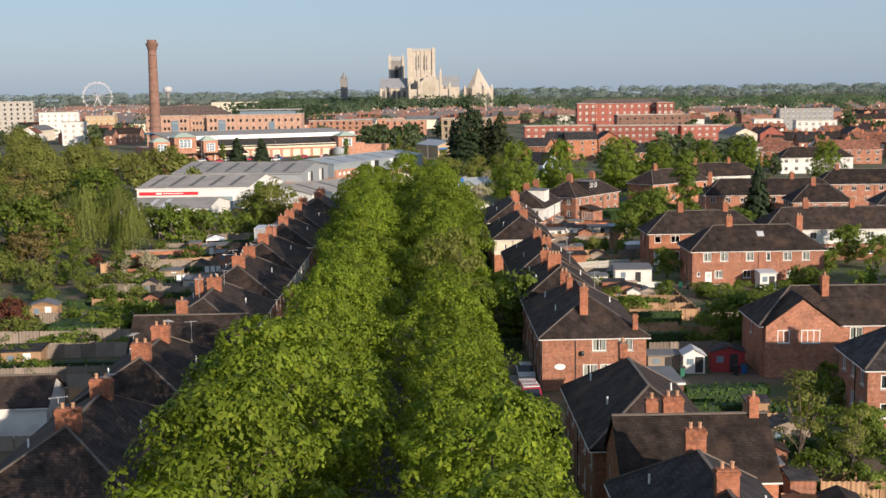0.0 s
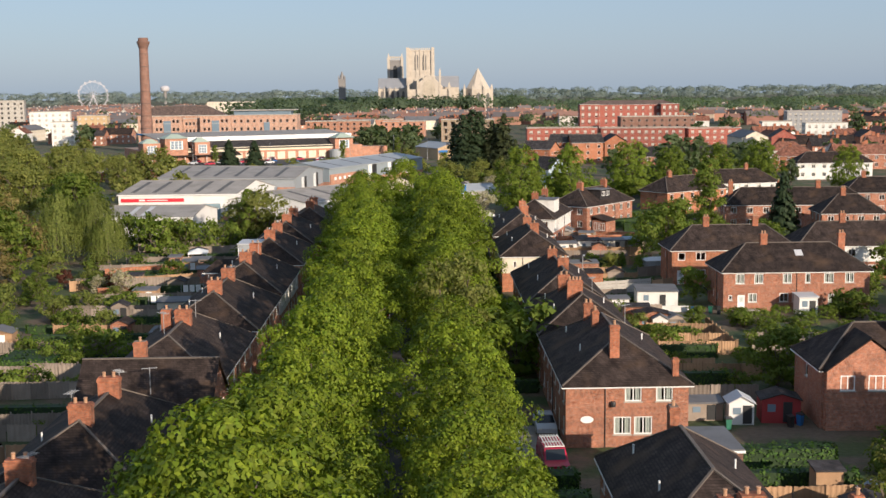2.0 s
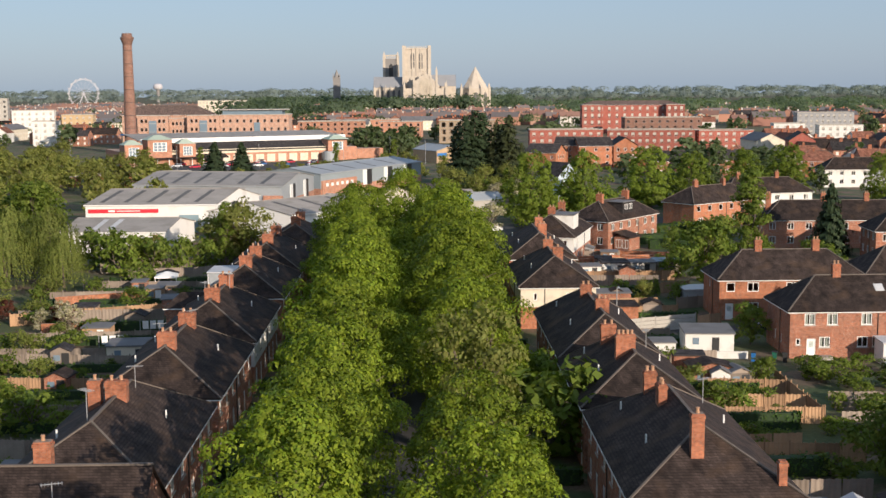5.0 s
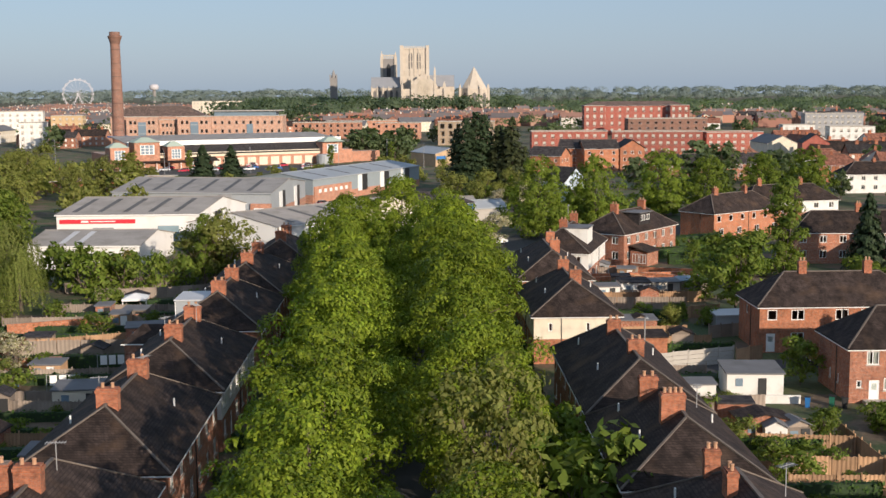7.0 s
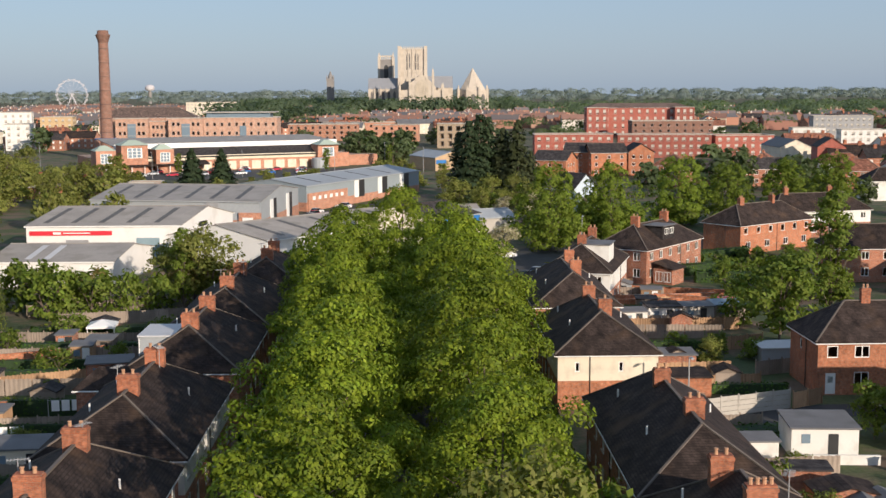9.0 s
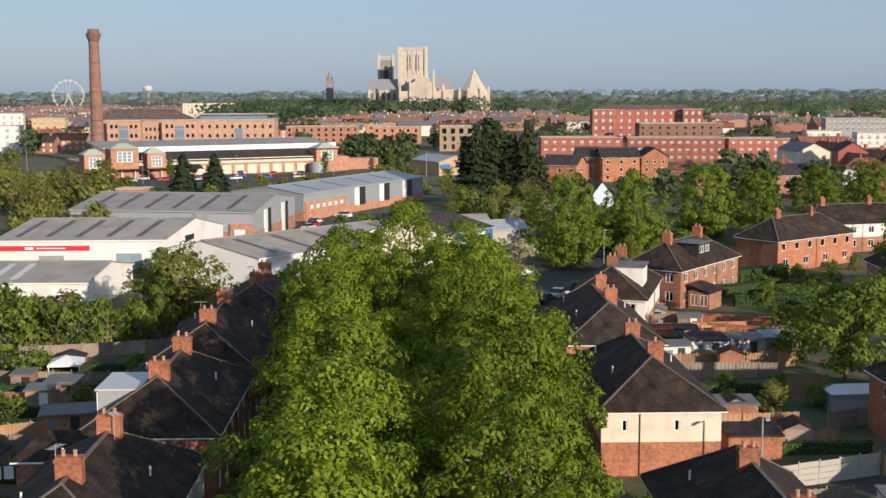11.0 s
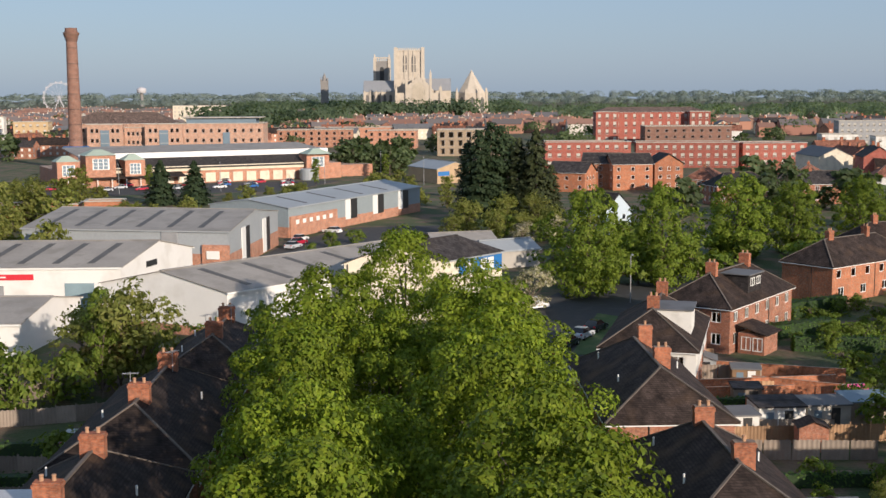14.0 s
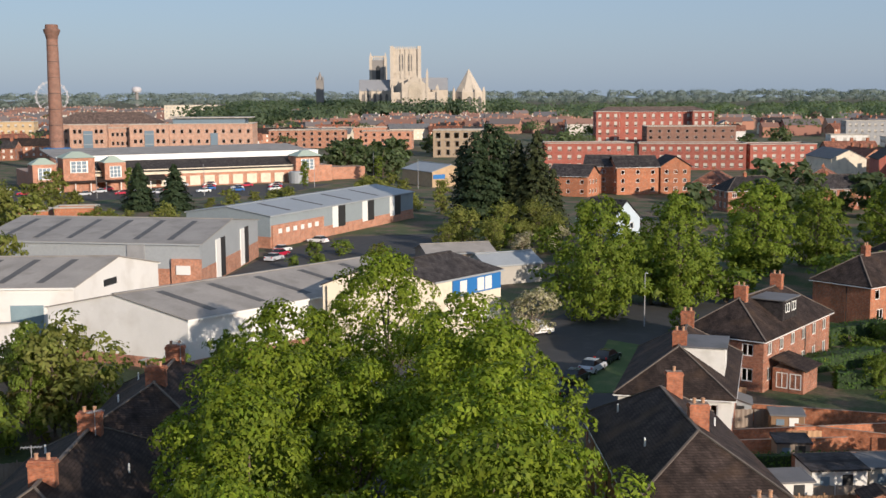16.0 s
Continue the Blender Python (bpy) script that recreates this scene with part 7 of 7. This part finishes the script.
# ---- fences, sheds and garden things ----
def fence(x0, y0, x1, y1, h=1.7, mat=None, label="weathered timber panel fence between gardens", concrete=False, posts=True):
    """A fence of panels between posts; each panel is of upright boards."""
    length, ang = math.hypot(x1 - x0, y1 - y0), math.degrees(math.atan2(y1 - y0, x1 - x0))
    f = thing("fence", pose(x0, y0, 0, 0, 0, ang), label, "fence", "garden fences")
    n = max(1, round(length / (1.85 if posts else 2.6)))
    w = length / n
    key = ("fence", round(w, 3), h, (mat or TIMBER).name)
    if key not in made:
        g = Geo()
        if concrete:
            for k in range(4):
                g.box(0.06, w - 0.06, -0.03, 0.03, 0.02 + h / 4 * k, h / 4 * (k + 1) - 0.015)
        else:
            k0, b = 0, 22
            for k in range(b + 1):
                x, y, top = 0.05 + (w - 0.1) * k / b, 0.02 if (k // 2) % 2 else -0.015, h - 0.04 - 0.03 * ((k // 2 * 7) % 3)
                g.v += [(x, y, 0.04), (x, y, top), (x, y + 0.025, top), (x, y + 0.025, 0.04)]
            for k in range(b):
                i = 4 * k
                g.f += [(i, i + 4, i + 5, i + 1), (i + 1, i + 5, i + 6, i + 2), (i + 2, i + 6, i + 7, i + 3)]
        made[key] = (g.mesh("panel", mat or TIMBER), Geo().box(-0.05, 0.05, -0.05, 0.05, 0, h + 0.08).mesh("post", CONCRETE if concrete else (mat or TIMBER)))
    for i in range(n):
        part("panel", made[key][0], None, f, "", pose(i * w, 0, dice.uniform(-0.08, -0.03), dice.uniform(-1.5, 1.5), 0, 0))
    for i in range(n + 1 if posts else 0):
        part("post", made[key][1], None, f, "", pose(i * w, 0, 0))
    return f


for q in ((29.2, 160.5, 35.6, 159.8), (28.2, 156.6, 36.0, 155.4), (28.5, 150.6, 36.2, 149.6), (27.6, 145.8, 36.4, 145.3), (26.0, 135.0, 36.0, 134.2), (36.2, 145.3, 36.2, 160.0), (25.5, 226.0, 40.0, 226.4),
          (28.4, 195.8, 34.2, 196.5), (35.2, 201.8, 39.8, 203.4), (35.0, 188.6, 38.4, 190.6), (29.8, 78.0, 36.0, 77.6), (27.0, 88.2, 30.0, 87.6), (24.0, 181.0, 30.0, 181.4), (34.0, 214.0, 40.0, 216.0),
          (-52.0, 194.5, -28.0, 203.8), (-52.0, 211.4, -30.0, 212.4), (-50.0, 221.4, -29.0, 219.6), (-46.0, 232.9, -36.0, 234.8), (-36.0, 234.8, -24.0, 238.6), (-52.0, 238.9, -36.8, 245.3), (-46.0, 182.0, -28.0, 183.4), (-48.0, 171.5, -27.0, 169.0), (-44.0, 160.0, -27.5, 159.0),
          (-50.0, 128.8, -28.0, 130.6), (-46.0, 118.0, -28.0, 119.0), (-48.0, 150.0, -28.0, 148.0), (-40.0, 139.0, -28.0, 137.6)):
    fence(*q, mat=TIMBER if (q[1] + q[0]) % 3 > 1 else TIMBER_GREY)
for k in range(5):
    fence(37.0 + 0.6 * k, 139.0 + 3.6 * k, 46.0 + 1.4 * k, 138.2 + 3.7 * k, 1.0, TIMBER_GREY, "low weathered boards edging vegetable beds", posts=False)
fence(25.8, 185.6, 34.8, 188.9, 1.9, CONCRETE, "pale concrete panel fence beside a lane", True)
for x0, y0, x1, y1 in ((-50.0, 207.2, -35.2, 213.3), (26.5, 243.0, 41.5, 244.5), (29.5, 252.0, 43.5, 247.0), (27.0, 240.0, 36.0, 240.4), (-46.0, 188.0, -38.0, 188.8), (33.0, 244.6, 41.0, 240.4), (30.0, 236.0, 37.8, 236.4), (25.8, 205.0, 29.5, 205.4)):
    length = math.hypot(x1 - x0, y1 - y0)
    w = part("garden_wall", Geo().box(0, length, -0.11, 0.11, 0, 1.5).box(-0.03, length + 0.03, -0.15, 0.15, 1.502, 1.57), BRICK_ORANGE, None, "", pose(x0, y0, 0, 0, 0, math.degrees(math.atan2(y1 - y0, x1 - x0))))
    tagged(w, "orange-red brick garden wall with coping", "wall", "garden walls")


def shed(x, y, rot, w, d, h, wall, roof, label, rise=0.5, door=True):
    s = thing("shed", pose(x, y, 0, 0, 0, rot), label, "shed", "garden sheds")
    part("wall", Geo().box(0, w, 0, d, 0, h), wall, s)
    if rise > 0.8:
        top = h + 0.08 + rise * 0.55
        part("gable", Geo().face((0, 0.02, h), (w, 0.02, h), (w / 2, 0.02, top - 0.08)), wall, s)
        part("roof", Geo().slab([(-0.15, -0.2, h + 0.06), (w / 2, -0.2, top), (w / 2, d + 0.2, top), (-0.15, d + 0.2, h + 0.06)][::-1], 0.07).slab([(w / 2, -0.2, top), (w + 0.15, -0.2, h + 0.06), (w + 0.15, d + 0.2, h + 0.06), (w / 2, d + 0.2, top)][::-1], 0.07), roof, s)
    else:
        part("roof", Geo().slab([(-0.15, -0.2, h + 0.14), (w + 0.15, -0.2, h + 0.14), (w + 0.15, d + 0.2, h + 0.14 + rise * 0.4), (-0.15, d + 0.2, h + 0.14 + rise * 0.4)], 0.14), roof, s)
    if door:
        part("door", Geo().box(w * 0.55, w * 0.55 + 0.8, -0.05, -0.005, 0.1, min(2.0, h - 0.15)), WHITE_PAINT if wall is TIMBER else DARK_PAINT, s)
        part("window", Geo().box(w * 0.15, w * 0.15 + 0.7, -0.04, -0.005, h * 0.5, h * 0.82), METAL_BLUE, s)
    return s


PINK = material("pink_cloth", (0.62, 0.10, 0.28), rough=0.9)
GREEN_CAN = material("green_plastic", (0.03, 0.16, 0.10), rough=0.5)
RED_PAINT = material("dark_red_paint", (0.32, 0.03, 0.03), rough=0.6)
wb_ = shed(30.2, 173.8, -4, 5.4, 4.6, 2.4, RENDER_WHITE, LEAD, "white rendered outbuilding with grey flat roof", 0.5)
part("veranda_wall", Geo().box(0.2, 6.6, -1.9, -1.7, 0, 0.8), RENDER_WHITE, wb_)
shed(25.4, 173.2, 0, 3.6, 2.2, 1.5, RENDER_WHITE, LEAD, "low white garden store", 0.3, False)
shed(25.6, 227.2, 4, 3.2, 2.6, 2.1, RENDER_WHITE, LEAD, "small white rendered store with flat roof", 0.3)
shed(29.3, 229.2, 3, 4.2, 3.4, 2.3, RENDER_WHITE, SLATE, "white outhouse with dark roof and small window", 0.4)
shed(33.9, 230.0, 3, 4.0, 3.0, 2.2, CONCRETE, LEAD, "weathered concrete garage with flat roof", 0.3)
shed(38.2, 231.0, 3, 4.0, 3.4, 2.2, TIMBER_GREY, METAL_BLUE, "timber shed with blue-grey sheet roof", 0.3)
shed(27.6, 250.6, -14, 3.2, 2.6, 1.9, METAL_GREY, LEAD, "grey metal garden shed", 1.0)
shed(31.6, 246.8, -10, 2.8, 2.0, 1.7, TIMBER, LEAD, "small timber shed with felt roof", 0.3)
shed(28.4, 117.4, -3, 2.2, 2.2, 1.9, METAL_WHITE, SHEET_LIGHT, "small pale play house with pitched roof", 1.2)
shed(31.4, 117.8, -6, 3.4, 2.6, 2.1, RED_PAINT, SLATE, "dark red timber shed with grey roof", 1.0)
shed(25.0, 118.8, 0, 3.2, 2.0, 1.6, TIMBER_GREY, LEAD, "low weathered store beside the house", 0.3)
shed(27.4, 158.6, 0, 4.4, 3.0, 2.0, BRICK, TILE, "brick outhouse with dark tile roof", 1.0)
shed(31.0, 157.6, 8, 2.4, 2.0, 1.7, TIMBER_GREY, LEAD, "small grey timber shed", 1.0)
shed(24.0, 202.0, 0, 5.0, 3.0, 2.2, BRICK, LEAD, "flat roofed brick outhouse", 0.3, False)
shed(24.0, 193.0, 0, 4.4, 3.4, 2.0, BRICK_ORANGE, TILE, "brick garden store with dark roof", 0.4, False)
shed(23.6, 80.0, 0, 4.0, 3.2, 2.2, BRICK_ORANGE, LEAD, "flat roofed brick outhouse by the rear wing", 0.3, False)
shed(-33.6, 170.6, 4, 5.6, 3.4, 2.3, RENDER_CREAM, LEAD, "cream garden room with flat roof and windows", 0.3)
shed(-28.0, 171.6, 0, 3.6, 3.0, 2.4, METAL_WHITE, SHEET_LIGHT, "white lean-to conservatory at the back", 0.6)
shed(-30.0, 150.4, 0, 3.4, 3.0, 2.3, RENDER_WHITE, LEAD, "white rear extension with flat roof", 0.4)
shed(-34.0, 201.0, 10, 4.6, 3.0, 2.1, BRICK, LEAD, "brick garage with dark flat roof", 0.4)
shed(-50.0, 152.0, 6, 3.6, 2.8, 2.1, TIMBER, LEAD, "timber garden shed among shrubs", 1.0)
shed(-37.5, 214.0, 0, 3.0, 2.4, 1.9, TIMBER_GREY, LEAD, "weathered shed against a fence", 0.4)
shed(-44.0, 124.0, 5, 4.2, 3.0, 2.0, TIMBER, SLATE, "long timber shed with dark roof", 0.4)
shed(-30.4, 125.0, 0, 3.6, 4.0, 2.4, RENDER_WHITE, LEAD, "pale rear extension with flat roof", 0.4)
shed(37.5, 207.5, 4, 6.6, 2.6, 1.6, METAL_GREY, SHEET_LIGHT, "low polytunnel with pale cover", 0.6, False)
shed(50.2, 167.6, 0, 2.4, 2.6, 2.4, METAL_WHITE, SHEET_LIGHT, "white lean-to porch at the house front", 0.4)
gz = thing("gazebo", pose(-39.2, 220.8, 0, 0, 0, 6), "white garden gazebo with pitched fabric roof", "gazebo")
part("canopy", Geo().tube(1.6, 1.6, [(2.35, 1.9), (2.35, 2.15), (0.1, 2.75)], 4, math.pi / 4), WHITE_PAINT, gz)
for x in (0.05, 3.15):
    for y in (0.05, 3.15):
        part("leg", Geo().tube(x, y, [(0.06, 0), (0.06, 2.0)], 6), WHITE_PAINT, gz)
# garden plots behind both rows: a boundary every few metres, hedge or fence
plots = random.Random(33)
for side, xs in (("right", (24.5, 37.0)), ("left", (-51.0, -28.0))):
    y = 62.0
    while y < 262:
        if not (side == "right" and (98 < y < 122 or 170 < y < 192)) and not (side == "left" and y > 226):
            x0 = xs[0] + plots.uniform(0, 2)
            x1 = xs[1] - plots.uniform(0, 5)
            if side == "left":
                x0 = plots.uniform(-52, -44)
            if plots.random() < 0.4:
                hedge(x0, x1, y, y + plots.uniform(0.6, 1.2), plots.uniform(0.9, 1.7), "ragged garden hedge between plots", seed=int(y), n=1000)
            else:
                fence(x0, y, x1, y + plots.uniform(-0.8, 0.8), plots.choice((1.4, 1.6, 1.8)), TIMBER if plots.random() < 0.55 else TIMBER_GREY, posts=False)
            if plots.random() < 0.4:
                shed(plots.uniform(x0 + 1, x1 - 4), y + 1.6, plots.uniform(-6, 6), plots.uniform(1.8, 3.4), plots.uniform(1.6, 2.6), plots.uniform(1.7, 2.2), plots.choice((TIMBER, TIMBER_GREY, RENDER_WHITE, BRICK, TIMBER)), plots.choice((LEAD, SLATE, TILE)), "small garden shed with felt roof against a boundary", plots.choice((0.3, 1.0)), plots.random() < 0.6)
            if plots.random() < 0.5:
                px = plots.uniform(x0, x1 - 5)
                flat("patio", [(px, y + 1.2), (px + plots.uniform(2.5, 5), y + 1.2), (px + 4, y + plots.uniform(3, 5)), (px, y + 4.2)], 0.05, plots.choice((PAVING, GRASS, EARTH, GRASS)), "small paved or grassed patch in a garden", 0.1)
        y += plots.uniform(5.0, 8.0)
# front garden hedges on both sides of the avenue
y = 58.0
while y < 236:
    if not 100 < y < 122:
        hedge(8.2, 12.6, y, y + 0.8, plots.uniform(1.0, 1.6), "dark front garden hedge", seed=int(y) + 300, n=420)
    hedge(-15.2, -10.6, y + 2, y + 2.8, plots.uniform(1.0, 1.6), "dark front garden hedge", seed=int(y) + 600, n=420)
    y += plots.uniform(8.0, 10.5)
# washing lines, bins, poles
for x, y in ((40.2, 239.0), (-36.5, 178.5), (-33.8, 187.4)):
    c = thing("washing_line", pose(x, y, 0, 0, 0, 8), "washing line with cloths hung between two poles", "washing line")
    for k in (0, 3.2):
        part("pole", Geo().tube(k, 0, [(0.04, 0), (0.04, 2.0)], 6), GREY_PAINT, c)
    part("line", Geo().beam((0, 0, 1.92), (3.2, 0, 1.92), 0.02, 0.02), GREY_PAINT, c)
    for k in range(3):
        part("cloth", Geo().box(0.3 + 0.9 * k, 1.0 + 0.9 * k, -0.015, 0.015, 0.9, 1.9), PINK if x > 40 else WHITE_PAINT, c)
for i, (x, y) in enumerate(((28.0, 116.0), (33.6, 116.4), (34.6, 117.0), (39.3, 170.4), (40.2, 169.6), (-40.6, 182.0), (-28.6, 182.2), (25.0, 142.0), (36.9, 170.2))):
    b = thing("wheelie_bin", pose(x, y, 0, 0, 0, 20 * i), "plastic wheelie bin beside a garden wall", "bin", "wheelie bins")
    part("body", Geo().tube(0, 0, [(0.28, 0.0), (0.36, 0.97)], 4, math.pi / 4), (GREEN_CAN, DARK_PAINT, BLUE_PANEL)[i % 3], b)
    part("lid", Geo().slab([(-0.3, -0.32, 1.02), (0.3, -0.32, 1.02), (0.3, 0.32, 1.08), (-0.3, 0.32, 1.08)], 0.06), DARK_PAINT, b)


def pole(x, y, h, label, lamp=True):
    p = thing("street_lamp", pose(x, y, 0), label, "street lamp", "street lamps")
    part("post", Geo().tube(0, 0, [(0.09, 0), (0.06, h)], 8), GREY_PAINT, p)
    if lamp:
        part("arm", Geo().beam((0, 0, h - 0.05), (0, -0.8, h + 0.1), 0.06, 0.06), GREY_PAINT, p)
        part("lantern", Geo().box(-0.12, 0.12, -1.3, -0.7, h + 0.05, h + 0.2), METAL_GREY, p)


for x, y, h in ((24.2, 184.5, 6.0), (30, 296, 7), (9.0, 200.0, 6.5), (-11.5, 130.0, 6.5), (-60.0, 500.0, 9.0), (-90.0, 495.0, 9.0), (-140.0, 505.0, 9.0), (-30.0, 530.0, 9.0), (-155.0, 540.0, 10.0), (-148.0, 560.0, 10.0), (-162.0, 565.0, 11.0), (3.0, 520.0, 9.0), (-12, 560, 9)):
    pole(x, y, h, "grey steel street lamp on a tall post")

hedge(25.9, 33.6, 104.6, 106.2, 1.7, "tall clipped green hedge round a lawn", seed=2)
hedge(25.8, 33.8, 100.4, 101.6, 1.2, "low clipped hedge by the lawn", seed=3)
hedge(25.4, 36.0, 178.0, 180.4, 1.0, "low overgrown hedge beside a lane", seed=4)
hedge(9.6, 13.0, 93.2, 96.4, 1.6, "dark front garden hedge", seed=5)
hedge(9.4, 12.8, 99.6, 101.4, 1.5, "dark front garden hedge", seed=6)
hedge(40.5, 53.0, 268.0, 270.2, 1.8, "clipped hedge along a garden in shade", seed=7, rot=24)
hedge(44.5, 60.0, 280.0, 282.0, 2.2, "tall dark hedge before a brick house", seed=17, rot=28)
hedge(43.0, 56.0, 262.5, 263.6, 1.8, "garden hedge in shade", seed=18, rot=-8)
hedge(-44.0, -38.0, 140.0, 146.0, 1.6, "rounded overgrown garden hedge", seed=8)
flat("lawn", [(25.4, 101.7), (35.0, 101.7), (35.0, 104.4), (25.4, 104.4)], 0.03, GRASS, "small mown lawn between hedges", 0.1, "lawn")
flat("lawn_lane", [(24.5, 175.5), (30.0, 176.5), (38.0, 180.0), (38.0, 183.0), (24.5, 184.5)], 0.03, GRASS, "grass strip by a lane", 0.1, "lawn")
flat("lawn_crescent", [(17, 262), (22, 262), (28, 284), (24, 288)], 0.06, GRASS, "grass island in the crescent", 0.1, "lawn")
flat("lane", [(23.0, 185.0), (38.0, 190.0), (60.0, 190.4), (60.0, 186.4), (40.0, 186.0), (23.0, 181.2)], 0.024, ASPHALT, "narrow asphalt lane behind houses", 0.1, "road")
flat("drive", [(7.2, 103.0), (13.0, 103.0), (13.0, 118.0), (7.2, 118.0)], 0.03, PAVING, "paved front drive with parked vehicles", 0.1, "pavement")


# ---- parked vehicles ----
TYRE = material("tyre_rubber", (0.02, 0.02, 0.02), rough=0.8)
RIM = material("wheel_rim", (0.45, 0.45, 0.46), rough=0.35, metal=0.8)
CAR_GLASS = material("car_glass", (0.02, 0.025, 0.03), rough=0.08)
LAMP = material("lamp_lens", (0.6, 0.6, 0.58), rough=0.2)
TAIL = material("tail_lens", (0.4, 0.02, 0.02), rough=0.25)


def paint(name, c):
    return material(name, c, rough=0.25, vary=0.04, fine=0.02)


def vehicle(x, y, rot, mat, label, van=False, z=0.03, far=False):
    c = thing("van" if van else "car", pose(x, y, z, 0, 0, rot), label, "van" if van else "car", "parked vehicles")
    L, W = (4.8, 1.9) if van else (4.2, 1.75)
    prof = [(-L / 2, 0.3), (L / 2, 0.3), (L / 2 - 0.02, 0.75), (L / 2 - 0.9, 0.95), (L / 2 - 1.5, 1.75), (-L / 2 + 0.1, 1.85), (-L / 2, 0.9)] if van else \
           [(-L / 2, 0.28), (L / 2, 0.28), (L / 2 - 0.04, 0.66), (L / 2 - 0.95, 0.88), (-L / 2 + 0.25, 0.95), (-L / 2, 0.7)]
    g = Geo()

    def run(points, half, half_top=None):
        k, n = len(g.v), len(points)
        for s in (-1, 1):
            g.v.extend((s * (half if pz < 1.0 or half_top is None else half_top), py, pz) for py, pz in points)
        g.f.extend([tuple(range(k, k + n)), tuple(range(k + 2 * n - 1, k + n - 1, -1))])
        g.f.extend((k + i, k + (i + 1) % n, k + n + (i + 1) % n, k + n + i) for i in range(n))

    run(prof, W / 2, W / 2 - 0.12)
    part("body", g, mat, c)
    if not van:
        g = Geo()
        run([(L / 2 - 1.1, 0.88), (L / 2 - 1.8, 1.40), (-L / 2 + 1.0, 1.44), (-L / 2 + 0.3, 0.94)], W / 2 - 0.08, W / 2 - 0.24)
        part("glasshouse", g, CAR_GLASS, c)
        part("roof", Geo().slab([(-W / 2 + 0.22, -L / 2 + 1.05, 1.47), (W / 2 - 0.22, -L / 2 + 1.05, 1.47), (W / 2 - 0.22, L / 2 - 1.85, 1.44), (-W / 2 + 0.22, L / 2 - 1.85, 1.44)], 0.04), mat, c)
    else:
        part("windscreen", Geo().slab([(-0.78, L / 2 - 0.93, 1.0), (0.78, L / 2 - 0.93, 1.0), (0.74, L / 2 - 1.45, 1.72), (-0.74, L / 2 - 1.45, 1.72)], 0.03), CAR_GLASS, c)
        part("rear_window", Geo().box(-0.65, 0.65, -L / 2 - 0.02, -L / 2 + 0.06, 1.15, 1.65), CAR_GLASS, c)
    for sx in (-1, 1):
        for yy in (-L / 2 + 0.8, L / 2 - 0.85):
            t = part("wheel", Geo().tube(0, 0, [(0.31, -0.1), (0.31, 0.1)], 14), TYRE, c, "", Matrix.Translation((sx * (W / 2 - 0.08), yy, 0.31)) @ pose(0, 0, 0, 0, 90, 0))
            if not far:
                part("rim", Geo().tube(0, 0, [(0.19, -0.11), (0.19, 0.11)], 10), RIM, t)
        if far:
            continue
        part("headlight", Geo().box(sx * 0.62 - 0.17, sx * 0.62 + 0.17, L / 2 - 0.1, L / 2 + 0.015, 0.55, 0.7), LAMP, c)
        part("tail_light", Geo().box(sx * 0.68 - 0.1, sx * 0.68 + 0.1, -L / 2 - 0.015, -L / 2 + 0.1, 0.68, 0.9), TAIL, c)
    return c


PAINTS = {"red": paint("red_car_paint", (0.42, 0.02, 0.05)), "silver": paint("silver_car_paint", (0.48, 0.5, 0.53)), "black": paint("black_car_paint", (0.02, 0.022, 0.026)), "white": paint("white_car_paint", (0.75, 0.75, 0.74)), "blue": paint("blue_car_paint", (0.03, 0.12, 0.34))}
van = vehicle(11.6, 106.2, 184, PAINTS["red"], "dark red van with ladders on its roof rack", True)
rack = part("roof_rack", Geo().box(-0.78, 0.78, -2.0, -1.94, 1.86, 1.95), WHITE_PAINT, van)
for yy in (-0.5, 0.8):
    part("crossbar", Geo().box(-0.78, 0.78, yy, yy + 0.06, 1.86, 1.95), WHITE_PAINT, rack)
for i in range(7):
    part("ladder_rail", Geo().box(-0.72 + 0.23 * i, -0.64 + 0.23 * i, -2.2, 1.0, 1.952, 2.0), WHITE_PAINT, rack)
for x, y, rot, col, txt in ((12.0, 116.6, 180, "silver", "silver car parked on a front drive"), (8.6, 112.0, 178, "white", "white car parked on a front drive"), (0.6, 115.0, 180, "blue", "blue car parked at the kerb"), (-3.9, 169.8, 0, "white", "white car parked under the trees"),
                            (17.2, 267.0, -30, "black", "black car parked at the crescent"), (19.6, 271.5, -30, "silver", "grey car parked at the crescent"), (22.0, 276.2, -32, "black", "black car parked at the crescent"), (14.6, 261.0, -20, "black", "dark car parked near the junction"),
                            (11.4, 246.0, -8, "silver", "silver car parked by the pavement"), (10.6, 240.0, -4, "blue", "dark blue car parked by the pavement"), (-24.1, 372.4, -25, "white", "white car in the industrial yard"), (-23.9, 366.5, -25, "red", "red car in the industrial yard"), (-24.4, 360.6, -25, "silver", "silver car in the industrial yard"), (-18.4, 386.0, 60, "white", "white car by the brick unit"),
                            (44.6, 187.6, 92, "black", "black car in the lane"), (33.8, 97.0, 80, "silver", "silver car beside a side house"), (-30.5, 228.0, 0, "silver", "silver car behind gardens"), (-40, 286, 10, "silver", "silver car beside white shed")):
    vehicle(x, y, rot, PAINTS[col], txt)
vehicle(15.4, 291.6, -60, PAINTS["white"], "white van parked under a blossoming hawthorn", True)
lot = random.Random(9)
for i in range(46):
    r, k = divmod(i, 12)
    x = -158 + 10.5 * k + lot.uniform(-1.5, 1.5)
    vehicle(x, 486 + r * 9 + 0.28 * (x + 158), 115 + lot.uniform(-4, 4), PAINTS[lot.choice(("silver", "white", "black", "blue", "red", "silver"))], "parked car in the supermarket car park", far=True)
